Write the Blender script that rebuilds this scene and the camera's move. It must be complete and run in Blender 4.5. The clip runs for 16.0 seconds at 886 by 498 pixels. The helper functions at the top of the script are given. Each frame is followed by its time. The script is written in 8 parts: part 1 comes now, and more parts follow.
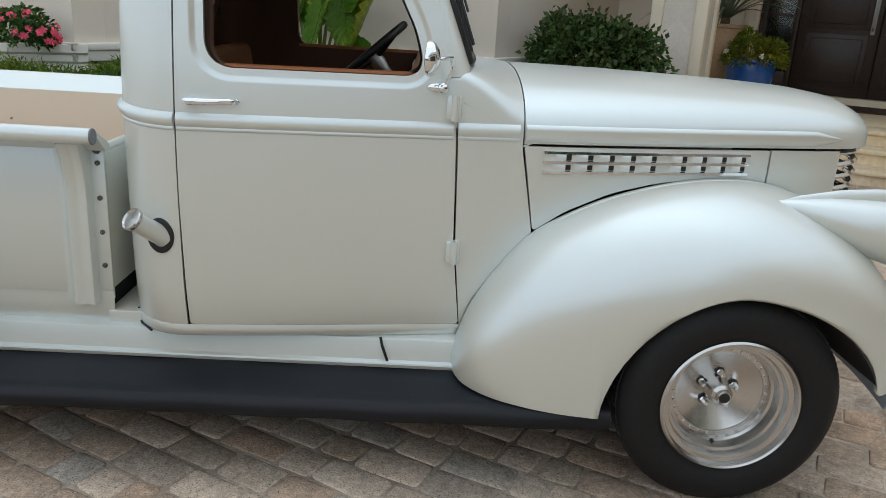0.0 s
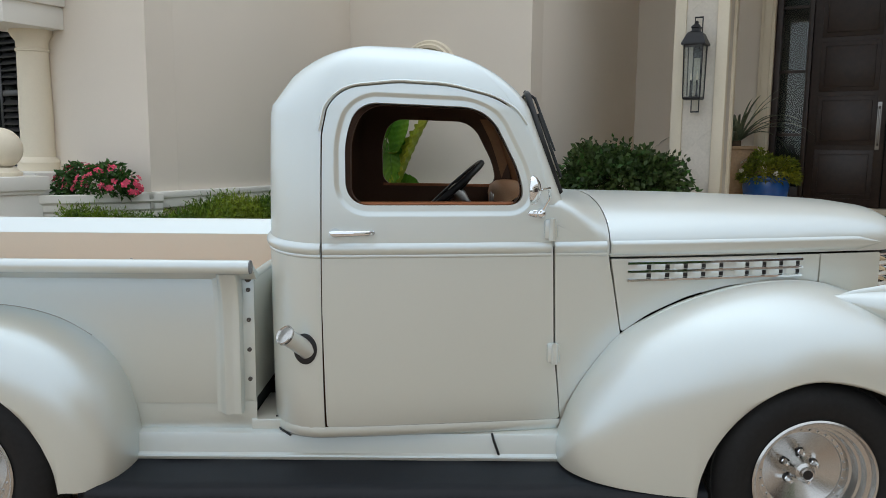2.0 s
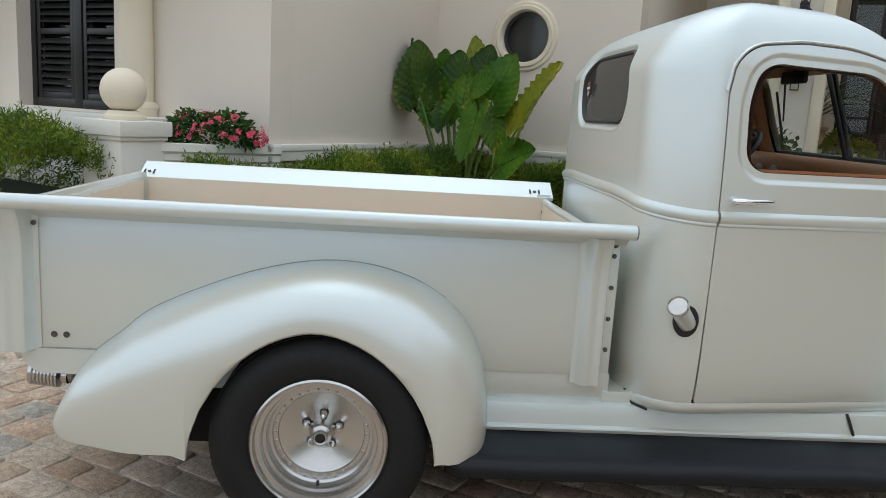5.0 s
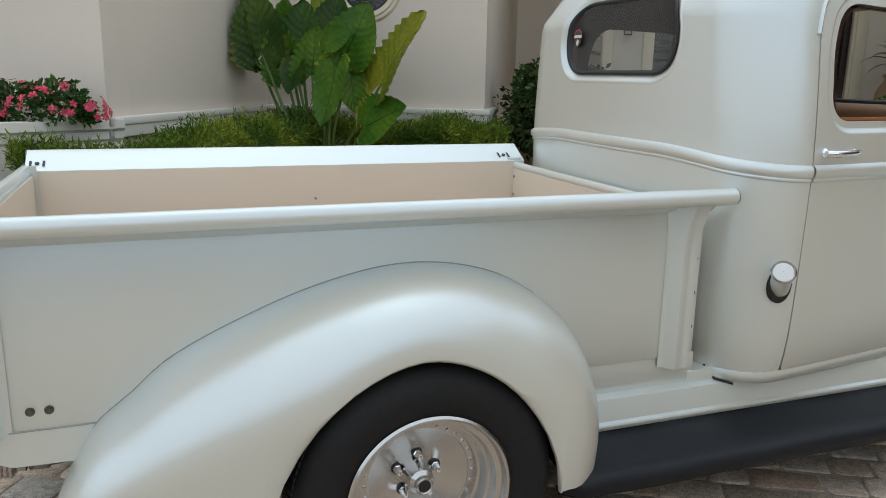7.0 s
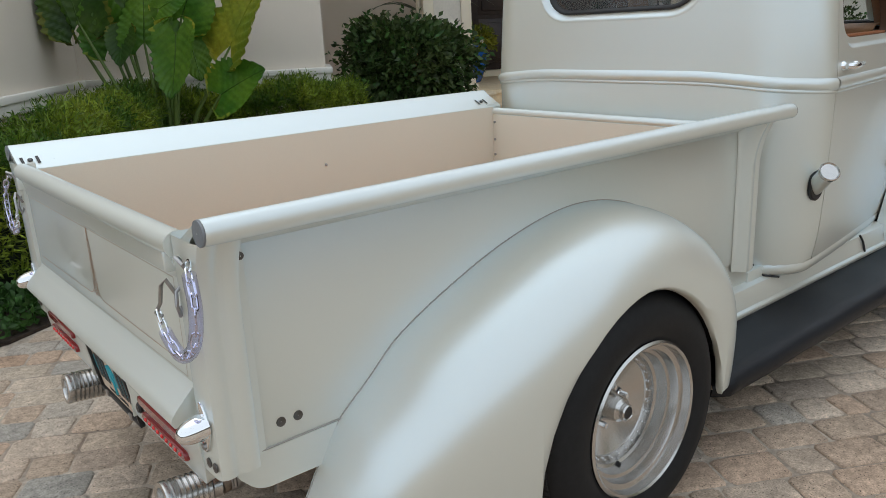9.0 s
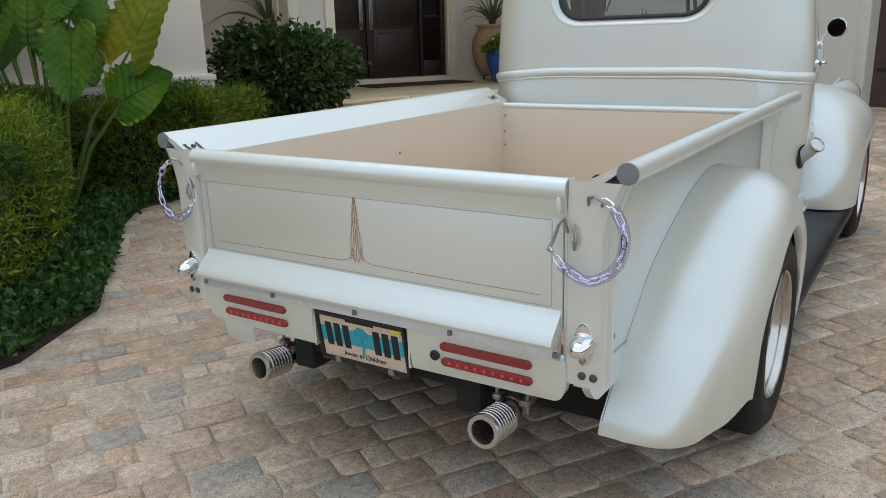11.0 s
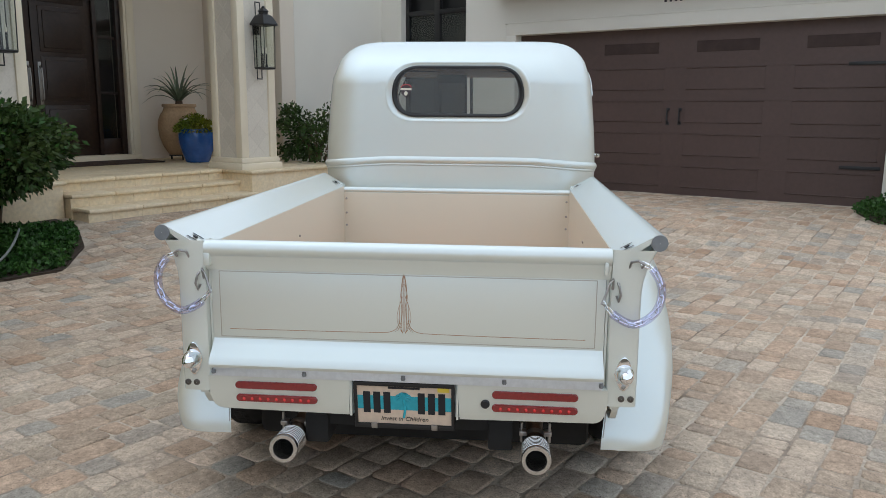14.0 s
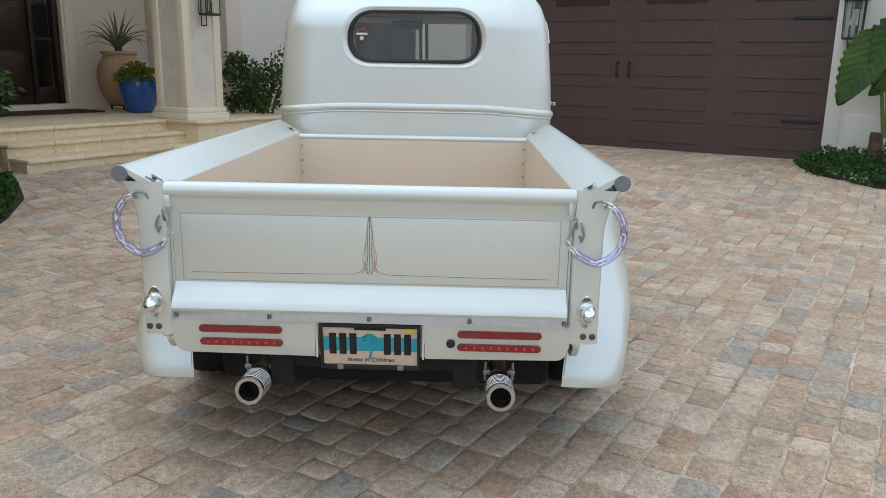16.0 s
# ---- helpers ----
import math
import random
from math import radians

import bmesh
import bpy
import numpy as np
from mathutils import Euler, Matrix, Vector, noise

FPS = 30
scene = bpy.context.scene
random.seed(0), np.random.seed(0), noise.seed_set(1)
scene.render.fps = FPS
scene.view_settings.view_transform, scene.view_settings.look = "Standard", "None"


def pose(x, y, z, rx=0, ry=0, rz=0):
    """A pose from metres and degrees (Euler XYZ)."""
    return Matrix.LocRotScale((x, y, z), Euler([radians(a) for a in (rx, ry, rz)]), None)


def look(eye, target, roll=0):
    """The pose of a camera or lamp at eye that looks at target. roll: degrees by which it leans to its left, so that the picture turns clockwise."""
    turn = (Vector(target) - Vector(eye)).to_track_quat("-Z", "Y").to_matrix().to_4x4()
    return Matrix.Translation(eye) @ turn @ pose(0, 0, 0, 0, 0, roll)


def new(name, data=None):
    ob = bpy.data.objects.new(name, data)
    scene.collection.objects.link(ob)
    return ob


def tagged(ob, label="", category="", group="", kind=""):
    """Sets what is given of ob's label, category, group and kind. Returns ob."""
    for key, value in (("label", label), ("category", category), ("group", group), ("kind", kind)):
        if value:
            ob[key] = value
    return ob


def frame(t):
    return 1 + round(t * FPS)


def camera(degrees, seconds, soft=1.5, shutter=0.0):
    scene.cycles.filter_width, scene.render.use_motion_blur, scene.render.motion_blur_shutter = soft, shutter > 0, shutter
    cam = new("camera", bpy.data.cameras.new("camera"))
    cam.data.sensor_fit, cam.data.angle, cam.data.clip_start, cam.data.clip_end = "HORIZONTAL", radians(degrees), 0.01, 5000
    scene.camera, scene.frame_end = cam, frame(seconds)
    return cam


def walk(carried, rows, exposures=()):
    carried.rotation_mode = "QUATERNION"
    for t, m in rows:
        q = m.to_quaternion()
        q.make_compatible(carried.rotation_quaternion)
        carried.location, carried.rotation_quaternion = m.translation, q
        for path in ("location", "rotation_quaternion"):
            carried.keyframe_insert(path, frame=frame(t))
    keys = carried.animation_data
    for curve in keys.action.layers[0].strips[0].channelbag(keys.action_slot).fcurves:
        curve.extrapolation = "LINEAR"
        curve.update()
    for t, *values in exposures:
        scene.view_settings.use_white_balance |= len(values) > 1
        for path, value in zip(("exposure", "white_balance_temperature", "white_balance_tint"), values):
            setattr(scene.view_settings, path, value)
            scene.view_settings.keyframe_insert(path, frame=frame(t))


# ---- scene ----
cam = camera(60.1, 16.0, soft=0.85)
PATH = [
    (0, (1.955, -2.973, 1.444), (2.01, -1.063, 0.854), 3.4),
    (0.5, (2.09, -3.082, 1.463), (2.156, -1.161, 0.911), 3.3),
    (1, (2.027, -3.262, 1.444), (2.1, -1.32, 0.972), 2.6),
    (1.5, (1.879, -3.393, 1.463), (1.949, -1.426, 1.106), 1.9),
    (2, (1.64, -3.36, 1.461), (1.648, -1.377, 1.196), 0.5),
    (2.5, (1.397, -3.335, 1.46), (1.339, -1.352, 1.201), 0.3),
    (3, (1.184, -3.388, 1.452), (1.244, -1.405, 1.204), 0.7),
    (3.5, (0.937, -3.326, 1.425), (1.037, -1.347, 1.149), 1.6),
    (4, (0.685, -3.225, 1.43), (0.697, -1.252, 1.103), 2.5),
    (4.5, (0.42, -3.209, 1.401), (0.424, -1.237, 1.069), 2.9),
    (4.7, (0.333, -3.202, 1.394), (0.371, -1.231, 1.055), 3.2),
    (6.8, (-0.496, -2.618, 1.375), (0.151, -0.775, 0.949), 1.0),
    (7, (-0.592, -2.538, 1.372), (0.093, -0.711, 0.931), 1.1),
    (7.5, (-0.84, -2.442, 1.378), (-0.045, -0.675, 0.882), 1.5),
    (8, (-1.099, -2.365, 1.388), (-0.158, -0.679, 0.868), -0.4),
    (8.5, (-1.322, -2.143, 1.392), (-0.282, -0.516, 0.874), -2.8),
    (9, (-1.533, -1.994, 1.359), (-0.322, -0.502, 0.806), -2.8),
    (9.5, (-1.816, -1.882, 1.343), (-0.42, -0.569, 0.77), -1.7),
    (10, (-2.056, -1.629, 1.312), (-0.595, -0.397, 0.724), -1.1),
    (10.2, (-2.171, -1.568, 1.325), (-0.695, -0.349, 0.745), -1.5),
    (12.3, (-3.073, -0.836, 1.339), (-1.213, -0.242, 0.908), -0.2),
    (12.5, (-3.108, -0.785, 1.346), (-1.225, -0.257, 0.926), -0.1),
    (13, (-3.113, -0.609, 1.372), (-1.194, -0.214, 0.968), 0.2),
    (13.5, (-3.175, -0.45, 1.392), (-1.231, -0.181, 1.011), 0.5),
    (14, (-3.3, -0.327, 1.417), (-1.34, -0.145, 1.063), 0.4),
    (14.5, (-3.304, -0.307, 1.447), (-1.334, -0.204, 1.116), 0.5),
    (15, (-3.311, -0.288, 1.444), (-1.339, -0.242, 1.116), 0.6),
    (15.5, (-3.309, -0.279, 1.397), (-1.347, -0.244, 1.01), 0.7),
    (16, (-3.319, -0.275, 1.375), (-1.374, -0.231, 0.909), 1.0),
]
# the clip's white balance cools a little once the garage comes into view
walk(cam, [(t, look(eye, target, roll)) for t, eye, target, roll in PATH],
     [(0.0, 0.0, 6500, 10.0), (4.0, 0.0, 6490, 10.0), (8.0, -0.05, 6460, 10.0), (10.2, -0.05, 6430, 10.0), (12.6, 0.0, 6300, 10.0), (16.0, 0.03, 6280, 10.0)])

# ---- light: a bright overcast sky ----
world = bpy.data.worlds.new("sky")
scene.world = world
world.use_nodes = True
wn = world.node_tree.nodes
sky = wn.new("ShaderNodeTexSky")
sky.sky_type = "NISHITA"
sky.sun_disc = False
sky.sun_elevation = radians(73)
sky.sun_rotation = radians(4)
sky.air_density, sky.dust_density, sky.ozone_density = 1.0, 3.0, 1.0
pale = wn.new("ShaderNodeHueSaturation")
pale.inputs["Saturation"].default_value = 0.75
world.node_tree.links.new(sky.outputs[0], pale.inputs["Color"])
world.node_tree.links.new(pale.outputs[0], wn["Background"].inputs["Color"])
wn["Background"].inputs["Strength"].default_value = 0.042
cloud = wn.new("ShaderNodeBackground")
cloud.inputs["Color"].default_value, cloud.inputs["Strength"].default_value = (0.85, 0.93, 1.0, 1), 1.02
both = wn.new("ShaderNodeAddShader")
world.node_tree.links.new(wn["Background"].outputs[0], both.inputs[0])
world.node_tree.links.new(cloud.outputs[0], both.inputs[1])
world.node_tree.links.new(both.outputs[0], wn["World Output"].inputs["Surface"])
sun = new("sun", bpy.data.lights.new("sun", "SUN"))
sun.data.energy, sun.data.angle, sun.data.color = 0.20, radians(60), (1.0, 1.0, 0.98)
sun.matrix_world = look((0.18, 2.6, 8.5), (0, 0, 0))
scene.view_settings.exposure = 0.0


# ---- materials ----
def material(name, colour, rough=0.6, metal=0.0, coat=0.0, vary=0.0, grain=40.0, bump=0.0, bump_scale=80.0,
             patches=0.0, patch_scale=1.5, island=0.0, piece=0.0, tint=None, tint_scale=3.0, tint_amount=0.4,
             spec=0.5, through_light=0.0, coat_rough=0.06):
    """Principled material in object space with a fine grain, larger patches, per-piece variation and relief."""
    m = bpy.data.materials.new(name)
    m.use_nodes = True
    nt = m.node_tree
    n, link = nt.nodes, nt.links.new
    b = n["Principled BSDF"]
    b.inputs["Roughness"].default_value = rough
    b.inputs["Metallic"].default_value = metal
    b.inputs["Coat Weight"].default_value = coat
    b.inputs["Coat Roughness"].default_value = coat_rough
    b.inputs["Specular IOR Level"].default_value = spec
    b.inputs["Base Color"].default_value = (*colour, 1)
    geo = n.new("ShaderNodeTexCoord")
    socket = None

    def textured(scale, detail=4.0):
        t = n.new("ShaderNodeTexNoise")
        t.inputs["Scale"].default_value, t.inputs["Detail"].default_value = scale, detail
        link(geo.outputs["Object"], t.inputs["Vector"])
        return t.outputs["Fac"]

    def scaled(value, amount, base):
        """base colour times 1 +- amount, by a 0..1 value."""
        r = n.new("ShaderNodeMapRange")
        r.inputs["From Min"].default_value, r.inputs["From Max"].default_value = 0.25, 0.75
        r.inputs["To Min"].default_value, r.inputs["To Max"].default_value = 1 - amount, 1 + amount
        link(value, r.inputs["Value"])
        v = n.new("ShaderNodeVectorMath")
        v.operation = "SCALE"
        if base is None:
            v.inputs[0].default_value = colour
        else:
            link(base, v.inputs[0])
        link(r.outputs[0], v.inputs["Scale"])
        return v.outputs[0]

    if tint:
        mix = n.new("ShaderNodeMix")
        mix.data_type = "RGBA"
        mix.inputs["A"].default_value, mix.inputs["B"].default_value = (*colour, 1), (*tint, 1)
        r = n.new("ShaderNodeMapRange")
        r.inputs["From Min"].default_value, r.inputs["From Max"].default_value = 0.4, 0.68
        r.inputs["To Max"].default_value = tint_amount
        link(textured(tint_scale, 6.0), r.inputs["Value"])
        link(r.outputs[0], mix.inputs["Factor"])
        socket = mix.outputs["Result"]
    if vary:
        socket = scaled(textured(grain, 6.0), vary, socket)
    if patches:
        socket = scaled(textured(patch_scale, 3.0), patches, socket)
    if island:
        g = n.new("ShaderNodeNewGeometry")
        socket = scaled(g.outputs["Random Per Island"], island, socket)
    if piece:
        o = n.new("ShaderNodeObjectInfo")
        socket = scaled(o.outputs["Random"], piece, socket)
    if socket:
        link(socket, b.inputs["Base Color"])
    if bump:
        bp = n.new("ShaderNodeBump")
        bp.inputs["Strength"].default_value, bp.inputs["Distance"].default_value = bump, 0.004
        link(textured(bump_scale, 5.0), bp.inputs["Height"])
        link(bp.outputs[0], b.inputs["Normal"])
    if through_light:
        tr = n.new("ShaderNodeBsdfTranslucent")
        if socket:
            link(socket, tr.inputs["Color"])
        else:
            tr.inputs["Color"].default_value = (*colour, 1)
        mx = n.new("ShaderNodeMixShader")
        mx.inputs[0].default_value = through_light
        link(b.outputs[0], mx.inputs[1])
        link(tr.outputs[0], mx.inputs[2])
        link(mx.outputs[0], n["Material Output"].inputs["Surface"])
    return m


def glass_material(name, colour, rough=0.0, mix=0.85, haze=0.0):
    """Thin glazing: mostly clear, with a Fresnel mirror on it."""
    m = bpy.data.materials.new(name)
    m.use_nodes = True
    nt = m.node_tree
    n, link = nt.nodes, nt.links.new
    clear, shine, fres, mx = n.new("ShaderNodeBsdfTransparent"), n.new("ShaderNodeBsdfGlossy"), n.new("ShaderNodeLayerWeight"), n.new("ShaderNodeMixShader")
    clear.inputs["Color"].default_value = (*colour, 1)
    shine.inputs["Roughness"].default_value = rough
    # Schlick's curve, alike from both sides of the pane
    f0 = (mix / (2.0 + mix)) ** 2
    steep, amount = n.new("ShaderNodeMath"), n.new("ShaderNodeMath")
    steep.operation, amount.operation = "POWER", "MULTIPLY_ADD"
    steep.inputs[1].default_value, amount.inputs[1].default_value, amount.inputs[2].default_value = 5.0, 1.0 - f0, f0
    fres.inputs["Blend"].default_value = 0.5
    link(fres.outputs["Facing"], steep.inputs[0])
    link(steep.outputs[0], amount.inputs[0])
    link(amount.outputs[0], mx.inputs[0])
    link(clear.outputs[0], mx.inputs[1])
    link(shine.outputs[0], mx.inputs[2])
    link(mx.outputs[0], n["Material Output"].inputs["Surface"])
    # a grey diffuse layer imitates the pale sky reflected in the pane
    if haze:
        veil, over = n.new("ShaderNodeBsdfDiffuse"), n.new("ShaderNodeMixShader")
        veil.inputs["Color"].default_value = (0.5, 0.52, 0.52, 1)
        over.inputs[0].default_value = haze
        link(mx.outputs[0], over.inputs[1])
        link(veil.outputs[0], over.inputs[2])
        link(over.outputs[0], n["Material Output"].inputs["Surface"])
    return m


PAINT = material("pearl_paint", (0.805, 0.715, 0.560), rough=0.5, coat=0.75, vary=0.012, grain=900, patches=0.015, patch_scale=1.2, coat_rough=0.09)


def pearl(m):
    """Lays the bluish sheen of pearl pigment over a paint."""
    n, link = m.node_tree.nodes, m.node_tree.links.new
    sheen, mx = n.new("ShaderNodeBsdfGlossy"), n.new("ShaderNodeMixShader")
    sheen.inputs["Color"].default_value, sheen.inputs["Roughness"].default_value = (0.50, 0.79, 1.0, 1), 0.38
    mx.inputs[0].default_value = 0.335
    link(n["Principled BSDF"].outputs[0], mx.inputs[1])
    link(sheen.outputs[0], mx.inputs[2])
    link(mx.outputs[0], n["Material Output"].inputs["Surface"])


pearl(PAINT)
# body paint inside the bed, shade and plank bounce put into its beige
LINER = material("bed_paint_warmed", (0.74, 0.685, 0.57), rough=0.4, coat=0.3, vary=0.02, grain=300, patches=0.02)
WOOD_BED = material("bed_wood", (0.55, 0.25, 0.09), rough=0.35, coat=0.3, vary=0.25, grain=30, island=0.15)
BOARD = material("running_board_rubber", (0.010, 0.011, 0.014), rough=0.45, spec=0.28, vary=0.12, grain=120, bump=0.15, bump_scale=300, patches=0.12)
TREAD = material("tyre_tread", (0.030, 0.029, 0.028), rough=0.8, spec=0.25, vary=0.3, grain=40)
RUBBER = material("tyre_rubber", (0.012, 0.012, 0.0125), rough=0.62, spec=0.3, vary=0.2, grain=60, bump=0.1, bump_scale=200)
BLACK = material("black_trim", (0.012, 0.012, 0.013), rough=0.45)
UNDER = material("undercarriage_black", (0.01, 0.01, 0.01), rough=0.85, vary=0.3, grain=15)
TIP = material("bright_exhaust_steel", (0.58, 0.57, 0.55), rough=0.27, metal=1.0, vary=0.06, grain=120)
CHROME = material("chrome", (0.86, 0.87, 0.88), rough=0.06, metal=1.0)
ALLOY = material("polished_aluminium", (0.59, 0.58, 0.56), rough=0.24, metal=1.0, vary=0.04, grain=200)
STEEL = material("dull_steel", (0.38, 0.37, 0.36), rough=0.38, metal=1.0, vary=0.15, grain=80)
HINGE = material("bare_aluminium", (0.70, 0.74, 0.78), rough=0.35, metal=0.4, vary=0.08, grain=60)
SEAM = material("grey_seam_sealer", (0.36, 0.35, 0.32), rough=0.6, vary=0.1)
RUSTY = material("worn_steel", (0.28, 0.22, 0.17), rough=0.55, metal=0.8, vary=0.3, grain=60)
BOLT = material("dark_bolt_steel", (0.12, 0.11, 0.10), rough=0.4, metal=0.7, vary=0.2, grain=80)
GREYCAP = material("grey_plug", (0.18, 0.19, 0.20), rough=0.5, vary=0.1)
BROWN = material("brown_lining", (0.095, 0.046, 0.026), rough=0.7, vary=0.12, grain=150, bump=0.2, bump_scale=400)
TAN = material("tan_vinyl", (0.33, 0.165, 0.075), rough=0.5, vary=0.12, grain=90, bump=0.15, bump_scale=300)
REDLENS = material("red_lens", (0.24, 0.018, 0.018), rough=0.15, coat=0.6, vary=0.15, grain=120)
STRIPE = material("pinstripe", (0.36, 0.19, 0.10), rough=0.4)
STRIPE_GREY = material("pinstripe_grey", (0.44, 0.42, 0.37), rough=0.4)
CLEAR = glass_material("window_glass", (0.84, 0.87, 0.85), mix=0.5)
TINTED = glass_material("tinted_glass", (0.62, 0.62, 0.60), mix=0.5, haze=0.07)
SLEEVE = glass_material("clear_sleeve", (0.83, 0.83, 0.95), rough=0.15, mix=0.45)

STUCCO = material("stucco", (0.755, 0.68, 0.585), rough=0.9, vary=0.03, grain=140, bump=0.25, bump_scale=160, patches=0.03, patch_scale=0.8)
WHITE_STUCCO = material("white_stucco", (0.76, 0.735, 0.67), rough=0.88, vary=0.03, grain=140, bump=0.2, bump_scale=160, patches=0.03, patch_scale=1.0)
CREAM = material("cream_cast_stone", (0.78, 0.695, 0.545), rough=0.8, vary=0.02, grain=60, bump=0.05, bump_scale=120, patches=0.04)
STONE = material("travertine", (0.74, 0.60, 0.395), rough=0.65, vary=0.12, grain=25, bump=0.2, bump_scale=60, tint=(0.82, 0.71, 0.53), tint_scale=4.0, tint_amount=0.6, piece=0.05)
TILE = material("stone_tile", (0.68, 0.625, 0.54), rough=0.7, vary=0.06, grain=40, bump=0.12, bump_scale=70, piece=0.03)
DARKWOOD = material("dark_stained_wood", (0.030, 0.016, 0.011), rough=0.42, vary=0.35, grain=18, bump=0.2, bump_scale=50)
GARAGE = material("brown_garage_panel", (0.080, 0.049, 0.042), rough=0.55, vary=0.08, grain=22, bump=0.12, bump_scale=45, patches=0.05)
# frames and shutters, also the black sheets standing in for unlit rooms
SHUTTER = material("black_frame_and_backing", (0.016, 0.016, 0.017), rough=0.32, vary=0.1)
IRON = material("black_iron", (0.014, 0.014, 0.016), rough=0.5, vary=0.2, grain=60, bump=0.15, bump_scale=200)
CANDLE = material("ivory_candle", (0.75, 0.70, 0.58), rough=0.6)
TERRA = material("terracotta", (0.44, 0.29, 0.165), rough=0.8, vary=0.15, grain=30, bump=0.3, bump_scale=60, tint=(0.50, 0.36, 0.22), tint_scale=5, tint_amount=0.6)
BLUE = material("blue_glaze", (0.010, 0.085, 0.33), rough=0.18, coat=0.5, vary=0.2, grain=12, tint=(0.03, 0.12, 0.38), tint_scale=7, tint_amount=0.6)
SOIL = material("dark_mulch", (0.045, 0.030, 0.020), rough=0.95, vary=0.5, grain=40, bump=0.8, bump_scale=70)
MAT = material("brown_coir", (0.060, 0.035, 0.025), rough=0.95, vary=0.3, grain=200, bump=0.5, bump_scale=300)
JOINT = material("sand_joint", (0.54, 0.46, 0.37), rough=0.95, vary=0.30, grain=60, bump=0.5, bump_scale=150, patches=0.2, patch_scale=0.9, tint=(0.17, 0.12, 0.085), tint_scale=2.2, tint_amount=0.85)


def leaf_material(name, a, b, amount=0.7, gloss=0.48):
    return material(name, a, rough=gloss, spec=0.3, vary=0.25, grain=25, island=0.35, tint=b, tint_scale=2.2, tint_amount=amount, through_light=0.25)


LEAF_DARK = leaf_material("leaf_dark", (0.040, 0.075, 0.020), (0.095, 0.125, 0.038))
LEAF_YEW = leaf_material("leaf_yew", (0.050, 0.120, 0.012), (0.32, 0.38, 0.035), 0.75)
LEAF_COVER = leaf_material("leaf_groundcover", (0.032, 0.090, 0.018), (0.07, 0.15, 0.03))
LEAF_BIG = leaf_material("leaf_elephant_ear", (0.034, 0.105, 0.010), (0.120, 0.215, 0.018), 0.8, 0.36)
LEAF_YELLOW = leaf_material("leaf_yellowing", (0.16, 0.22, 0.02), (0.42, 0.36, 0.03), 0.8)
LEAF_SPIKE = leaf_material("leaf_spiky", (0.20, 0.25, 0.17), (0.30, 0.34, 0.20))
LEAF_LIME = leaf_material("leaf_lime", (0.14, 0.20, 0.02), (0.30, 0.27, 0.02), 0.8)
STEM = material("green_stem", (0.10, 0.16, 0.03), rough=0.5, vary=0.2)
BARK = material("bark", (0.10, 0.065, 0.04), rough=0.9, vary=0.4, grain=30, bump=0.6, bump_scale=60)
PETAL = material("pink_petal", (0.62, 0.035, 0.10), rough=0.6, island=0.35, tint=(0.75, 0.12, 0.16), tint_scale=30, tint_amount=0.5)
PETAL_WHITE = material("white_petal", (0.75, 0.73, 0.62), rough=0.6)


# ---- mesh helpers ----
def mesh_of(name, bm, mat, sharp=35.0):
    me = bpy.data.meshes.new(name)
    bm.to_mesh(me)
    bm.free()
    me.polygons.foreach_set("use_smooth", [True] * len(me.polygons))
    if sharp < 180:
        me.set_sharp_from_angle(angle=radians(sharp))
    for m in (mat if isinstance(mat, (list, tuple)) else [mat]):
        me.materials.append(m)
    if "true_normal" in me.attributes:
        true_normals(me)
    return me


def true_normals(me):
    """Shades a curved sheet by the surface it was laid on, so that neighbouring sheets meet with no step."""
    at = np.zeros(len(me.vertices) * 3, np.float32)
    me.attributes["true_normal"].data.foreach_get("vector", at)
    at = at.reshape(-1, 3)
    out = np.zeros((len(me.loops), 3), np.float32)
    for f in me.polygons:
        fn = np.array(f.normal)
        for li in f.loop_indices:
            v = at[me.loops[li].vertex_index]
            d = float(v @ fn)
            if abs(d) > 0.75:
                out[li] = v if d > 0 else -v
    me.normals_split_custom_set(out.tolist())
    me.attributes.remove(me.attributes["true_normal"])


def part(name, bm, mat, parent, label="", sharp=35.0):
    ob = new(name, mesh_of(name, bm, mat, sharp))
    ob.parent = parent
    if label:
        ob["label"] = label
    return ob


def piece_of(name, me, parent, m=None):
    ob = new(name, me)
    ob.parent = parent
    if m is not None:
        ob.matrix_basis = m
    return ob


def thing(name, label, category, m=None, group="", kind=""):
    ob = new(name)
    ob.empty_display_size = 0.1
    if m is not None:
        ob.matrix_basis = m
    return tagged(ob, label, category, group, kind)


def solo(name, bm, mat, label, category="", kind="", group="", m=None, sharp=35.0):
    ob = new(name, mesh_of(name, bm, mat, sharp))
    if m is not None:
        ob.matrix_basis = m
    return tagged(ob, label, category, group, kind)


def fresh():
    return bmesh.new()


def grid(bm, rows, close_cols=False, close_rows=False):
    """Quads between equally long rows of points."""
    vs = [[bm.verts.new(p) for p in row] for row in rows]
    nr, nc = len(vs), len(vs[0])
    for i in range(nr if close_rows else nr - 1):
        for j in range(nc if close_cols else nc - 1):
            quad = (vs[i][j], vs[i][(j + 1) % nc], vs[(i + 1) % nr][(j + 1) % nc], vs[(i + 1) % nr][j])
            bm.faces.new(quad)
    return vs


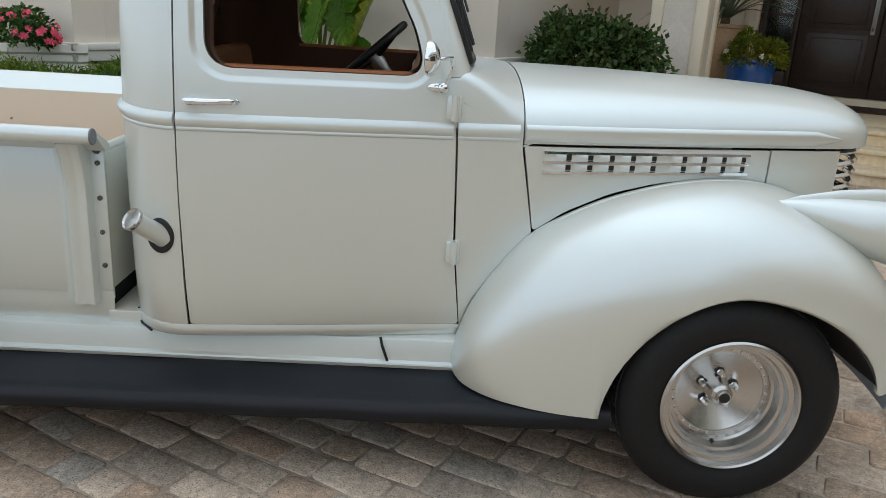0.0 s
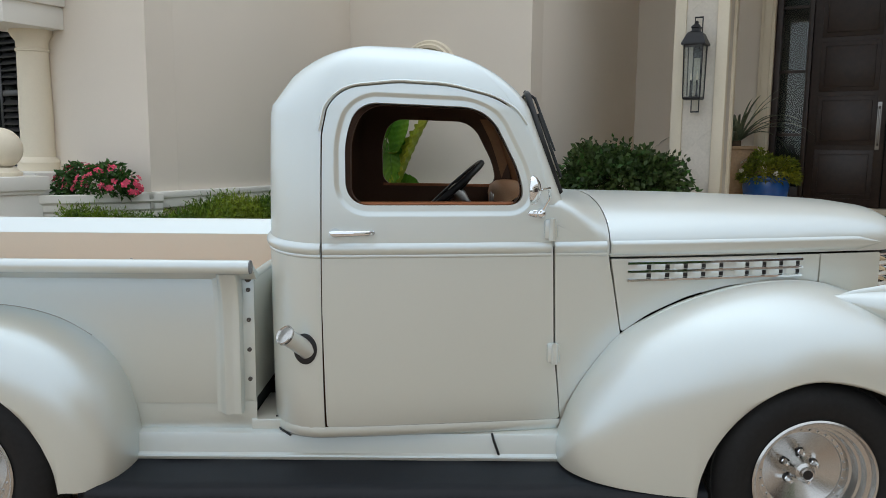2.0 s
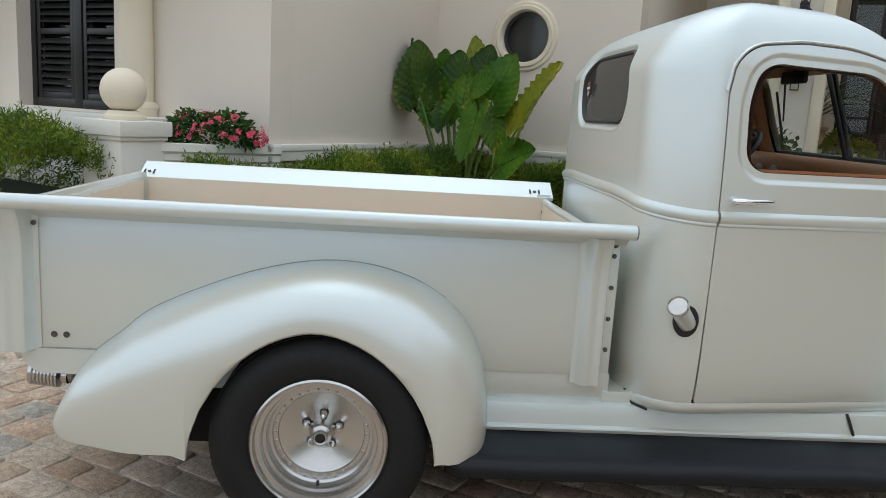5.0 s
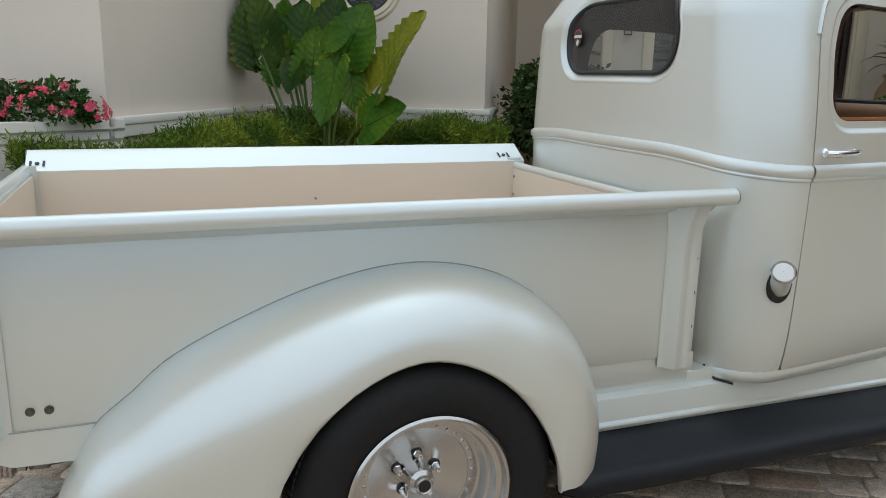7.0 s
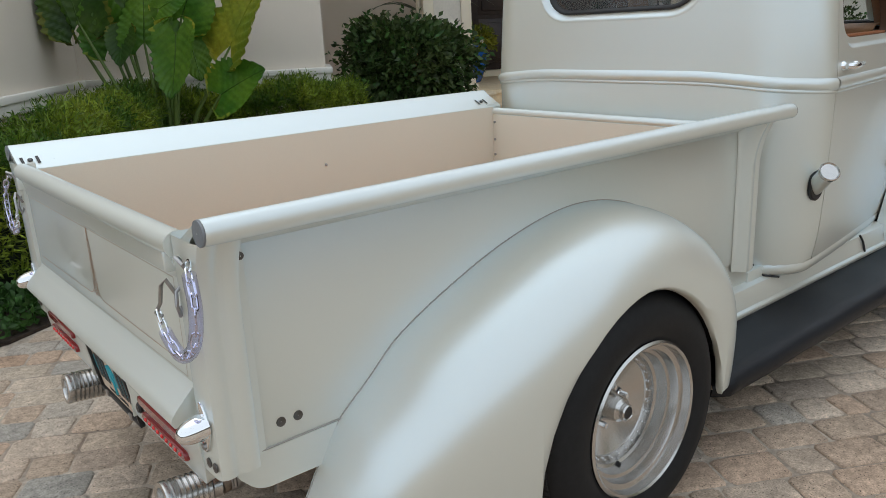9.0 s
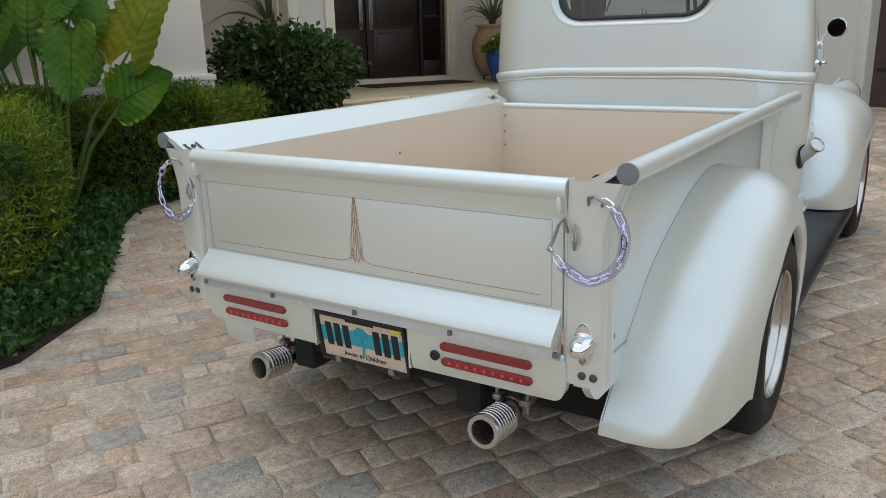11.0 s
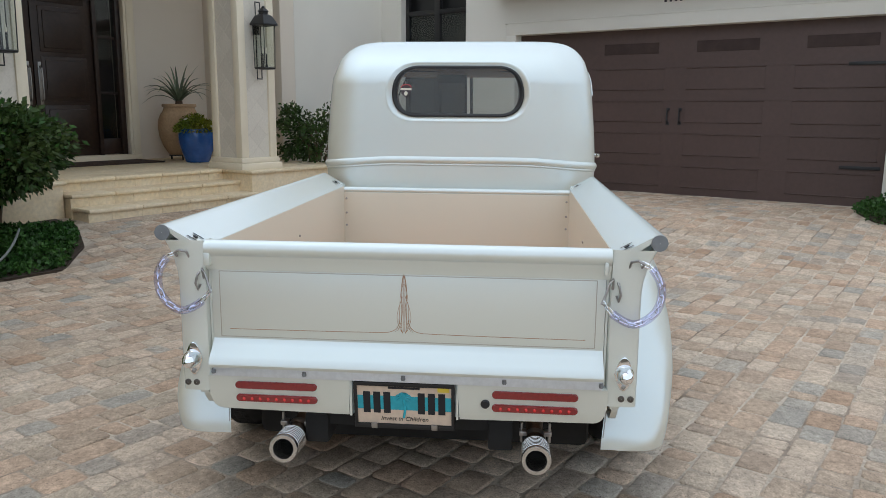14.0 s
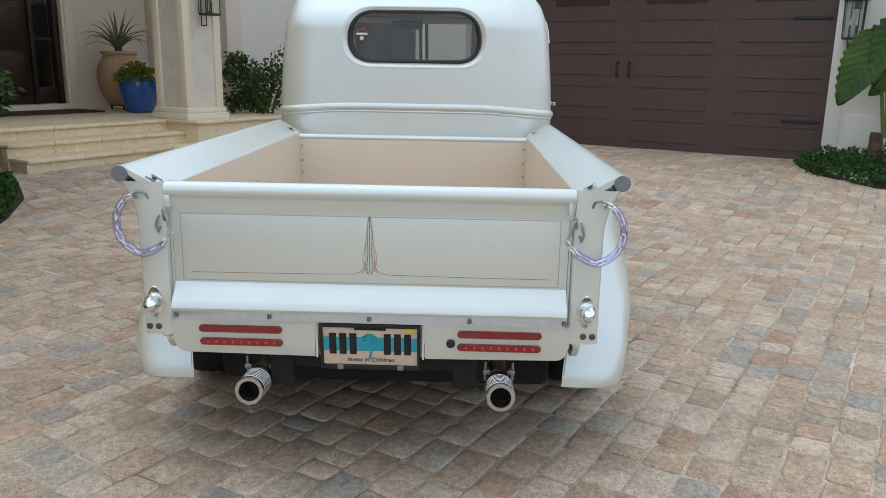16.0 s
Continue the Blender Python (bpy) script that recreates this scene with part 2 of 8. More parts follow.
def box(bm, lo, hi, bevel=0.0, segments=2, m=None):
    lo, hi = Vector(lo), Vector(hi)
    r = bmesh.ops.create_cube(bm, size=1.0, matrix=Matrix.Translation((lo + hi) / 2) @ Matrix.Diagonal((*(hi - lo), 1)))
    vs = r["verts"]
    if bevel:
        es = {e for v in vs for e in v.link_edges}
        out = bmesh.ops.bevel(bm, geom=list(es), offset=bevel, segments=segments, affect="EDGES", profile=0.5)
        vs = list({v for f in out["faces"] for v in f.verts} | {v for v in vs if v.is_valid})
    if m is not None:
        bmesh.ops.transform(bm, matrix=m, verts=vs)
    return vs


def lathe(bm, profile, axis="z", origin=(0, 0, 0), n=32, caps=False):
    """Profile rows of (radius, along) turned round an axis through origin."""
    o = Vector(origin)
    rows = []
    for r, a in profile:
        ring = []
        for k in range(n):
            c, s = r * math.cos(2 * math.pi * k / n), r * math.sin(2 * math.pi * k / n)
            ring.append(o + Vector({"z": (c, s, a), "y": (c, a, s), "x": (a, c, s)}[axis]))
        rows.append(ring)
    vs = grid(bm, rows, close_cols=True)
    if caps:
        bm.faces.new(vs[0])
        bm.faces.new(vs[-1])
    return vs


def frames_along(path):
    """A right and an up vector at each point of a path."""
    pts = [Vector(p) for p in path]
    out, up = [], None
    for i, p in enumerate(pts):
        d = (pts[min(i + 1, len(pts) - 1)] - pts[max(i - 1, 0)]).normalized()
        if up is None:
            up = Vector((0, 0, 1)) if abs(d.z) < 0.9 else Vector((1, 0, 0))
        r = d.cross(up).normalized()
        up = r.cross(d).normalized()
        out.append((p, r, up))
    return out


def tube(bm, path, radius, n=8, caps=True, closed=False):
    rows = []
    fr = frames_along(path)
    for i, (p, r, u) in enumerate(fr):
        rad = radius[i] if isinstance(radius, (list, tuple)) else radius
        rows.append([p + rad * (math.cos(2 * math.pi * k / n) * r + math.sin(2 * math.pi * k / n) * u) for k in range(n)])
    vs = grid(bm, rows, close_cols=True, close_rows=closed)
    if caps and not closed:
        bm.faces.new(vs[0])
        bm.faces.new(vs[-1])
    return vs


def prism(bm, outline, axis, a, b, bevel=0.0):
    """A flat outline of 2D points pushed along an axis from a to b."""
    def at(p, d):
        return {"x": (d, p[0], p[1]), "y": (p[0], d, p[1]), "z": (p[0], p[1], d)}[axis]
    lo, hi = [bm.verts.new(at(p, a)) for p in outline], [bm.verts.new(at(p, b)) for p in outline]
    fs = [bm.faces.new(lo), bm.faces.new(hi)]
    n = len(outline)
    for k in range(n):
        fs.append(bm.faces.new((lo[k], lo[(k + 1) % n], hi[(k + 1) % n], hi[k])))
    bmesh.ops.recalc_face_normals(bm, faces=fs)
    if bevel:
        es = [e for e in fs[0].edges] + [e for e in fs[1].edges]
        bmesh.ops.bevel(bm, geom=es, offset=bevel, segments=2, affect="EDGES", profile=0.5)
    return fs


def mirror_y(bm):
    bmesh.ops.scale(bm, vec=(1, -1, 1), verts=bm.verts)
    layer = bm.verts.layers.float_vector.get("true_normal")
    if layer:
        for v in bm.verts:
            v[layer] = v[layer] * Vector((1, -1, 1))
    bmesh.ops.reverse_faces(bm, faces=bm.faces)


def rounded(points, step=0.03):
    """An outline from corners (x, y, radius), with arcs and evenly spaced points."""
    out, n = [], len(points)
    for k in range(n):
        p0, (x, y, r), p2 = points[k - 1], points[k], points[(k + 1) % n]
        p = Vector((x, y))
        a, b = (Vector(p0[:2]) - p), (Vector(p2[:2]) - p)
        half = a.angle(b) / 2
        if r <= 0 or half > 1.55:
            out.append(p)
            continue
        d = min(r / math.tan(half), 0.49 * a.length, 0.49 * b.length)
        s, e = p + a.normalized() * d, p + b.normalized() * d
        m = max(3, int(r * (math.pi - 2 * half) / step) + 3)
        for i in range(m + 1):
            t = i / m
            out.append((1 - t) ** 2 * s + 2 * t * (1 - t) * (p * 0.82 + (s + e) * 0.09) + t * t * e)
    dense = []
    for k, p in enumerate(out):
        q = out[(k + 1) % len(out)]
        m = max(1, round((q - p).length / step))
        dense += [p.lerp(q, i / m) for i in range(m)]
    return dense


def inside(p, poly):
    x, y, hit = p[0], p[1], False
    for k in range(len(poly)):
        (x1, y1), (x2, y2) = poly[k - 1], poly[k]
        if (y1 > y) != (y2 > y) and x < (x2 - x1) * (y - y1) / (y2 - y1) + x1:
            hit = not hit
    return hit


def offset_ring(poly, d):
    """The outline pushed out by d to its right-hand side."""
    n, out = len(poly), []
    for k in range(n):
        t = (Vector(poly[(k + 1) % n]) - Vector(poly[k - 1])).normalized()
        out.append(Vector(poly[k]) + d * Vector((t.y, -t.x)))
    return out


def panel(bm, outer, holes, step, place, thick=0.012, extra=()):
    """A sheet over a flat outline with holes, laid on a curved surface by place(a, b), with edges turned in by thick."""
    from mathutils.geometry import delaunay_2d_cdt
    layer = bm.verts.layers.float_vector.get("true_normal") or bm.verts.layers.float_vector.new("true_normal")
    pts, edges = [], []
    for loop in (outer, *holes):
        s = len(pts)
        pts += [Vector(p) for p in loop]
        edges += [(s + k, s + (k + 1) % len(loop)) for k in range(len(loop))]
    border = np.array([tuple(p) for p in pts])

    def free(p, gap):
        if not inside(p, outer) or any(inside(p, h) for h in holes):
            return False
        return ((border - np.array(p)) ** 2).sum(1).min() > gap * gap
    more = [p for p in extra if free(p, 0.006)]
    near = np.array([tuple(p) for p in more]) if more else None
    lo, hi = border.min(0), border.max(0)
    for i in range(int((hi[0] - lo[0]) / step) + 2):
        for j in range(int((hi[1] - lo[1]) / step) + 2):
            p = (lo[0] + (i + 0.5 * (j % 2)) * step, lo[1] + j * step * 0.9)
            if free(p, step * 0.55) and (near is None or ((near - np.array(p)) ** 2).sum(1).min() > (step * 0.5) ** 2):
                more.append(Vector(p))
    pts += [Vector(p) for p in more]
    vs2, es2, fs2, *_ = delaunay_2d_cdt(pts, edges, [], 0, 1e-6)
    keep = []
    for f in fs2:
        c = sum((vs2[i] for i in f), Vector((0, 0))) / len(f)
        if inside(c, outer) and not any(inside(c, h) for h in holes):
            keep.append(f)
    made = {}

    def vert(i):
        if i not in made:
            made[i] = bm.verts.new(place(*vs2[i]))
        return made[i]
    faces = [bm.faces.new([vert(i) for i in f]) for f in keep]
    bmesh.ops.recalc_face_normals(bm, faces=faces)
    if thick:
        bm.normal_update()
        rim = [e for f in faces for e in f.edges if e.is_boundary]
        e = 1e-3
        inner = {}
        for i, v in made.items():
            a, b = vs2[i]
            p = Vector(place(a, b))
            nrm = (Vector(place(a + e, b)) - p).cross(Vector(place(a, b + e)) - p)
            if nrm.length > 0:
                nrm.normalize()
            inner[v] = nrm
        out_sign = 1.0 if sum(inner[v].dot(v.normal) for v in list(inner)[:50]) > 0 else -1.0
        for v, nrm in inner.items():
            v[layer] = nrm * out_sign
        low = {}
        for ed in rim:
            for v in ed.verts:
                if v not in low:
                    low[v] = bm.verts.new(v.co - out_sign * thick * inner[v])
        extra_faces = [bm.faces.new((ed.verts[0], ed.verts[1], low[ed.verts[1]], low[ed.verts[0]])) for ed in set(rim)]
        bmesh.ops.recalc_face_normals(bm, faces=faces + extra_faces)
    return faces

# ---- the plan: the house stands 30 degrees askew to the truck; u runs along its front, v into it ----
HOUSE = pose(0, 0, 0, 0, 0, -30)
CU, SU = math.cos(radians(-30)), math.sin(radians(-30))


def to_xy(u, v):
    return u * CU - v * SU, u * SU + v * CU


def ground_z(x, y):
    """The drive is level under the truck and rises a little towards the house."""
    s = min(1.0, max(0.0, (x + 0.35 * max(y, 0.0) - 3.3) / 3.2))
    return 0.22 * s * s * (3 - 2 * s)


def ground_uv(u, v):
    return ground_z(*to_xy(u, v))


BED_EDGE = [(-9.0, -1.6), (-4.5, 0.2), (-2.6, 0.75), (-1.88, 1.15), (-1.5, 1.75), (-1.32, 2.8), (-1.18, 3.8), (-0.95, 4.5), (-0.5, 4.72), (0.2, 4.62), (0.77, 4.52), (1.3, 5.1), (1.65, 5.85), (1.7, 6.4), (-0.16, 6.4), (-0.16, 5.42), (-2.48, 5.42), (-2.48, 2.49), (-9.0, 2.49)]


def slab(name, lo, hi, mat, label, category="wall", bevel=0.006, kind="structure"):
    bm = fresh()
    box(bm, lo, hi, bevel)
    return solo(name, bm, mat, label, category, kind, m=HOUSE)


def wall_with_openings(name, along, face, back, a0, a1, z0, z1, openings, mat, label):
    """A wall along u or v, its outer face at one coordinate, with rounded-outline openings cut through it."""
    bm = fresh()

    def place(depth):
        if along == "u":
            return lambda a, z: (a, depth, z)
        return lambda a, z: (depth, a, z)
    outer = [Vector(p) for p in ((a0, z0), (a1, z0), (a1, z1), (a0, z1))]
    panel(bm, outer, openings, 0.6, place(face), thick=0)
    panel(bm, outer, openings, 0.6, place(back), thick=0)
    for loop in (outer, *openings):
        n = len(loop)
        for k in range(n):
            p, q = loop[k], loop[(k + 1) % n]
            bm.faces.new([bm.verts.new(place(d)(*w)) for w, d in ((p, face), (q, face), (q, back), (p, back))])
    bmesh.ops.remove_doubles(bm, verts=bm.verts, dist=1e-4)
    bmesh.ops.recalc_face_normals(bm, faces=bm.faces)
    return solo(name, bm, mat, label, "wall", "structure", m=HOUSE)


def rect(a0, z0, a1, z1):
    return [Vector(p) for p in ((a0, z0), (a1, z0), (a1, z1), (a0, z1))]


# walls of the wing beside the planting
arch = [Vector((-5.72, 1.22)), Vector((-4.32, 1.22))] + [Vector((-5.02 + 0.7 * math.cos(math.pi * k / 20), 2.75 + 0.45 * math.sin(math.pi * k / 20))) for k in range(21)]
wall_with_openings("wall_wing_front", "u", 2.49, 2.79, -9.0, -2.48, -0.2, 5.2, [arch], STUCCO, "pale greige stucco front wall of the house wing")
slab("wall_wing_side", (-2.78, 2.79, -0.2), (-2.48, 5.42, 5.2), STUCCO, "pale greige stucco side wall beside the planting")
ROUND = [Vector((-1.40 + 0.27 * math.cos(2 * math.pi * k / 32), 2.26 + 0.27 * math.sin(2 * math.pi * k / 32))) for k in range(32)]
wall_with_openings("wall_recess", "u", 5.42, 5.72, -2.78, -0.16, -0.2, 5.2, [ROUND], STUCCO, "pale greige stucco wall with a round window")
slab("wall_porch_left", (-0.46, 5.72, -0.2), (-0.16, 9.3, 5.2), STUCCO, "shaded stucco side wall of the entrance porch")
wall_with_openings("wall_porch_back", "u", 9.3, 9.6, -0.46, 6.3, -0.2, 5.2, [rect(1.70, 0.62, 4.46, 4.06)], STUCCO, "pale stucco back wall of the entrance porch")
slab("wall_porch_right", (6.0, 7.4, -0.2), (6.3, 9.3, 5.2), STUCCO, "pale stucco side wall of the entrance porch")
slab("wall_link", (6.3, 7.4, -0.2), (8.5, 7.7, 5.2), WHITE_STUCCO, "plain off-white stucco wall between porch and garage")
GDOOR = rect(-0.86, 0.1, 4.56, 2.64)
GWIN = rect(5.55, 1.3, 6.95, 3.6)
wall_with_openings("wall_garage", "v", 8.5, 8.85, -5.5, 7.7, -0.2, 5.2, [GDOOR, GWIN], WHITE_STUCCO, "off-white stucco garage wall")
# added black sheet in place of the unlit garage interior
slab("garage_backing", (9.6, -1.5, 0.0), (9.7, 5.2, 3.0), SHUTTER, "black sheet added behind the closed garage door")

# plinth mouldings of the wing
for nm, lo, hi in (("trim_wing_side", (-2.48, 2.44, 0.90), (-2.43, 5.37, 1.03)), ("trim_recess", (-2.48, 5.37, 0.90), (-0.11, 5.42, 1.03)), ("trim_wing_corner", (-0.16, 5.42, 0.90), (-0.11, 6.2, 1.03)),
                   ("trim_wing_front", (-2.9, 2.44, 0.90), (-2.43, 2.49, 1.03))):
    bm = fresh()
    box(bm, lo, hi, 0.008)
    e = 0.018
    box(bm, (lo[0] - (e if hi[0] - lo[0] > 0.06 and lo[0] > -2.4 else 0), lo[1] - e, 0.985), (hi[0] + e, hi[1], 1.045), 0.012)
    solo(nm, bm, WHITE_STUCCO, "white moulded plinth band along the wall", "moulding", "structure", m=HOUSE)

# round window
def round_window():
    t = thing("round_window", "round dark window in a moulded cream surround", "window", HOUSE @ Matrix.Translation((-1.40, 5.42, 2.26)), kind="structure")
    bm = fresh()
    lathe(bm, [(0.27, 0.10), (0.27, -0.02), (0.285, -0.045), (0.32, -0.05), (0.335, -0.03), (0.36, -0.03), (0.375, -0.012), (0.38, 0.02)], "y", n=48)
    part("surround", bm, CREAM, t)
    bm = fresh()
    lathe(bm, [(0.27, 0.08), (0.27, 0.05), (0.235, 0.05), (0.235, 0.08)], "y", n=48)
    part("frame", bm, SHUTTER, t)
    bm = fresh()
    lathe(bm, [(0.24, 0.075), (0.001, 0.075)], "y", n=48)
    part("pane", bm, CLEAR, t)
    # black disc added behind the pane in place of the room's darkness
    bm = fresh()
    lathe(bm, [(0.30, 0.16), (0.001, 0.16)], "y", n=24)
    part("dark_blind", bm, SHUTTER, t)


round_window()


def shuttered_window(name, label, m, w, h, slats=True):
    """A dark framed double window with louvred shutters behind the panes; local x along the wall, y into it."""
    t = thing(name, label, "window", m, kind="structure")
    bm = fresh()
    for x0, x1 in ((-w / 2, -w / 2 + 0.07), (w / 2 - 0.07, w / 2), (-0.06, 0.06)):
        box(bm, (x0, 0.08, 0), (x1, 0.16, h), 0.006)
    box(bm, (-w / 2, 0.082, 0), (w / 2, 0.158, 0.09), 0.006)
    box(bm, (-w / 2, 0.082, h * 0.78), (w / 2, 0.158, h * 0.78 + 0.08), 0.006)
    box(bm, (-w / 2, 0.082, h - 0.07), (w / 2, 0.158, h), 0.006)
    part("frame", bm, SHUTTER, t)
    for s in (-1, 1):
        x0, x1 = sorted((s * 0.06, s * (w / 2 - 0.07)))
        bm = fresh()
        depth = 0.206 if slats else 0.118
        box(bm, (x0, depth, 0.09), (x1, depth + 0.004, h * 0.78))
        part("pane", bm, CLEAR, t)
        if not slats:
            continue
        bm = fresh()
        for a, b in ((x0 + 0.01, x0 + 0.06), (x1 - 0.06, x1 - 0.01)):
            box(bm, (a, 0.092, 0.09), (b, 0.122, h * 0.78), 0.004)
        for z in (0.09, h * 0.36, h * 0.72):
            box(bm, (x0 + 0.06, 0.094, z), (x1 - 0.06, 0.120, z + 0.06), 0.004)
        sh = part("shutter", bm, SHUTTER, t)
        z = 0.18
        while z < h * 0.71:
            if not h * 0.36 - 0.04 < z < h * 0.36 + 0.08:
                bm = fresh()
                box(bm, (x0 + 0.06, -0.004, -0.032), (x1 - 0.06, 0.004, 0.032), 0.002, 1, Matrix.Translation((0, 0.107, z)) @ Matrix.Rotation(radians(-38), 4, "X"))
                part("slat", bm, SHUTTER, sh)
            z += 0.068
    # black sheet added behind the panes, standing in for an unlit room
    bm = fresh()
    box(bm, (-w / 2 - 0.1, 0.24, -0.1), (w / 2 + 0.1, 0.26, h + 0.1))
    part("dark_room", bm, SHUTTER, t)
    bm = fresh()
    box(bm, (-w / 2 - 0.05, -0.06, -0.09), (w / 2 + 0.05, 0.09, -0.004), 0.01)
    part("window_sill", bm, WHITE_STUCCO, t)
    return t


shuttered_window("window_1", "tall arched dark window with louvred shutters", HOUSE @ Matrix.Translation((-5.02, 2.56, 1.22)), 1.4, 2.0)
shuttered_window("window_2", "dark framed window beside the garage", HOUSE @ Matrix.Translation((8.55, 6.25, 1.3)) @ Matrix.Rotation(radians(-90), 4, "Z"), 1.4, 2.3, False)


def column(m, group):
    """A round cast-stone column with base, capital and a block of entablature over it."""
    t = thing("column", "cream cast-stone round column with a moulded capital", "column", m, group, "structure")
    bm = fresh()
    lathe(bm, [(0.185, 0.0), (0.185, 0.05), (0.198, 0.08), (0.185, 0.11), (0.158, 0.13)], n=32, caps=True)
    part("base", bm, CREAM, t)
    bm = fresh()
    lathe(bm, [(0.148, 0.13), (0.148, 0.5), (0.136, 1.18)], n=32)
    part("shaft", bm, CREAM, t)
    bm = fresh()
    lathe(bm, [(0.136, 1.10), (0.149, 1.11), (0.149, 1.13), (0.138, 1.14), (0.142, 1.20), (0.172, 1.24), (0.19, 1.27), (0.19, 1.30)], n=32, caps=True)
    part("capital", bm, CREAM, t)
    bm = fresh()
    box(bm, (-0.29, -0.46, 1.30), (0.33, 0.108, 1.50), 0.006)
    box(bm, (-0.33, -0.50, 1.50), (0.37, 0.108, 1.60), 0.01)
    box(bm, (-0.38, -0.55, 1.60), (0.42, 0.108, 2.30), 0.01)
    part("entablature", bm, WHITE_STUCCO, t)
    return t


column(HOUSE @ Matrix.Translation((-3.91, 2.38, 1.20)), "columns by the arched window")
column(HOUSE @ Matrix.Translation((-6.25, 2.38, 1.20)), "columns by the arched window")

# low planter wall with its pedestal, in front of the wing
slab("planter_ledge", (-9.0, 2.02, -0.1), (-3.40, 2.488, 1.20), WHITE_STUCCO, "white stucco ledge below the columns", "ledge")


def kerb():
    bm = fresh()
    path = []
    for k in range(15):
        t = k / 14
        path.append(Vector((-3.05 + 0.635 * t, 1.62 + 0.93 * t ** 1.35)))
    rows = []
    for k, p in enumerate(path):
        d = (path[min(k + 1, 14)] - path[max(k - 1, 0)]).normalized()
        s = Vector((d.y, -d.x))
        prof = [(0.0, -0.1), (0.0, 0.88), (0.02, 0.90), (0.02, 0.95), (0.045, 0.97), (0.045, 1.03), (-0.10, 1.03), (-0.10, 0.7)]
        rows.append([(p.x + s.x * o, p.y + s.y * o, z) for o, z in prof])
    grid(bm, rows)
    solo("planter_kerb", bm, WHITE_STUCCO, "low curved white stucco kerb of the flower planter", "kerb", "structure", m=HOUSE)
    bm = fresh()
    prism(bm, [(-3.1, 1.74), (-2.80, 2.00), (-2.58, 2.46), (-3.4, 2.46)], "z", 0.2, 0.97)
    solo("planter_soil", bm, SOIL, "dark soil in the flower planter", "soil", "structure", m=HOUSE)


kerb()


def ball_finial():
    t = thing("ball_finial", "cream stone ball on a square white pedestal", "finial", HOUSE @ Matrix.Translation((-3.09, 1.53, 0.0)))
    bm = fresh()
    box(bm, (-0.205, -0.205, 0.0), (0.205, 0.205, 1.06), 0.008)
    part("pedestal", bm, WHITE_STUCCO, t)
    bm = fresh()
    box(bm, (-0.25, -0.25, 1.08), (0.25, 0.25, 1.195), 0.01)
    box(bm, (-0.225, -0.225, 1.05), (0.225, 0.225, 1.08), 0.006)
    part("cap", bm, WHITE_STUCCO, t)
    bm = fresh()
    lathe(bm, [(0.15, 1.195), (0.155, 1.205), (0.155, 1.225), (0.125, 1.242), (0.11, 1.265)], n=32)
    part("neck", bm, CREAM, t)
    bm = fresh()
    bmesh.ops.create_uvsphere(bm, u_segments=40, v_segments=24, radius=0.168, matrix=Matrix.Translation((0, 0, 1.415)))
    part("ball", bm, CREAM, t, sharp=180)


ball_finial()

# porch, steps and plinths
slab("porch_floor", (-0.16, 6.62, 0.0), (6.0, 9.3, 0.62), STONE, "travertine porch floor", "floor", 0.012)
slab("plinth_left", (-0.16, 6.40, -0.1), (1.78, 6.618, 0.616), STONE, "travertine plinth under the entrance pillar", "plinth", 0.012)
slab("plinth_right", (4.12, 6.0, -0.1), (6.0, 6.618, 0.616), STONE, "travertine plinth under the entrance pillar", "plinth", 0.012)
for nm, lo, hi in (("plinth_cap_left", (-0.16, 6.36, 0.58), (1.81, 6.617, 0.622)), ("plinth_cap_right", (4.08, 5.96, 0.58), (6.0, 6.617, 0.622))):
    slab(nm, lo, hi, STONE, "rounded travertine cap of the plinth", "cap", 0.018)
def stone_step(name, v0, v1, z, cuts):
    """A travertine step: a core, riser blocks, and bullnosed tread slabs with fine joints."""
    t = thing(name, "bullnosed travertine step up to the porch", "step", HOUSE, kind="structure")
    bm = fresh()
    box(bm, (1.79, v0 + 0.03, -0.1), (4.11, v1, z - 0.05))
    part("core", bm, STONE, t)
    ends = [1.77, *cuts, 4.13]
    for k, (a, b) in enumerate(zip(ends[:-1], ends[1:])):
        bm = fresh()
        box(bm, (a + 0.0015, v0 - 0.02, z - 0.045), (b - 0.0015, v1, z + 0.0012 * (k % 2)), 0.016)
        part("tread_slab", bm, STONE, t)
        for c, d in ((a, (a + b) / 2 - 0.05), ((a + b) / 2 - 0.05, b)):
            bm = fresh()
            box(bm, (c + 0.0012, v0 + 0.014, -0.1), (d - 0.0012, v0 + 0.032, z - 0.046), 0.002, 1)
            part("riser_block", bm, STONE, t)


stone_step("step_1", 5.90, 6.26, 0.345, (2.42, 3.05, 3.62))
stone_step("step_2", 6.24, 6.60, 0.485, (2.30, 2.88, 3.50))
stone_step("step_3", 6.58, 6.95, 0.624, (2.52, 3.16, 3.74))
slab("porch_ceiling", (-0.46, 6.0, 5.0), (6.3, 9.6, 5.2), STUCCO, "plain porch ceiling", "ceiling")
slab("porch_beam", (1.0, 6.25, 3.6), (5.0, 6.75, 3.95), STUCCO, "stucco beam over the entrance pillars", "beam")


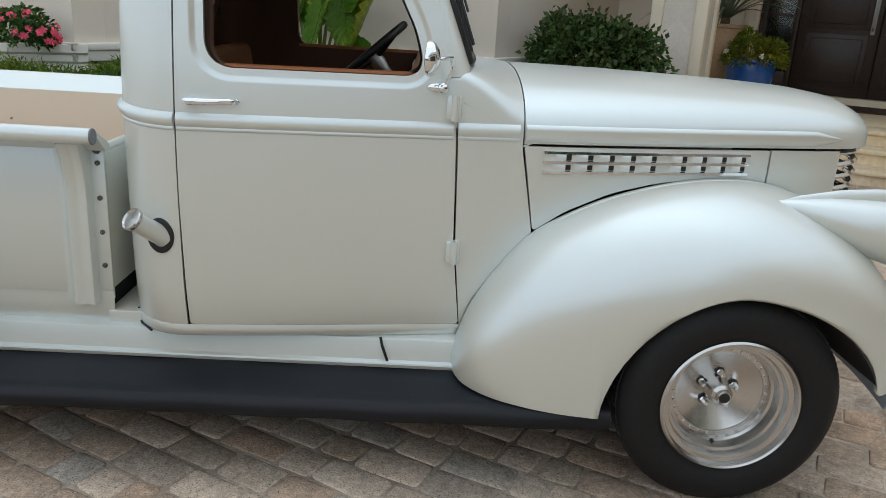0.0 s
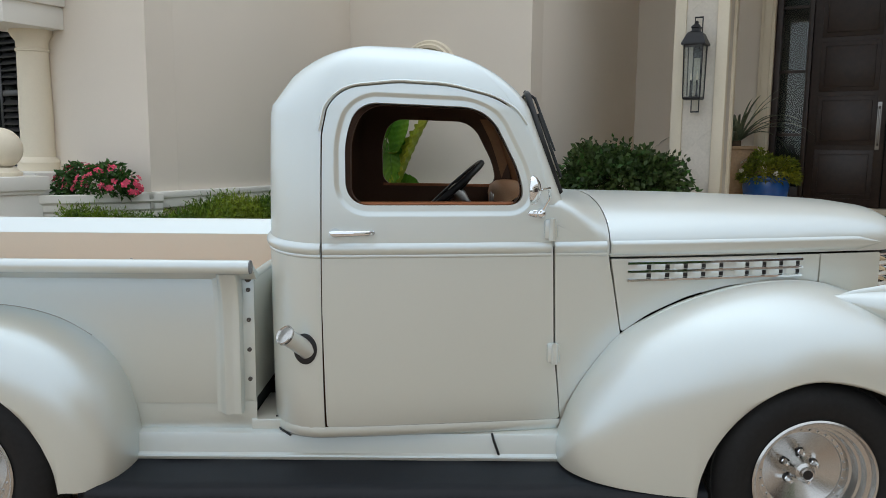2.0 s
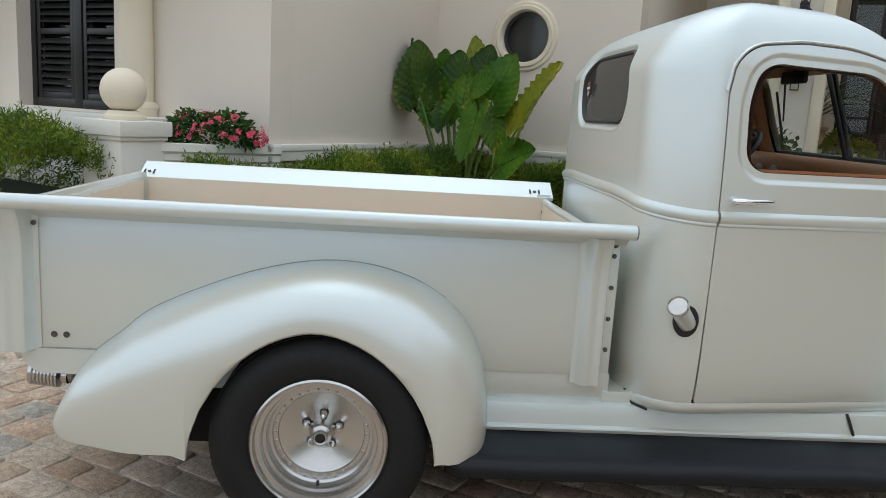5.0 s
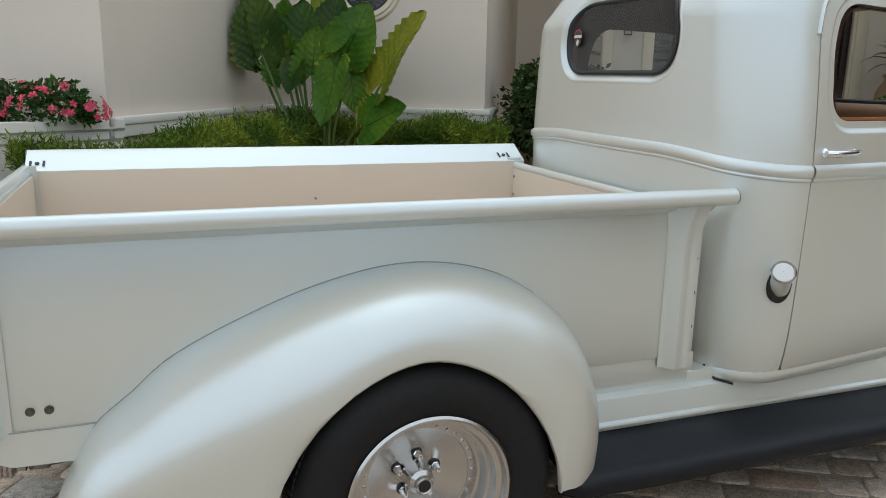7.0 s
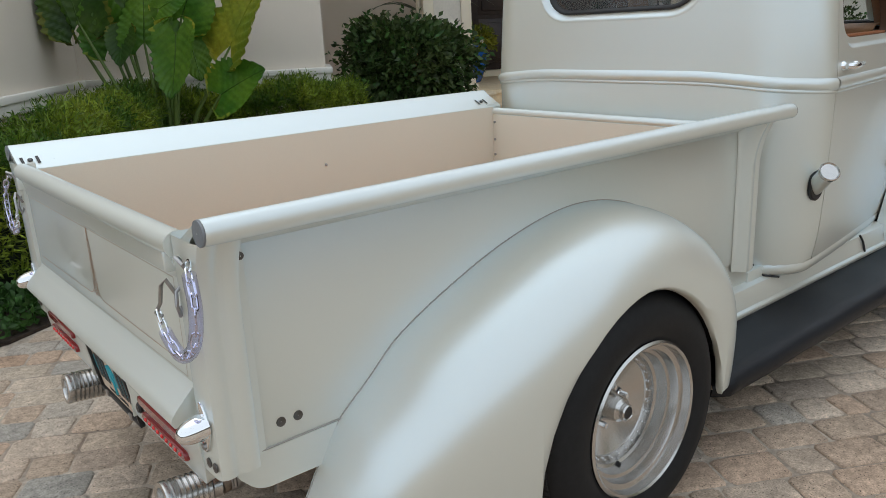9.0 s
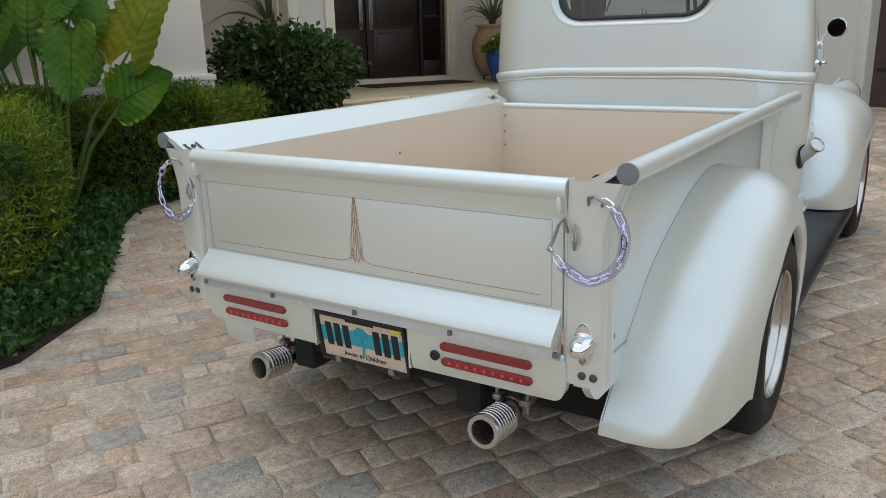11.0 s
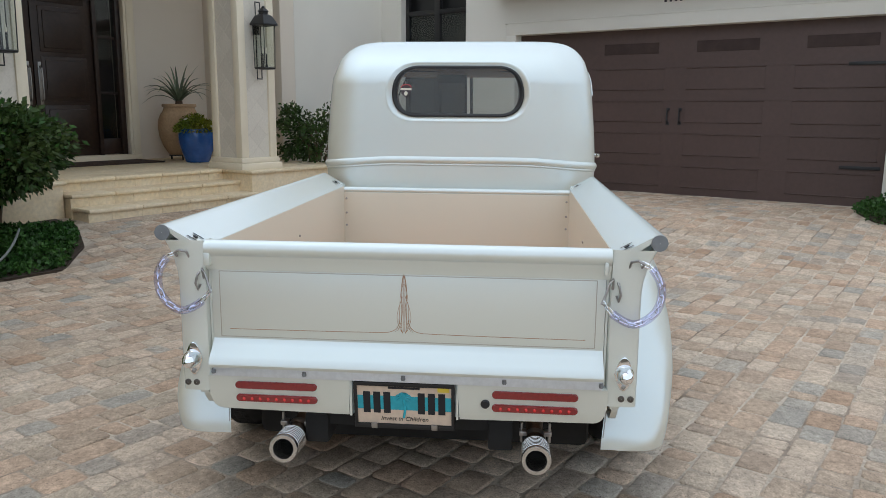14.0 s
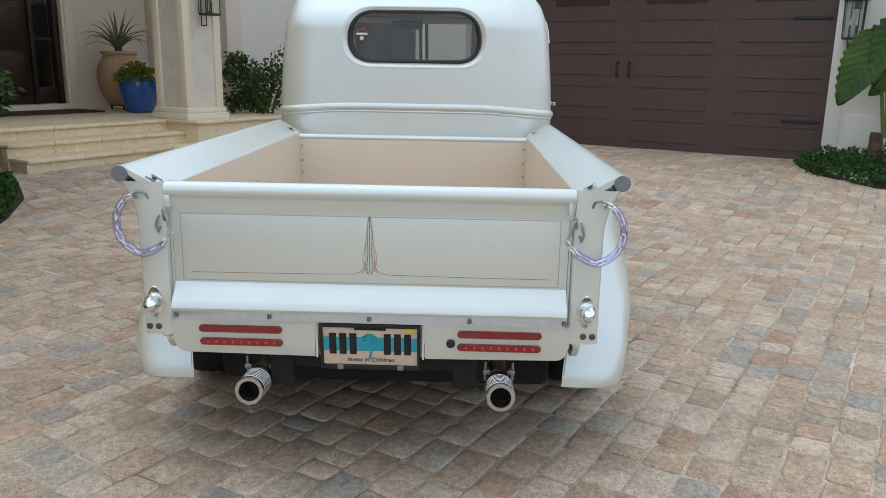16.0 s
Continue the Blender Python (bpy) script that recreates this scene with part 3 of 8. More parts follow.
def pillar(name, u0, u1, v0, group):
    v1, z0, z1 = v0 + 0.6, 0.62, 3.62
    t = thing(name, "square entrance pillar of stone tiles with cream corner trim", "pillar", HOUSE, group, "structure")
    bm = fresh()
    box(bm, (u0 + 0.03, v0 + 0.03, z0), (u1 - 0.03, v1 - 0.03, z1))
    part("core", bm, TILE, t)
    for a, b in (((u0, v0), (u0 + 0.12, v0 + 0.12)), ((u1 - 0.12, v0), (u1, v0 + 0.12)), ((u0, v1 - 0.12), (u0 + 0.12, v1)), ((u1 - 0.12, v1 - 0.12), (u1, v1))):
        bm = fresh()
        box(bm, (*a, z0 + 0.16), (*b, z1), 0.008)
        part("corner_trim", bm, CREAM, t)
    bm = fresh()
    box(bm, (u0 - 0.05, v0 - 0.05, z0), (u1 + 0.05, v1 + 0.05, z0 + 0.09), 0.012)
    box(bm, (u0 - 0.025, v0 - 0.025, z0 + 0.09), (u1 + 0.025, v1 + 0.025, z0 + 0.16), 0.012)
    part("base", bm, CREAM, t)
    # diamond tiles on the three faces seen
    s = 0.30
    for face in ("front", "left"):
        lo, hi = ((u0 + 0.125, u1 - 0.125) if face == "front" else (v0 + 0.125, v1 - 0.125))
        for i in range(-1, 4):
            for j in range(0, 24):
                cx, cz = lo + (hi - lo) / 2 + (i - 1) * s + (0.5 * s if j % 2 else 0), z0 + 0.16 + j * s / 2
                dia = [(cx - s / 2 + 0.002, cz), (cx, cz - s / 2 + 0.002), (cx + s / 2 - 0.002, cz), (cx, cz + s / 2 - 0.002)]
                poly = clip(dia, lo, hi, z0 + 0.165, z1)
                if len(poly) > 2:
                    bm = fresh()
                    if face == "front":
                        prism(bm, poly, "y", v0 + 0.0275, v0 + 0.034)
                    else:
                        prism(bm, poly, "x", u0 + 0.0275, u0 + 0.034)
                    part("tile", bm, TILE, t)
    return t


def clip(poly, a0, a1, b0, b1):
    """A convex outline cut to a rectangle."""
    for axis, val, keep_more in ((0, a0, True), (0, a1, False), (1, b0, True), (1, b1, False)):
        out = []
        for k in range(len(poly)):
            p, q = poly[k - 1], poly[k]
            ip, iq = (p[axis] >= val) == keep_more, (q[axis] >= val) == keep_more
            if ip != iq:
                t = (val - p[axis]) / (q[axis] - p[axis])
                out.append((p[0] + t * (q[0] - p[0]), p[1] + t * (q[1] - p[1])))
            if iq:
                out.append(q)
        poly = out
        if len(poly) < 3:
            return []
    return poly


pillar("pillar_left", 1.02, 1.58, 6.555, "entrance pillars")
pillar("pillar_right", 4.14, 4.76, 6.2, "entrance pillars")


def entrance_door():
    t = thing("door_1", "dark-stained panelled wooden double door with sidelights", "door", HOUSE @ Matrix.Translation((3.08, 9.3, 0.62)), kind="structure")
    bm = fresh()
    for x0, x1 in ((-1.38, -1.30), (-0.98, -0.92), (0.92, 0.98), (1.30, 1.38)):
        box(bm, (x0, 0.02, 0.0), (x1, 0.16, 3.44), 0.005)
    box(bm, (-1.38, 0.022, 3.36), (1.38, 0.158, 3.44), 0.005)
    part("door_frame", bm, DARKWOOD, t)
    bm = fresh()
    box(bm, (-1.55, -0.10, -0.02), (1.55, 0.16, 0.09), 0.012)
    part("threshold", bm, CREAM, t)
    for s in (-1, 1):
        x0, x1 = sorted((s * 0.008, s * 0.915))
        bm = fresh()
        box(bm, (x0, 0.06, 0.10), (x1, 0.11, 3.35), 0.004)
        leaf = part("door_leaf", bm, DARKWOOD, t)
        z = 0.24
        for hgt in (0.57, 0.57, 0.57, 0.57):
            bm = fresh()
            xa, xb = x0 + 0.14, x1 - 0.14
            box(bm, (xa - 0.035, 0.045, z - 0.035), (xb + 0.035, 0.064, z + hgt + 0.035), 0.008)
            box(bm, (xa + 0.02, 0.030, z + 0.02), (xb - 0.02, 0.06, z + hgt - 0.02), 0.014)
            part("door_panel", bm, DARKWOOD, leaf)
            z += hgt + 0.13
        bm = fresh()
        hx = s * 0.085
        tube(bm, [(hx, 0.06, 0.90), (hx, 0.0, 0.93), (hx, -0.015, 1.0), (hx, -0.015, 1.28), (hx, 0.0, 1.36), (hx, 0.06, 1.40)], [0.012, 0.014, 0.011, 0.011, 0.014, 0.012], 10)
        box(bm, (hx - 0.025, 0.05, 0.85), (hx + 0.025, 0.062, 1.46), 0.004)
        part("handle", bm, STEEL, leaf, "long worn steel pull handle")
        bm = fresh()
        xa, xb = sorted((s * 0.98, s * 1.30))
        box(bm, (xa, 0.085, 0.10), (xb, 0.09, 3.35))
        part("sidelight", bm, CLEAR, t, "tall clear glass sidelight")
        bm = fresh()
        box(bm, (xa, 0.075, 0.10), (xb, 0.10, 0.34), 0.004)
        for z in (1.02, 1.86, 2.70):
            box(bm, (xa, 0.078, z), (xb, 0.098, z + 0.04), 0.004)
        part("sidelight_bar", bm, DARKWOOD, t)
    # black sheet added behind the sidelights for the unlit hall
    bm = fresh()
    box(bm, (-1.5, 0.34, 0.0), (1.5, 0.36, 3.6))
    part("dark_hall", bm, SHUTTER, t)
    for s in (-1, 1):
        bm = fresh()
        xa, xb = sorted((s * 1.38, s * 1.56))
        box(bm, (xa, -0.07, 0.0), (xb, 0.02, 3.7), 0.010)
        box(bm, (xa + 0.04, -0.09, 0.0), (xb - 0.04, 0.02, 3.7), 0.010)
        part("casing", bm, CREAM, t)


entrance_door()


def door_mat():
    bm = fresh()
    box(bm, (2.75, 8.35, 0.622), (4.45, 9.05, 0.642), 0.006)
    solo("door_mat", bm, MAT, "dark brown coir door mat on the porch", "door mat", m=HOUSE)


door_mat()


GLAZED = material("dark_brown_glazing", (0.053, 0.035, 0.031), rough=0.6, spec=0.2, vary=0.2, grain=6)


def garage_door():
    """A brown carriage-style door: boards with grooves, straps and two pull handles."""
    t = thing("garage_door", "closed dark brown carriage-style garage door", "garage door", HOUSE @ Matrix.Translation((8.5, 0, 0)), kind="structure")
    x = 0.16
    for k in range(5):
        z0, z1 = 0.17 + k * 0.475, 0.17 + (k + 1) * 0.475 - 0.0012 + (0.1 if k == 4 else 0.0)
        bm = fresh()
        box(bm, (x, -0.855, z0), (x + 0.05, 4.555, z1))
        sec = part("door_section", bm, GARAGE, t)
        for a, b in ((-0.75, 0.32), (0.70, 1.78), (2.12, 3.20), (3.56, 4.45)):
            bm = fresh()
            if k < 4:
                box(bm, (x - 0.002, a, z0 + 0.160), (x + 0.01, b, z0 + 0.468), 0.0018, 1)
                for zb in (z0 + 0.156, z0 + 0.456):
                    box(bm, (x - 0.013, a - 0.01, zb), (x + 0.008, b + 0.01, zb + 0.016), 0.006, 1)
                part("raised_panel", bm, GARAGE, sec, sharp=25)
            else:
                box(bm, (x - 0.004, a + 0.10, z0 + 0.21), (x + 0.01, b - 0.12, z0 + 0.37), 0.003, 1)
                part("top_light", bm, GLAZED, sec, "dark glazed panel")
    for v in (1.85, 2.03):
        bm = fresh()
        tube(bm, [(x - 0.01, v, 1.27), (x - 0.05, v, 1.30), (x - 0.05, v, 1.43), (x - 0.01, v, 1.46)], 0.013, 8)
        box(bm, (x - 0.012, v - 0.025, 1.24), (x - 0.004, v + 0.025, 1.29), 0.003)
        box(bm, (x - 0.012, v - 0.025, 1.44), (x - 0.004, v + 0.025, 1.49), 0.003)
        part("pull_handle", bm, IRON, t)
    for z in (0.70, 2.04):
        for s, v in ((1, -0.80), (-1, 4.50)):
            bm = fresh()
            va, vb = sorted((v, v + s * 0.48))
            box(bm, (x - 0.020, va, z), (x - 0.012, vb, z + 0.045), 0.003)
            part("strap_hinge", bm, IRON, t)
    # moulded surround
    for lo, hi in (((-0.02, -1.04, 0.1), (0.0, -0.86, 2.82)), ((-0.02, 4.56, 0.1), (0.0, 4.74, 2.82)), ((-0.022, -1.04, 2.64), (0.0, 4.74, 2.82))):
        bm = fresh()
        box(bm, lo, hi, 0.006)
        part("surround", bm, WHITE_STUCCO, t)
    bm = fresh()
    box(bm, (-0.03, -1.07, 2.82), (0.0, 4.77, 2.845), 0.004)
    part("surround_edge", bm, WHITE_STUCCO, t)


garage_door()


def number_bars():
    t = thing("house_sign", "four small dark metal bars fixed over the garage", "sign", HOUSE @ Matrix.Translation((8.5, 2.0, 3.04)))
    for k in range(4):
        bm = fresh()
        box(bm, (-0.012, 0.10 - k * 0.075 - 0.018, -0.055), (0.0, 0.10 - k * 0.075 + 0.018, 0.055), 0.003)
        part("bar", bm, IRON, t)


number_bars()
slab("wall_panel", (8.47, -2.6, 0.28), (8.5, -1.10, 0.86), WHITE_STUCCO, "raised stucco panel on the garage wall", "panel", 0.01)

EAVE = material("brown_eave_wood", (0.16, 0.10, 0.06), rough=0.7, vary=0.2, grain=14, bump=0.2, bump_scale=40)
slab("eave_garage", (7.88, -5.5, 3.32), (8.5, 4.9, 3.46), EAVE, "brown wooden eave over the garage wall", "eave", 0.01)

# ---- the pickup truck: rear axle over the origin, front towards +x, its middle on y = 0 ----
truck = thing("pickup_truck", "pearl white vintage pickup truck with polished wheels on the paved drive", "pickup truck")
ROOF0, ROOF_RISE, ROOF_L, ROOF_X = 1.58, 0.246, 0.42, 1.435
X_SIDE, X_REAR, R_CORNER, ARC, Y_REAR = 1.22, 1.025, 0.22, 0.33, 0.565
P_MID = X_SIDE - ARC - Y_REAR


def half_width(x, z):
    """Half the width of cab and cowl, which narrow towards the front, the sill and the roof."""
    w = 0.787 - 0.105 * (max(x - 1.2, 0.0) / 0.85) ** 1.2
    if z < 1.1:
        return w - 0.03 * ((1.1 - z) / 0.67) ** 2 - 0.016 * max(0.0, (0.62 - z) / 0.19) ** 2
    return w - 0.040 * ((min(z, ROOF0) - 1.1) / 0.48) ** 1.5


def screen_x(z):
    """The windscreen leans back."""
    return 2.072 - 0.376 * (min(z, ROOF0) - 1.29)


def roofed(x, y, h):
    """Bends the upright cab wall over into the roof above ROOF0."""
    if h <= ROOF0:
        return Vector((x, y, h))
    up = math.sin((h - ROOF0) / ROOF_L * math.pi / 2)
    up = min(1.0, up * (1.085 - 0.085 * up))
    c = math.sqrt(max(0.0, 1 - up ** 1.374))
    return Vector((ROOF_X + (x - ROOF_X) * c ** 0.868, y * c ** 0.217, ROOF0 + ROOF_RISE * up))


def cab(p, h, inset=0.0):
    """The right half of the cab: p is x along the side, and runs on round the rear corner to the middle of the back."""
    w = half_width(max(p, X_SIDE), h)
    if p >= X_SIDE:
        x, y = p, w - inset
    elif p >= X_SIDE - ARC:
        t = (X_SIDE - p) / ARC * math.pi / 2
        x = X_SIDE - (X_SIDE - X_REAR - inset) * math.sin(t)
        y = w - inset - (R_CORNER - inset * 0.3) * (1 - math.cos(t))
    else:
        k = 1 - (X_SIDE - ARC - p) / Y_REAR
        x, y = X_REAR + inset - 0.018 * (1 - k * k), (w - inset - R_CORNER + inset * 0.3) * k
    v = roofed(x, -y, h)
    if inset:
        v.z = min(v.z, ROOF0 + ROOF_RISE - inset)
    return v


# outlines on the cab side, in (x, height)
DOOR = rounded([(1.245, 0.470, 0.01), (2.085, 0.470, 0.01), (2.052, 0.75, 0.3), (2.040, 1.09, 0.3), (2.028, 1.27, 0.25), (1.955, 1.50, 0.35), (1.865, 1.625, 0.14), (1.70, 1.672, 0.4), (1.50, 1.680, 0.4),
                (1.27, 1.655, 0.13), (1.240, 1.50, 0.15), (1.238, 0.9, 0.5)], 0.022)
SIDE_WINDOW = rounded([(1.318, 1.260, 0.075), (1.942, 1.260, 0.065), (1.915, 1.38, 0.3), (1.805, 1.596, 0.14), (1.36, 1.610, 0.12), (1.314, 1.50, 0.3)], 0.018)


def door_face(x, h):
    """The door skin, which dips towards the window opening."""
    d = window_gap(x, h)
    k = min(1.0, max(0.0, 1 - (d - 0.020) / 0.018))
    dip = 0.013 * k * k * (3 - 2 * k)
    v = cab(x, h)
    v.y += dip
    return v


WINDOW_POINTS = np.array([tuple(p) for p in SIDE_WINDOW])


def window_gap(x, h):
    return float(np.sqrt(((WINDOW_POINTS - np.array((x, h))) ** 2).sum(1).min()))


RINGS = [p for d in (0.010, 0.019, 0.0235, 0.028, 0.033, 0.039, 0.055) for p in offset_ring(SIDE_WINDOW, d)]


def both_sides(name, build, mat, parent=None, label="", sharp=35.0):
    """The part as built on the truck's right, and its mirror image on the left."""
    made = []
    for s in (1, -1):
        bm = fresh()
        build(bm)
        if s < 0:
            mirror_y(bm)
        made.append(part(name, bm, mat, parent or truck, label, sharp))
    return made


def build_door(bm):
    panel(bm, DOOR, [SIDE_WINDOW], 0.04, door_face, 0.022, RINGS)


doors = both_sides("door", build_door, PAINT, sharp=30)


def build_door_lining(bm):
    inner = rounded([(1.235, 0.50, 0.01), (2.06, 0.50, 0.01), (2.02, 1.26, 0.2), (1.965, 1.50, 0.3), (1.90, 1.63, 0.1), (1.86, 1.72, 0.05), (1.5, 1.74, 0.3), (1.235, 1.74, 0.01)], 0.03)
    hole = rounded([(1.334, 1.262, 0.06), (1.932, 1.262, 0.06), (1.908, 1.38, 0.3), (1.80, 1.588, 0.13), (1.385, 1.602, 0.12), (1.332, 1.50, 0.3)], 0.018)
    panel(bm, inner, [hole], 0.06, lambda x, h: cab(x, h, 0.055), 0.0)
    rows = []
    for p in hole:
        rows.append([cab(p.x, p.y, 0.018), cab(p.x, p.y, 0.055)])
    grid(bm, rows, close_rows=True)


for d in doors:
    s = 1 if d is doors[0] else -1
    bm = fresh()
    build_door_lining(bm)
    if s < 0:
        mirror_y(bm)
    part("door_lining", bm, BROWN, d, "brown vinyl door lining")

# shell: back, quarters and the strip over the doors
EDGE_H = 1.71
shell_outline = [(P_MID, 0.43, 0), (X_SIDE - ARC, 0.43, 0), (1.2375, 0.43, 0), (1.2345, 0.9, 0.5), (1.235, 1.50, 0.15), (1.266, 1.660, 0.13), (1.50, 1.686, 0.4), (1.70, 1.678, 0.4), (1.868, 1.631, 0.14),
                 (1.895, 1.600, 0.1), (1.895, EDGE_H, 0), (P_MID, EDGE_H, 0)]
SHELL = rounded(shell_outline, 0.03)


def rear_window_outline(grow=0.0):
    w, z0, z1 = 0.365 + grow, 1.398 - grow, 1.662 + grow
    r = 0.115 + grow
    right = rounded([(0.0, z0, 0), (w, z0, r), (w, z1, r), (0.0, z1, 0)], 0.022)
    return right


def y_to_p(y):
    """The back of the cab: p for a distance y from its middle, at window height."""
    w = half_width(X_SIDE, 1.5)
    return X_SIDE - ARC - Y_REAR * (1 - y / (w - R_CORNER))


REAR_WINDOW = [Vector((y_to_p(p.x), p.y)) for p in rear_window_outline(0.034)]


def build_shell(bm):
    # the window cuts into the outline at the middle of the back
    cut = REAR_WINDOW
    rest = [p for p in SHELL if abs(p.x - P_MID) >= 1e-6]
    window = [p for p in cut if p.x > P_MID + 1e-4]
    z0, z1 = min(p.y for p in cut), max(p.y for p in cut)
    up = [Vector((P_MID, EDGE_H - (EDGE_H - z1) * k / 6)) for k in range(7)]
    down = [Vector((P_MID, z0 - (z0 - 0.43) * k / 24)) for k in range(25)]
    side = list(reversed(window))
    outline = down[-1:] + [p for p in rest] + up + side + down[:-1]
    panel(bm, outline, [], 0.042, cab, 0.014, [p for d in (0.015, 0.03) for p in offset_ring(cut, d)])


both_sides("cab_shell", build_shell, PAINT, sharp=30)


def front_column(h):
    """The front edge of the cab at a height, from the side round the corner to the middle."""
    w, xf, r = half_width(1.95, h), screen_x(h), 0.085
    pts = []
    for k in range(7):
        t = k / 6 * math.pi / 2
        pts.append((xf - r + r * math.sin(t), w - r + r * math.cos(t)))
    inner = w - r
    for k in range(1, 9):
        f = k / 8
        pts.append((xf + 0.03 * (1 - (1 - f) ** 2), inner * (1 - f)))
    return pts


def door_front_x(h):
    return float(np.interp(h, [1.25, 1.27, 1.40, 1.50, 1.60, 1.63], [2.034, 2.026, 1.988, 1.952, 1.898, 1.872]))


def build_pillar(bm):
    rows = []
    for k in range(18):
        h = 1.265 + (1.665 - 1.265) * k / 17
        pts = front_column(h)
        xs = max(door_front_x(min(h, 1.60)), 1.895 if h >= 1.6 else 0) + (0.006 if h < 1.6 else 0.0)
        row = [(xs + (pts[0][0] - xs) * j / 3, half_width(xs, h)) for j in range(3)] + pts[:8]
        rows.append([roofed(x, -y, h) for x, y in row])
    grid(bm, rows)


both_sides("screen_pillar", build_pillar, PAINT, sharp=40)


def build_header(bm):
    rows = []
    for k in range(8):
        h = 1.660 + (EDGE_H - 1.660) * k / 7
        pts = front_column(h)
        row = [(1.895 + (pts[0][0] - 1.895) * j / 3, half_width(1.895, h)) for j in range(3)] + pts
        rows.append([roofed(x, -y, h) for x, y in row])
    grid(bm, rows)


both_sides("screen_header", build_header, PAINT, sharp=40)


def build_roof(bm):
    ps = [P_MID + (X_SIDE - ARC - P_MID) * k / 14 for k in range(14)] + [X_SIDE - ARC + ARC * k / 10 for k in range(10)] + [X_SIDE + (1.895 - X_SIDE) * k / 18 for k in range(19)]
    fp = front_column(ROOF0)
    rows = []
    for i in range(-3, 37):
        h = EDGE_H + (ROOF0 + ROOF_L - EDGE_H) * i / 36
        right = [cab(p, h) for p in ps] + [roofed(x, -y, h) for x, y in [(1.895 + (fp[0][0] - 1.895) * j / 3, half_width(1.895, h)) for j in range(1, 3)] + fp]
        left = [Vector((v.x, -v.y, v.z)) for v in reversed(right[1:-1])]
        rows.append(right + left)
    layer = bm.verts.layers.float_vector.new("true_normal")
    vs = grid(bm, rows, close_cols=True)
    bm.normal_update()
    for v in bm.verts:
        v[layer] = v.normal
    bmesh.ops.delete(bm, geom=[v for row in vs[:3] for v in row], context="VERTS")
    bmesh.ops.remove_doubles(bm, verts=bm.verts, dist=1e-4)


bm = fresh()
build_roof(bm)
part("roof", bm, PAINT, truck, sharp=60)

# inner shell in brown
def build_lining(bm):
    ps = [P_MID + (X_SIDE - ARC - P_MID) * k / 10 for k in range(10)] + [X_SIDE - ARC + ARC * k / 8 for k in range(9)] + [1.262]
    rows = [[cab(p, h, 0.05) for p in ps] for h in [0.45, 0.8, 1.1, 1.26, 1.38]]
    grid(bm, rows)
    rows = [[cab(p, h, 0.05) for p in [y_to_p(0.40)] + ps[11:]] for h in (1.38, 1.5, 1.62, 1.68)]
    grid(bm, rows)
    rows = []
    for h in [1.675, 1.72, 1.76, 1.82, 1.90, 1.99]:
        row = [cab(p, h, 0.045) for p in ps + [1.35, 1.5, 1.65, 1.8, 1.88]]
        rows.append(row + [Vector((roofed(1.93, 0, h).x - 0.02, 0, row[-1].z))])
    grid(bm, rows)


both_sides("headliner", build_lining, BROWN, label="brown cloth lining of the cab", sharp=60)


def build_pillar_trim(bm):
    rows = []
    for k in range(12):
        h = 1.27 + (1.60 - 1.27) * k / 11
        w, xf = half_width(1.95, h), screen_x(h)
        xs = door_front_x(min(h, 1.60))
        rows.append([Vector((xs - 0.06, -(w - 0.056), h)), Vector((xs - 0.01, -(w - 0.060), h)), Vector((xf - 0.045, -(w - 0.10), h)), Vector((xf - 0.020, -(w - 0.125), h))])
    grid(bm, rows)
    rows = []
    for k in range(13):
        y = -0.56 * k / 12
        rows.append([(screen_x(1.58) - 0.055 + 0.03 * (1 - (y / 0.6) ** 2), y, 1.640), (1.875, y, 1.655), (1.81, y, 1.69), (1.68, y, 1.74)])
    grid(bm, rows)


both_sides("pillar_trim", build_pillar_trim, TAN, label="tan trim round the windscreen", sharp=60)


def build_belt(bm):
    prof = [(-0.027, 0.0), (-0.024, 0.0045), (-0.019, 0.005), (-0.015, 0.0035), (-0.009, 0.009), (0.0, 0.0125), (0.010, 0.0125), (0.019, 0.008), (0.025, 0.0)]
    for a, b, n in ((P_MID, 1.233, 46), (1.241, 2.032, 26), (2.046, 2.235, 8)):
        rows = []
        for k in range(n + 1):
            p = a + (b - a) * k / n
            t = min(1.0, max(0.0, (X_SIDE + 0.04 - p) / 0.62))
            zc = 1.107 + 0.034 * t * t * (3 - 2 * t)
            rows.append([cab(p, zc + dz, -o) for dz, o in prof])
        grid(bm, rows)


both_sides("belt_moulding", build_belt, PAINT, sharp=60)


def build_drip(bm):
    path = [p for p in DOOR if p.y > 1.50 and p.x < 1.93]
    path.sort(key=lambda p: math.atan2(p.y - 1.35, p.x - 1.6), reverse=True)
    rows = []
    for p in path:
        c = Vector((1.58, 1.40))
        d = (p - c).normalized()
        q = p + d * 0.013
        rows.append([cab(q.x + d.x * a, q.y + d.y * a, -o) for a, o in ((-0.006, 0.0), (-0.005, 0.006), (0.0, 0.009), (0.004, 0.006), (0.006, 0.0))])
    grid(bm, rows)


both_sides("drip_rail", build_drip, PAINT, sharp=60)


def build_sill(bm):
    """The turned-under edge below cab and door."""
    rows = []
    for k in range(60):
        p = P_MID + (2.10 - P_MID) * k / 59
        rows.append([cab(p, 0.4688, 0.001), cab(p, 0.456, -0.005), cab(p, 0.436, -0.005), cab(p, 0.427, 0.0), cab(p, 0.424, 0.05)])
    grid(bm, rows)


both_sides("sill_moulding", build_sill, PAINT, sharp=60)


# cowl side, between door and bonnet
def bonnet_w(x):
    return 0.642 - 0.150 * (max(x - 2.31, 0.0) / 0.69) ** 1.15 if x > 2.31 else half_width(x, 1.1)


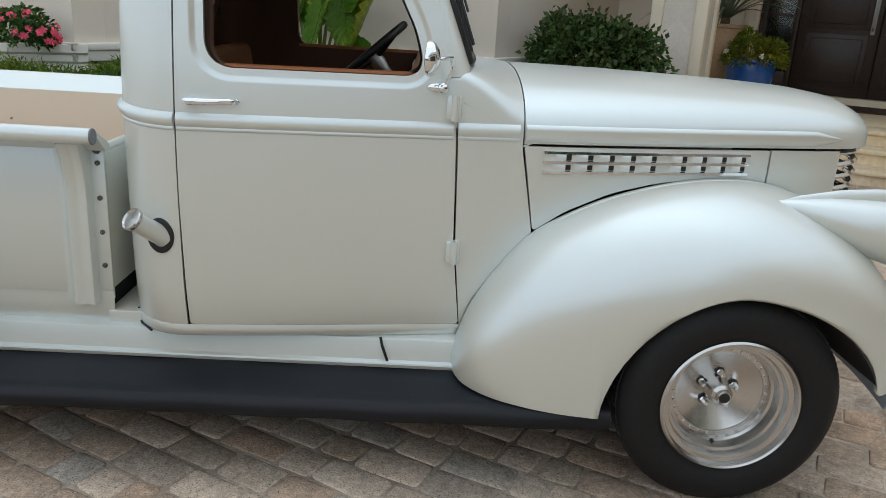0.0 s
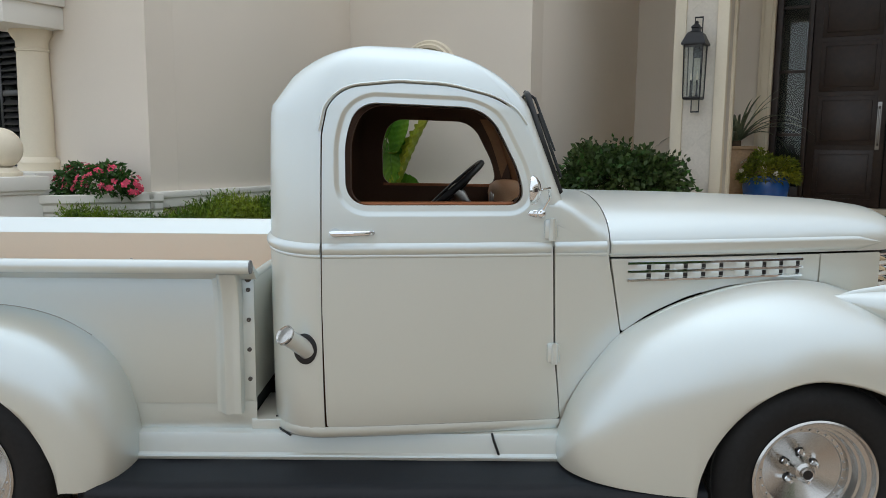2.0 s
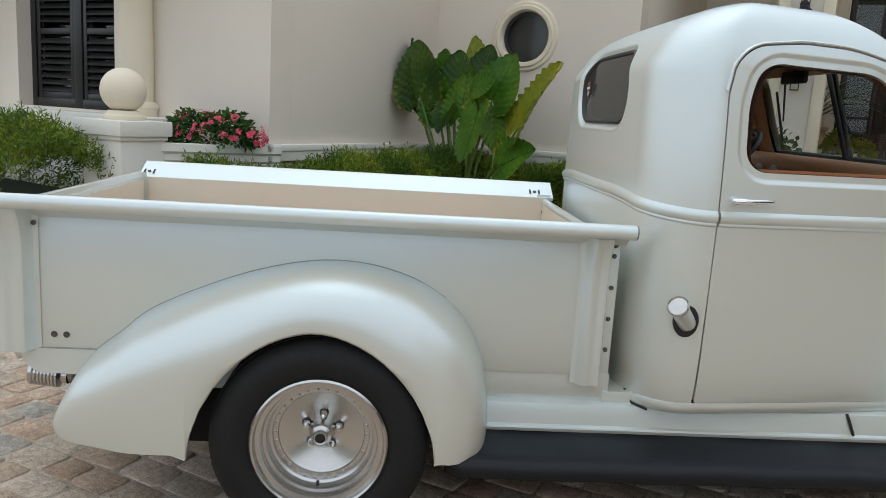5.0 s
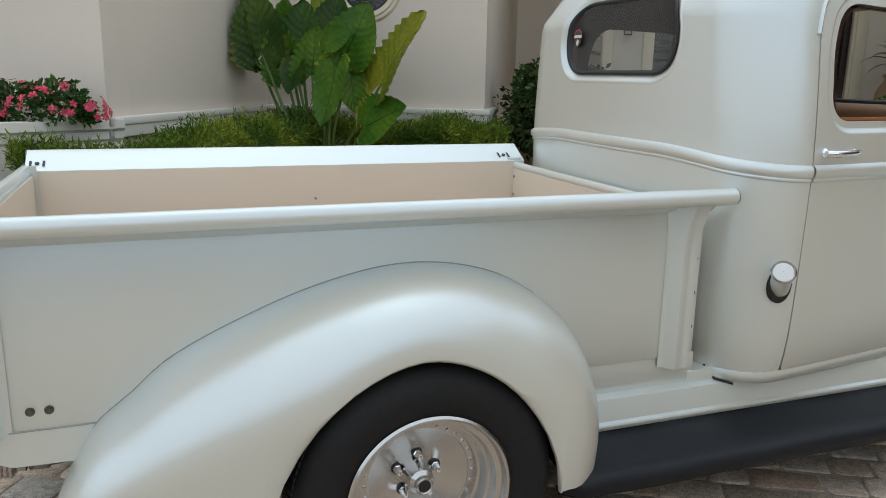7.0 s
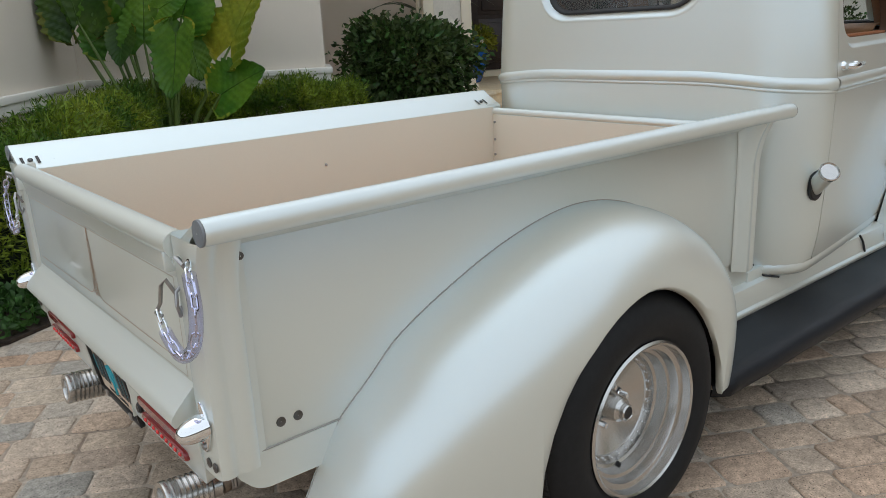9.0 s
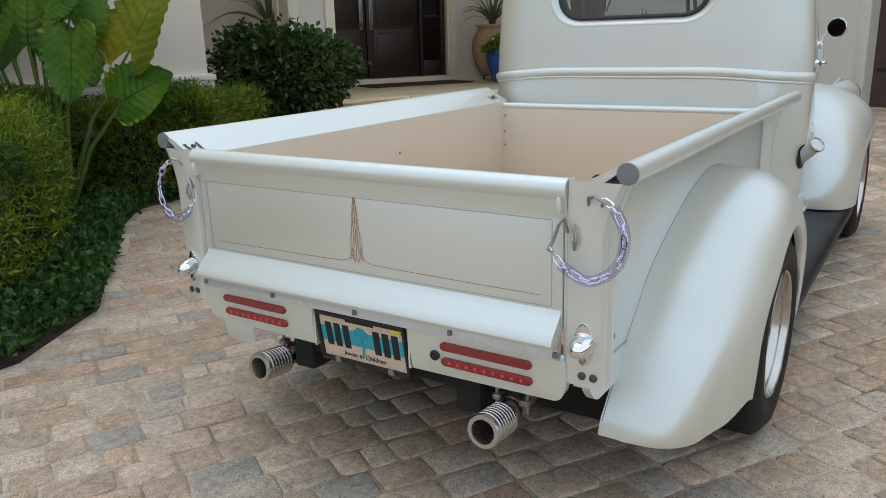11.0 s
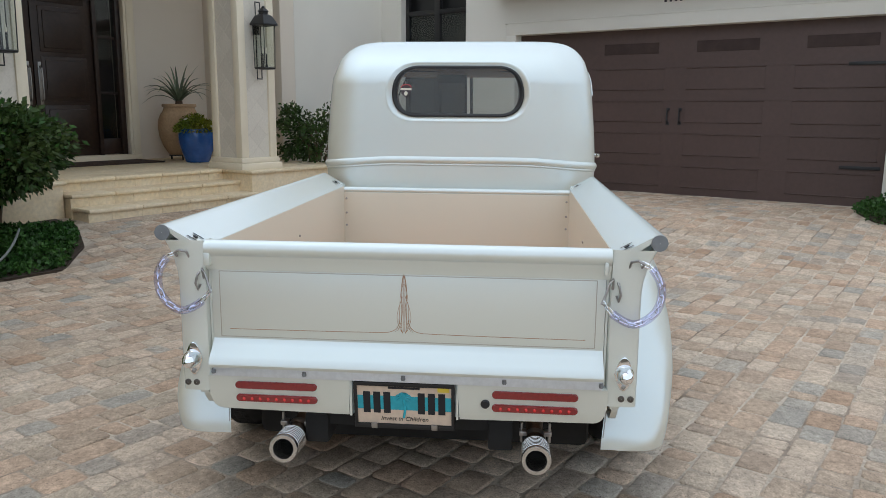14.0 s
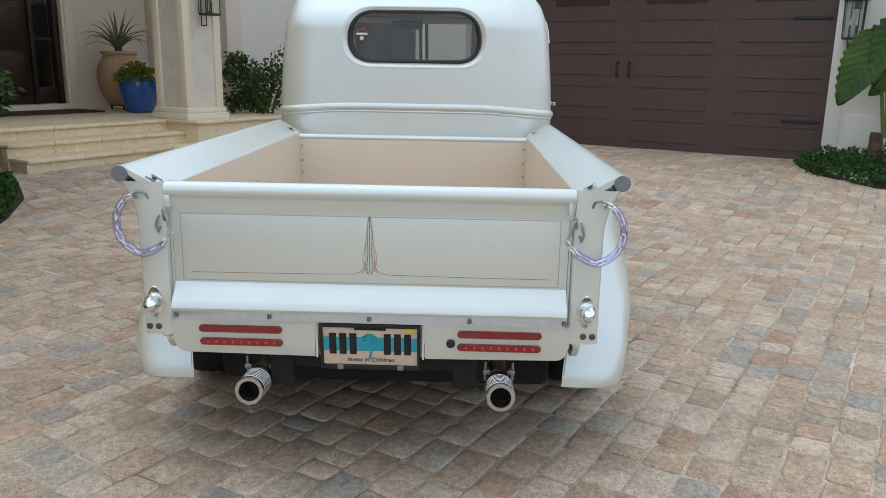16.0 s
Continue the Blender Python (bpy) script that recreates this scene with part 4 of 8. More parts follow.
COWL = rounded([(2.092, 0.43, 0.01), (2.30, 0.43, 0.0), (2.297, 0.80, 0.02), (2.248, 1.05, 0.1), (2.243, 1.094, 0.0), (2.15, 1.146, 0.2), (2.035, 1.20, 0.0), (2.047, 1.09, 0.3), (2.059, 0.75, 0.3)], 0.03)
both_sides("cowl_side", lambda bm: panel(bm, COWL, [], 0.045, cab, 0.015), PAINT, sharp=30)


def bonnet_row(x, base, top, n_pow, w=None, m=16):
    """Half a cross-section of the bonnet from the side up to the middle."""
    w = bonnet_w(x) if w is None else w
    row = []
    for k in range(m + 1):
        a = k / m * math.pi / 2
        row.append(Vector((x, -w * math.cos(a) ** (2 / n_pow), base + (top - base) * math.sin(a) ** (2 / n_pow))))
    return row


def build_cowl_top(bm):
    rows = []
    for x, top, base, n in ((2.00, 1.288, 1.205, 9.0), (2.06, 1.290, 1.190, 8.5), (2.10, 1.286, 1.168, 6.0), (2.15, 1.280, 1.141, 3.9), (2.20, 1.275, 1.114, 2.8), (2.246, 1.274, 1.088, 2.45)):
        w = half_width(x, base)
        rows.append(bonnet_row(x, base, top, n, w))
    grid(bm, rows)
    rows = [[r[0] + Vector((0, 0.006, -0.08)), r[0] + Vector((0, 0.004, -0.004)), r[0]] for r in rows]
    grid(bm, rows)


both_sides("cowl_top", build_cowl_top, PAINT, sharp=60)


def bonnet_top(x):
    return float(np.interp(x, [2.25, 2.6, 2.85, 3.12, 3.32, 3.44, 3.535, 3.585], [1.274, 1.271, 1.265, 1.257, 1.246, 1.228, 1.188, 1.10]))


def bonnet_half(x):
    return bonnet_w(x) if x < 3.12 else float(np.interp(x, [3.12, 3.27, 3.40, 3.49, 3.55, 3.585], [bonnet_w(3.12), 0.425, 0.385, 0.315, 0.215, 0.08]))


def build_bonnet(bm):
    rows = []
    xs = [2.250 + 0.85 * k / 22 for k in range(23)] + [3.13, 3.17, 3.21, 3.25, 3.29, 3.33, 3.37, 3.41, 3.44, 3.47, 3.50, 3.53, 3.555, 3.57, 3.58, 3.585]
    for x in xs:
        rows.append(bonnet_row(x, 1.085, bonnet_top(x), 2.45 - 0.3 * max(0, x - 3.2), bonnet_half(x), 22))
    grid(bm, rows)
    grid(bm, [[r[0] + Vector((0, 0, -0.009)), r[0]] for r in rows])


both_sides("bonnet", build_bonnet, PAINT, sharp=60)


def build_bonnet_bead(bm):
    rows = []
    for k in range(34):
        x = 2.254 + (3.36 - 2.254) * k / 33
        w = bonnet_half(x)
        f = 1.0 if k < 30 else (33 - k) / 3.5 + 0.1
        rows.append([(x, -w - o * f, 1.107 + dz * f) for dz, o in ((-0.026, 0.0), (-0.020, 0.009), (-0.008, 0.011), (0.002, 0.007), (0.010, 0.010), (0.020, 0.006), (0.026, -0.004))])
    grid(bm, rows)


both_sides("bonnet_bead", build_bonnet_bead, PAINT, sharp=60)


def side_panel_point(x, z):
    return Vector((x, -(bonnet_half(x) + 0.003 - 0.012 * max(0.0, (1.0 - z)) / 0.2), z))


SIDE_PANEL = rounded([(2.302, 0.795, 0.01), (2.40, 0.862, 0.3), (2.55, 0.925, 0.4), (2.72, 0.962, 0.4), (2.90, 0.968, 0.4), (3.088, 0.950, 0.0), (3.088, 1.068, 0.004), (2.253, 1.068, 0.004)], 0.03)
both_sides("bonnet_side", lambda bm: panel(bm, SIDE_PANEL, [], 0.05, side_panel_point, 0.012), PAINT, sharp=30)
NOSE_PANEL = rounded([(3.095, 0.93, 0.01), (3.13, 0.90, 0.02), (3.365, 0.90, 0.0), (3.36, 1.068, 0.0), (3.095, 1.068, 0.004)], 0.03)
both_sides("nose_side", lambda bm: panel(bm, NOSE_PANEL, [], 0.04, side_panel_point, 0.012), PAINT, sharp=30)


for z in (1.052, 1.022, 0.990):
    def build_rail(bm, z=z):
        rows = []
        for k in range(16):
            x = 2.315 + 0.70 * k / 15
            c = side_panel_point(x, z)
            rows.append([c + Vector((0, -o, dz)) for dz, o in ((-0.0065, 0.0), (-0.004, 0.007), (0.004, 0.007), (0.0065, 0.0))])
        grid(bm, rows)
    both_sides("vent_trim", build_rail, CHROME, label="thin chrome trim strip", sharp=50)
for row_z in (1.037, 1.006):
    for k in range(9):
        x = 2.395 + k * 0.0705 + (0.035 if k > 4 else 0.0)
        def build_slot(bm, x=x, z=row_z):
            c = side_panel_point(x, z)
            vs = [c + Vector((dx, -0.0015, dz)) for dx, dz in ((-0.008, -0.0075), (0.008, -0.0075), (0.008, 0.0075), (-0.008, 0.0075))]
            back = [v + Vector((0, 0.004, 0)) for v in vs]
            a, b = [bm.verts.new(v) for v in vs], [bm.verts.new(v) for v in back]
            bm.faces.new(a)
            for i in range(4):
                bm.faces.new((a[i], a[(i + 1) % 4], b[(i + 1) % 4], b[i]))
        both_sides("vent_slot", build_slot, BLACK)
        def build_louvre(bm, x=x, z=row_z):
            c = side_panel_point(x - 0.036, z)
            rows = []
            for i in range(7):
                t = i / 6
                rows.append([c + Vector((-0.022 + 0.046 * t, -0.0015 - 0.0045 * t ** 1.5 * (1 - (dz / 0.0105) ** 4), dz)) for dz in (-0.0105, -0.007, -0.003, 0.003, 0.007, 0.0105)])
            grid(bm, rows)
        both_sides("louvre", build_louvre, PAINT)


def grille_bar(z0, z1, mat):
    bm = fresh()
    rows = []
    for k in range(41):
        t = -1 + 2 * k / 40
        a = t * 1.15
        s = math.sin(a) / math.sin(1.15)
        x = 3.33 + 0.245 * (math.cos(a) - math.cos(1.15)) / (1 - math.cos(1.15))
        y = s * 0.385
        rows.append([(x - 0.012, y * 0.97, z0 + 0.001), (x + 0.004, y, z0), (x + 0.012, y * 1.01, (z0 + z1) / 2), (x + 0.004, y, z1), (x - 0.012, y * 0.97, z1 - 0.001)])
    grid(bm, rows)
    part("grille_bar", bm, mat, truck, "chrome grille bar")


for k in range(6):
    z = 1.066 - k * 0.042
    grille_bar(z - 0.018, z, CHROME)
bm = fresh()
rows = []
for k in range(21):
    a = (-1 + 2 * k / 20) * 1.1
    x, y = 3.295 + 0.23 * (math.cos(a) - math.cos(1.1)) / (1 - math.cos(1.1)), math.sin(a) / math.sin(1.1) * 0.36
    rows.append([(x, y, 0.55), (x, y, 1.08)])
grid(bm, rows)
part("grille_backing", bm, BLACK, truck)


# ---- fenders ----
def fender_loft(bm, stations, m=26):
    """Cross-sections from the inner seam over the crown to the outer lip: x, inner y, inner z, crown height, outer y, belly z, lip z, power."""
    rows = []
    for x, yi, zi, zc, yo, zb, zl, n in stations:
        row = []
        # from the seam the sheet rises gently, rolls over, and falls to the lip
        for k in range(m + 1):
            a = k / m * math.pi / 2
            y = yi + (yo - yi) * math.sin(a) ** (2 / n)
            z = zb + (zi - zb) * math.cos(a) ** (2 / n) + (zc - zi) * math.sin(2 * a) ** 2 * 0.5
            row.append(Vector((x, y, z)))
        for k in range(1, 9):
            t = k / 8
            row.append(Vector((x, yo + 0.012 * t * t, zb + (zl - zb) * t)))
        # the rolled edge fades out where the sheet turns in towards the body
        c = min(1.0, max(0.0, (abs(yo) - 0.80) / 0.08))
        row.append(Vector((x, yo + 0.012 + 0.016 * c, zl - 0.002 * c)))
        row.append(Vector((x, yo + 0.012 + 0.022 * c, zl + 0.018 * c)))
        rows.append(row)
    grid(bm, rows)


def smooth_stations(keys, n):
    """Even stations between keyed ones, by smooth curves through the keys."""
    keys = np.array(keys)
    out = []
    grow = np.linspace(0, len(keys) - 1, n)
    for g in grow:
        i = min(int(g), len(keys) - 2)
        t = g - i
        p0, p1, p2, p3 = keys[max(i - 1, 0)], keys[i], keys[i + 1], keys[min(i + 2, len(keys) - 1)]
        out.append(0.5 * (2 * p1 + (p2 - p0) * t + (2 * p0 - 5 * p1 + 4 * p2 - p3) * t * t + (3 * p1 - p0 - 3 * p2 + p3) * t ** 3))
    return out


def arch_lip(x, cx, r, cz, top, low, power=1.8):
    """Height of the wheel opening's edge."""
    d = abs(x - cx) / r
    if d >= 1:
        return low
    return max(low, cz + (top - cz) * (1 - d ** power) ** (1 / power))


REAR_KEYS = [  # x, seam y, seam z, crown z, outer y, belly z, lip z, power
    (-0.874, -0.632, 0.314, 0.314, -0.690, 0.3135, 0.312, 2.2),
    (-0.868, -0.634, 0.352, 0.352, -0.765, 0.328, 0.311, 2.2),
    (-0.850, -0.640, 0.395, 0.395, -0.812, 0.345, 0.309, 2.2),
    (-0.815, -0.650, 0.470, 0.470, -0.845, 0.375, 0.305, 2.2),
    (-0.766, -0.655, 0.545, 0.545, -0.868, 0.410, 0.300, 2.2),
    (-0.684, -0.655, 0.613, 0.613, -0.888, 0.450, 0.296, 2.2),
    (-0.585, -0.655, 0.695, 0.697, -0.912, 0.490, 0.292, 2.2),
    (-0.400, -0.655, 0.784, 0.789, -0.936, 0.560, 0.300, 2.3),
    (-0.220, -0.655, 0.848, 0.855, -0.942, 0.620, 0.290, 2.4),
    (-0.040, -0.655, 0.884, 0.892, -0.942, 0.640, 0.290, 2.5),
    (0.120, -0.655, 0.880, 0.888, -0.942, 0.630, 0.290, 2.5),
    (0.272, -0.655, 0.840, 0.845, -0.938, 0.590, 0.292, 2.4),
    (0.388, -0.655, 0.775, 0.778, -0.928, 0.520, 0.292, 2.3),
    (0.460, -0.655, 0.705, 0.705, -0.900, 0.460, 0.292, 2.2),
    (0.511, -0.655, 0.610, 0.610, -0.855, 0.410, 0.300, 2.1),
    (0.539, -0.655, 0.500, 0.500, -0.780, 0.380, 0.310, 2.0),
    (0.551, -0.655, 0.420, 0.420, -0.690, 0.370, 0.320, 2.0),
]


def rear_fender(bm):
    st = []
    for s in smooth_stations(REAR_KEYS, 70):
        s = list(s)
        if -0.43 < s[0] < 0.40:
            s[6] = arch_lip(s[0], -0.02, 0.385, 0.29, 0.71, float(np.interp(s[0], [-0.43, -0.40, 0.36, 0.40], [0.285, 0.285, 0.295, 0.295])))
            s[5] = max(s[5], s[6] + 0.012)
        st.append(s)
    # extra stations close to the ends of the opening
    for x in (-0.4052, -0.4045, -0.395, 0.3645, 0.3652, 0.355):
        i = next(k for k in range(len(st) - 1) if st[k][0] <= x <= st[k + 1][0])
        t = (x - st[i][0]) / (st[i + 1][0] - st[i][0])
        s = [a + (b - a) * t for a, b in zip(st[i], st[i + 1])]
        s[6] = arch_lip(x, -0.02, 0.385, 0.29, 0.71, 0.29)
        s[5] = max(s[5], s[6] + 0.012)
        st.insert(i + 1, s)
    st.sort(key=lambda s: s[0])
    fender_loft(bm, st)


both_sides("rear_fender", rear_fender, PAINT, sharp=60)

FRONT_KEYS = [
    (2.068, -0.640, 0.400, 0.400, -0.690, 0.380, 0.335, 2.0),
    (2.085, -0.650, 0.450, 0.450, -0.760, 0.390, 0.330, 2.0),
    (2.120, -0.655, 0.550, 0.550, -0.815, 0.420, 0.325, 2.0),
    (2.190, -0.650, 0.665, 0.665, -0.862, 0.460, 0.315, 2.0),
    (2.290, -0.640, 0.785, 0.790, -0.895, 0.510, 0.305, 2.1),
    (2.420, -0.620, 0.862, 0.850, -0.915, 0.560, 0.295, 2.2),
    (2.560, -0.595, 0.918, 0.906, -0.925, 0.610, 0.293, 2.2),
    (2.740, -0.560, 0.960, 0.948, -0.930, 0.650, 0.300, 2.2),
    (2.920, -0.520, 0.975, 0.963, -0.930, 0.670, 0.330, 2.2),
    (3.080, -0.480, 0.962, 0.950, -0.927, 0.660, 0.370, 2.2),
    (3.220, -0.440, 0.920, 0.908, -0.918, 0.630, 0.395, 2.2),
    (3.337, -0.400, 0.850, 0.838, -0.900, 0.590, 0.400, 2.2),
    (3.419, -0.400, 0.760, 0.748, -0.868, 0.550, 0.400, 2.2),
    (3.472, -0.410, 0.650, 0.638, -0.800, 0.500, 0.430, 2.2),
    (3.490, -0.430, 0.560, 0.548, -0.700, 0.480, 0.440, 2.2),
]


def front_lip(x):
    """The front opening: it reaches further forward than back."""
    if x < 2.905:
        return arch_lip(x, 2.905, 0.390, 0.292, 0.700, 0.292)
    return arch_lip(x, 2.905, 0.462, 0.395, 0.700, 0.395)


def front_fender(bm):
    st = []
    for s in smooth_stations(FRONT_KEYS, 84):
        s = list(s)
        if 2.48 < s[0] < 3.40:
            s[6] = front_lip(s[0])
            s[5] = max(s[5], s[6] + 0.012)
        st.append(s)
    for x in (2.5145, 2.5155, 2.519, 2.526, 3.366, 3.362, 3.352):
        i = next(k for k in range(len(st) - 1) if st[k][0] <= x <= st[k + 1][0])
        t = (x - st[i][0]) / (st[i + 1][0] - st[i][0])
        s = [a + (b - a) * t for a, b in zip(st[i], st[i + 1])]
        s[6] = front_lip(x)
        s[5] = max(s[5], s[6] + 0.012)
        st.insert(i + 1, s)
    st.sort(key=lambda s: s[0])
    fender_loft(bm, st)


both_sides("front_fender", front_fender, PAINT, sharp=60)


def wheel_well(cx, fore=0.40):
    def build(bm):
        arc = []
        for k in range(25):
            a = radians(20 + 148 * k / 24)
            arc.append((cx + (fore if math.cos(a) > 0 else 0.40) * math.cos(a), 0.30 + 0.40 * math.sin(a)))
        grid(bm, [[(x, y, z) for y in (-0.895, -0.60)] for x, z in arc])
        ring = [bm.verts.new((x, -0.60, z)) for x, z in arc]
        bm.faces.new(ring)
    return build


both_sides("wheel_well", wheel_well(-0.02), UNDER, label="black wheel well")
both_sides("wheel_well", wheel_well(2.905, 0.475), UNDER, label="black wheel well")

# ---- headlamps ----
def headlamp_pod(bm):
    rows = []
    for x, cy, cz, ry, rz in ((3.03, -0.66, 0.932, 0.012, 0.010), (3.11, -0.665, 0.921, 0.040, 0.032), (3.21, -0.672, 0.901, 0.076, 0.062), (3.31, -0.678, 0.880, 0.098, 0.084), (3.41, -0.682, 0.863, 0.108, 0.099), (3.465, -0.683, 0.858, 0.108, 0.104), (3.490, -0.683, 0.857, 0.103, 0.101)):
        rows.append([(x, cy + ry * math.cos(2 * math.pi * k / 28), cz + rz * math.sin(2 * math.pi * k / 28)) for k in range(28)])
    grid(bm, rows, close_cols=True)


pods = both_sides("headlamp_pod", headlamp_pod, PAINT, sharp=60)
for pod, s in zip(pods, (1, -1)):
    bm = fresh()
    lathe(bm, [(0.103, 3.488), (0.108, 3.500), (0.104, 3.518), (0.093, 3.525), (0.089, 3.518)], "x", (0, -0.683 * s, 0.857), 32)
    part("headlamp_rim", bm, CHROME, pod, "chrome headlamp rim")
    bm = fresh()
    lathe(bm, [(0.092, 3.518), (0.075, 3.535), (0.045, 3.547), (0.001, 3.552)], "x", (0, -0.683 * s, 0.857), 32)
    part("lens", bm, CLEAR, pod, "clear glass headlamp lens")
    bm = fresh()
    lathe(bm, [(0.09, 3.51), (0.055, 3.46), (0.001, 3.45)], "x", (0, -0.683 * s, 0.857), 24)
    part("reflector", bm, CHROME, pod)


def parking_light(bm):
    rows = []
    for x, hw, top in ((3.05, 0.006, 0.004), (3.12, 0.012, 0.020), (3.25, 0.018, 0.034), (3.36, 0.021, 0.040), (3.40, 0.020, 0.038)):
        base = float(np.interp(x, [3.05, 3.2, 3.4], [0.935, 0.953, 0.958]))
        rows.append([(x, -0.665 + hw * math.cos(math.pi * k / 10), base - 0.02 + (top + 0.02) * math.sin(math.pi * k / 10)) for k in range(11)])
    vs = grid(bm, rows)
    bm.faces.new(vs[-1])


lights = both_sides("parking_light", parking_light, PAINT, sharp=50)
for li, s in zip(lights, (1, -1)):
    bm = fresh()
    lathe(bm, [(0.017, 3.398), (0.016, 3.415), (0.010, 3.428), (0.001, 3.432)], "x", (0, -0.665 * s, 0.968), 16)
    part("amber_lens", bm, CHROME, li)


BUMPER = material("dark_chrome", (0.10, 0.10, 0.11), rough=0.15, metal=1.0)


def front_bumper(bm):
    rows = []
    for k in range(31):
        t = -1 + 2 * k / 30
        x = 3.585 - 0.06 * abs(t) ** 3
        y = t * 0.73
        rows.append([(x + 0.004, y, 0.352), (x + 0.014, y, 0.350), (x + 0.024, y, 0.385), (x + 0.027, y, 0.430), (x + 0.019, y, 0.475), (x + 0.004, y, 0.503), (x - 0.010, y, 0.508)])
    grid(bm, rows)


def bumper_lip(bm):
    """A thin pale blade curving back under the bumper, added for the paving reflected there."""
    rows = []
    for k in range(31):
        t = -1 + 2 * k / 30
        x = 3.585 - 0.06 * abs(t) ** 3
        rows.append([(x + o, t * 0.73, z) for o, z in ((0.013, 0.352), (0.008, 0.325), (-0.004, 0.295), (-0.020, 0.272), (-0.024, 0.275), (-0.008, 0.298), (0.004, 0.327), (0.008, 0.352))])
    grid(bm, rows)


bm = fresh()
front_bumper(bm)
bumper = part("front_bumper", bm, BUMPER, truck, "dark curved front bumper")
bm = fresh()
bumper_lip(bm)
part("bumper_lip", bm, HINGE, bumper, "pale blade standing in for paving reflected in the bumper")


# ---- running boards and aprons ----
def running_board(bm):
    rows = []
    for k in range(50):
        x = 0.405 + (2.56 - 0.405) * k / 49
        z = 0.322 + 0.006 * math.sin(k * 0.7) * 0.3
        yo = float(np.interp(x, [0.40, 0.44, 2.45, 2.56], [-0.86, -0.905, -0.905, -0.895]))
        rows.append([(x, -0.640, z + 0.012), (x, -0.668, z + 0.010), (x, -0.72, z), (x, yo + 0.06, z - 0.012), (x, yo + 0.028, z - 0.018), (x, yo + 0.008, z - 0.030), (x, yo, z - 0.050), (x, yo + 0.006, z - 0.078), (x, yo + 0.03, z - 0.088), (x, yo + 0.05, z - 0.07)])
    grid(bm, rows)


both_sides("running_board", running_board, BOARD, label="dark slate-grey running board", sharp=60)


def apron(bm):
    rows = []
    for x in [0.50 + 0.04 * k for k in range(41)]:
        if x > 2.09:
            x = 2.09
        rows.append([(x, -0.630, 0.431), (x, -0.672, 0.424), (x, -0.678, 0.420), (x, -0.680, 0.414), (x, -0.691, 0.352), (x, -0.701, 0.346), (x, -0.703, 0.340), (x, -0.699, 0.328)])
    grid(bm, rows)


both_sides("running_board_apron", apron, PAINT, sharp=25)


def gap_shelf(bm):
    box(bm, (0.955, -0.658, 0.415), (1.075, -0.35, 0.466), 0.003)


both_sides("body_shelf", gap_shelf, PAINT)


def welt(keys, n):
    """The beaded seam where a fender meets the body."""
    def build(bm):
        st = smooth_stations(keys, n)
        tube(bm, [(s[0], s[1] - 0.005, s[2] + 0.001) for s in st], 0.0018, 8)
    return build


both_sides("fender_welt", welt(REAR_KEYS[1:13], 80), SEAM, sharp=70)


def front_bead(bm):
    """The raised bead along the inner edge of the front fender."""
    st = [s for s in smooth_stations(FRONT_KEYS[4:11], 48)]
    tube(bm, [(s[0], s[1] - 0.022, s[2] - 0.0045) for s in st], 0.0065, 8)


both_sides("fender_bead", front_bead, PAINT, sharp=70)

# ---- pickup bed ----
XF, XB, YI, YO = 0.965, -1.045, 0.632, 0.660


def bed_side(bm):
    box(bm, (XB, -YO, 0.525), (0.925, -YI, 1.0), 0.002)


def bed_side_lower(bm):
    """The skirt under the bed side, rounded up to the rear post."""
    low = rounded([(-1.015, 0.542, 0.0), (-1.012, 0.505, 0.02), (-0.970, 0.458, 0.06), (-0.80, 0.455, 0.0), (-0.74, 0.50, 0.0), (-0.74, 0.542, 0.0)], 0.02)
    panel(bm, low, [], 0.05, lambda x, z: Vector((x, -0.6612, z)), 0.02)
    rows = []
    for x in (-0.74, -0.4, 0.2, 0.6, 0.9, XF + 0.01):
        rows.append([(x, -0.652, 0.530), (x, -0.654, 0.44), (x, -0.645, 0.42)])
    grid(bm, rows)


sides = both_sides("bed_side", bed_side, PAINT)
both_sides("bed_side_skirt", bed_side_lower, PAINT)


def skirt_seam(bm):
    tube(bm, [(-0.955, -0.6615, 0.545), (-0.76, -0.6615, 0.546)], 0.0022, 6)


both_sides("skirt_seam", skirt_seam, SEAM)
for sd, s in zip(sides, (1, -1)):
    bm = fresh()
    box(bm, (XB + 0.03, -YI, 0.56), (XF - 0.03, -YI + 0.004, 0.998))
    if s < 0:
        mirror_y(bm)
    part("side_lining", bm, LINER, sd, "painted inside of the bed, toned beige for warm bounce light")
    for x in (0.02,):
        bm = fresh()
        lathe(bm, [(0.006, 0.0), (0.006, 0.003), (0.003, 0.005), (0.001, 0.005)], "y", (0, 0, 0), 12)
        bmesh.ops.transform(bm, matrix=Matrix.Translation((x, -YI + 0.004, 0.862)), verts=bm.verts)
        if s < 0:
            mirror_y(bm)
        part("bolt", bm, STEEL, sd)


def rail(bm):
    """The flared top of the bed side: a sloping board that ends in a rolled tube."""
    rows = []
    for x in (-1.055, -1.05, 0.975, 0.985):
        row = [(x, -YI + 0.001, 0.985), (x, -YI + 0.002, 1.000), (x, -0.640, 1.008), (x, -0.730, 1.058)]
        for k in range(14):
            a = radians(112 - k * 22)
            row.append((x, -0.752 + 0.025 * math.cos(math.pi - a) * -1 * -1, 1.043 + 0.025 * math.sin(a)))
        row.append((x, -0.700, 1.020))
        row.append((x, -0.661, 0.985))
        rows.append(row)
    grid(bm, rows)
    for row in (rows[0], rows[-1]):
        bm.faces.new([bm.verts.new(p) for p in row])


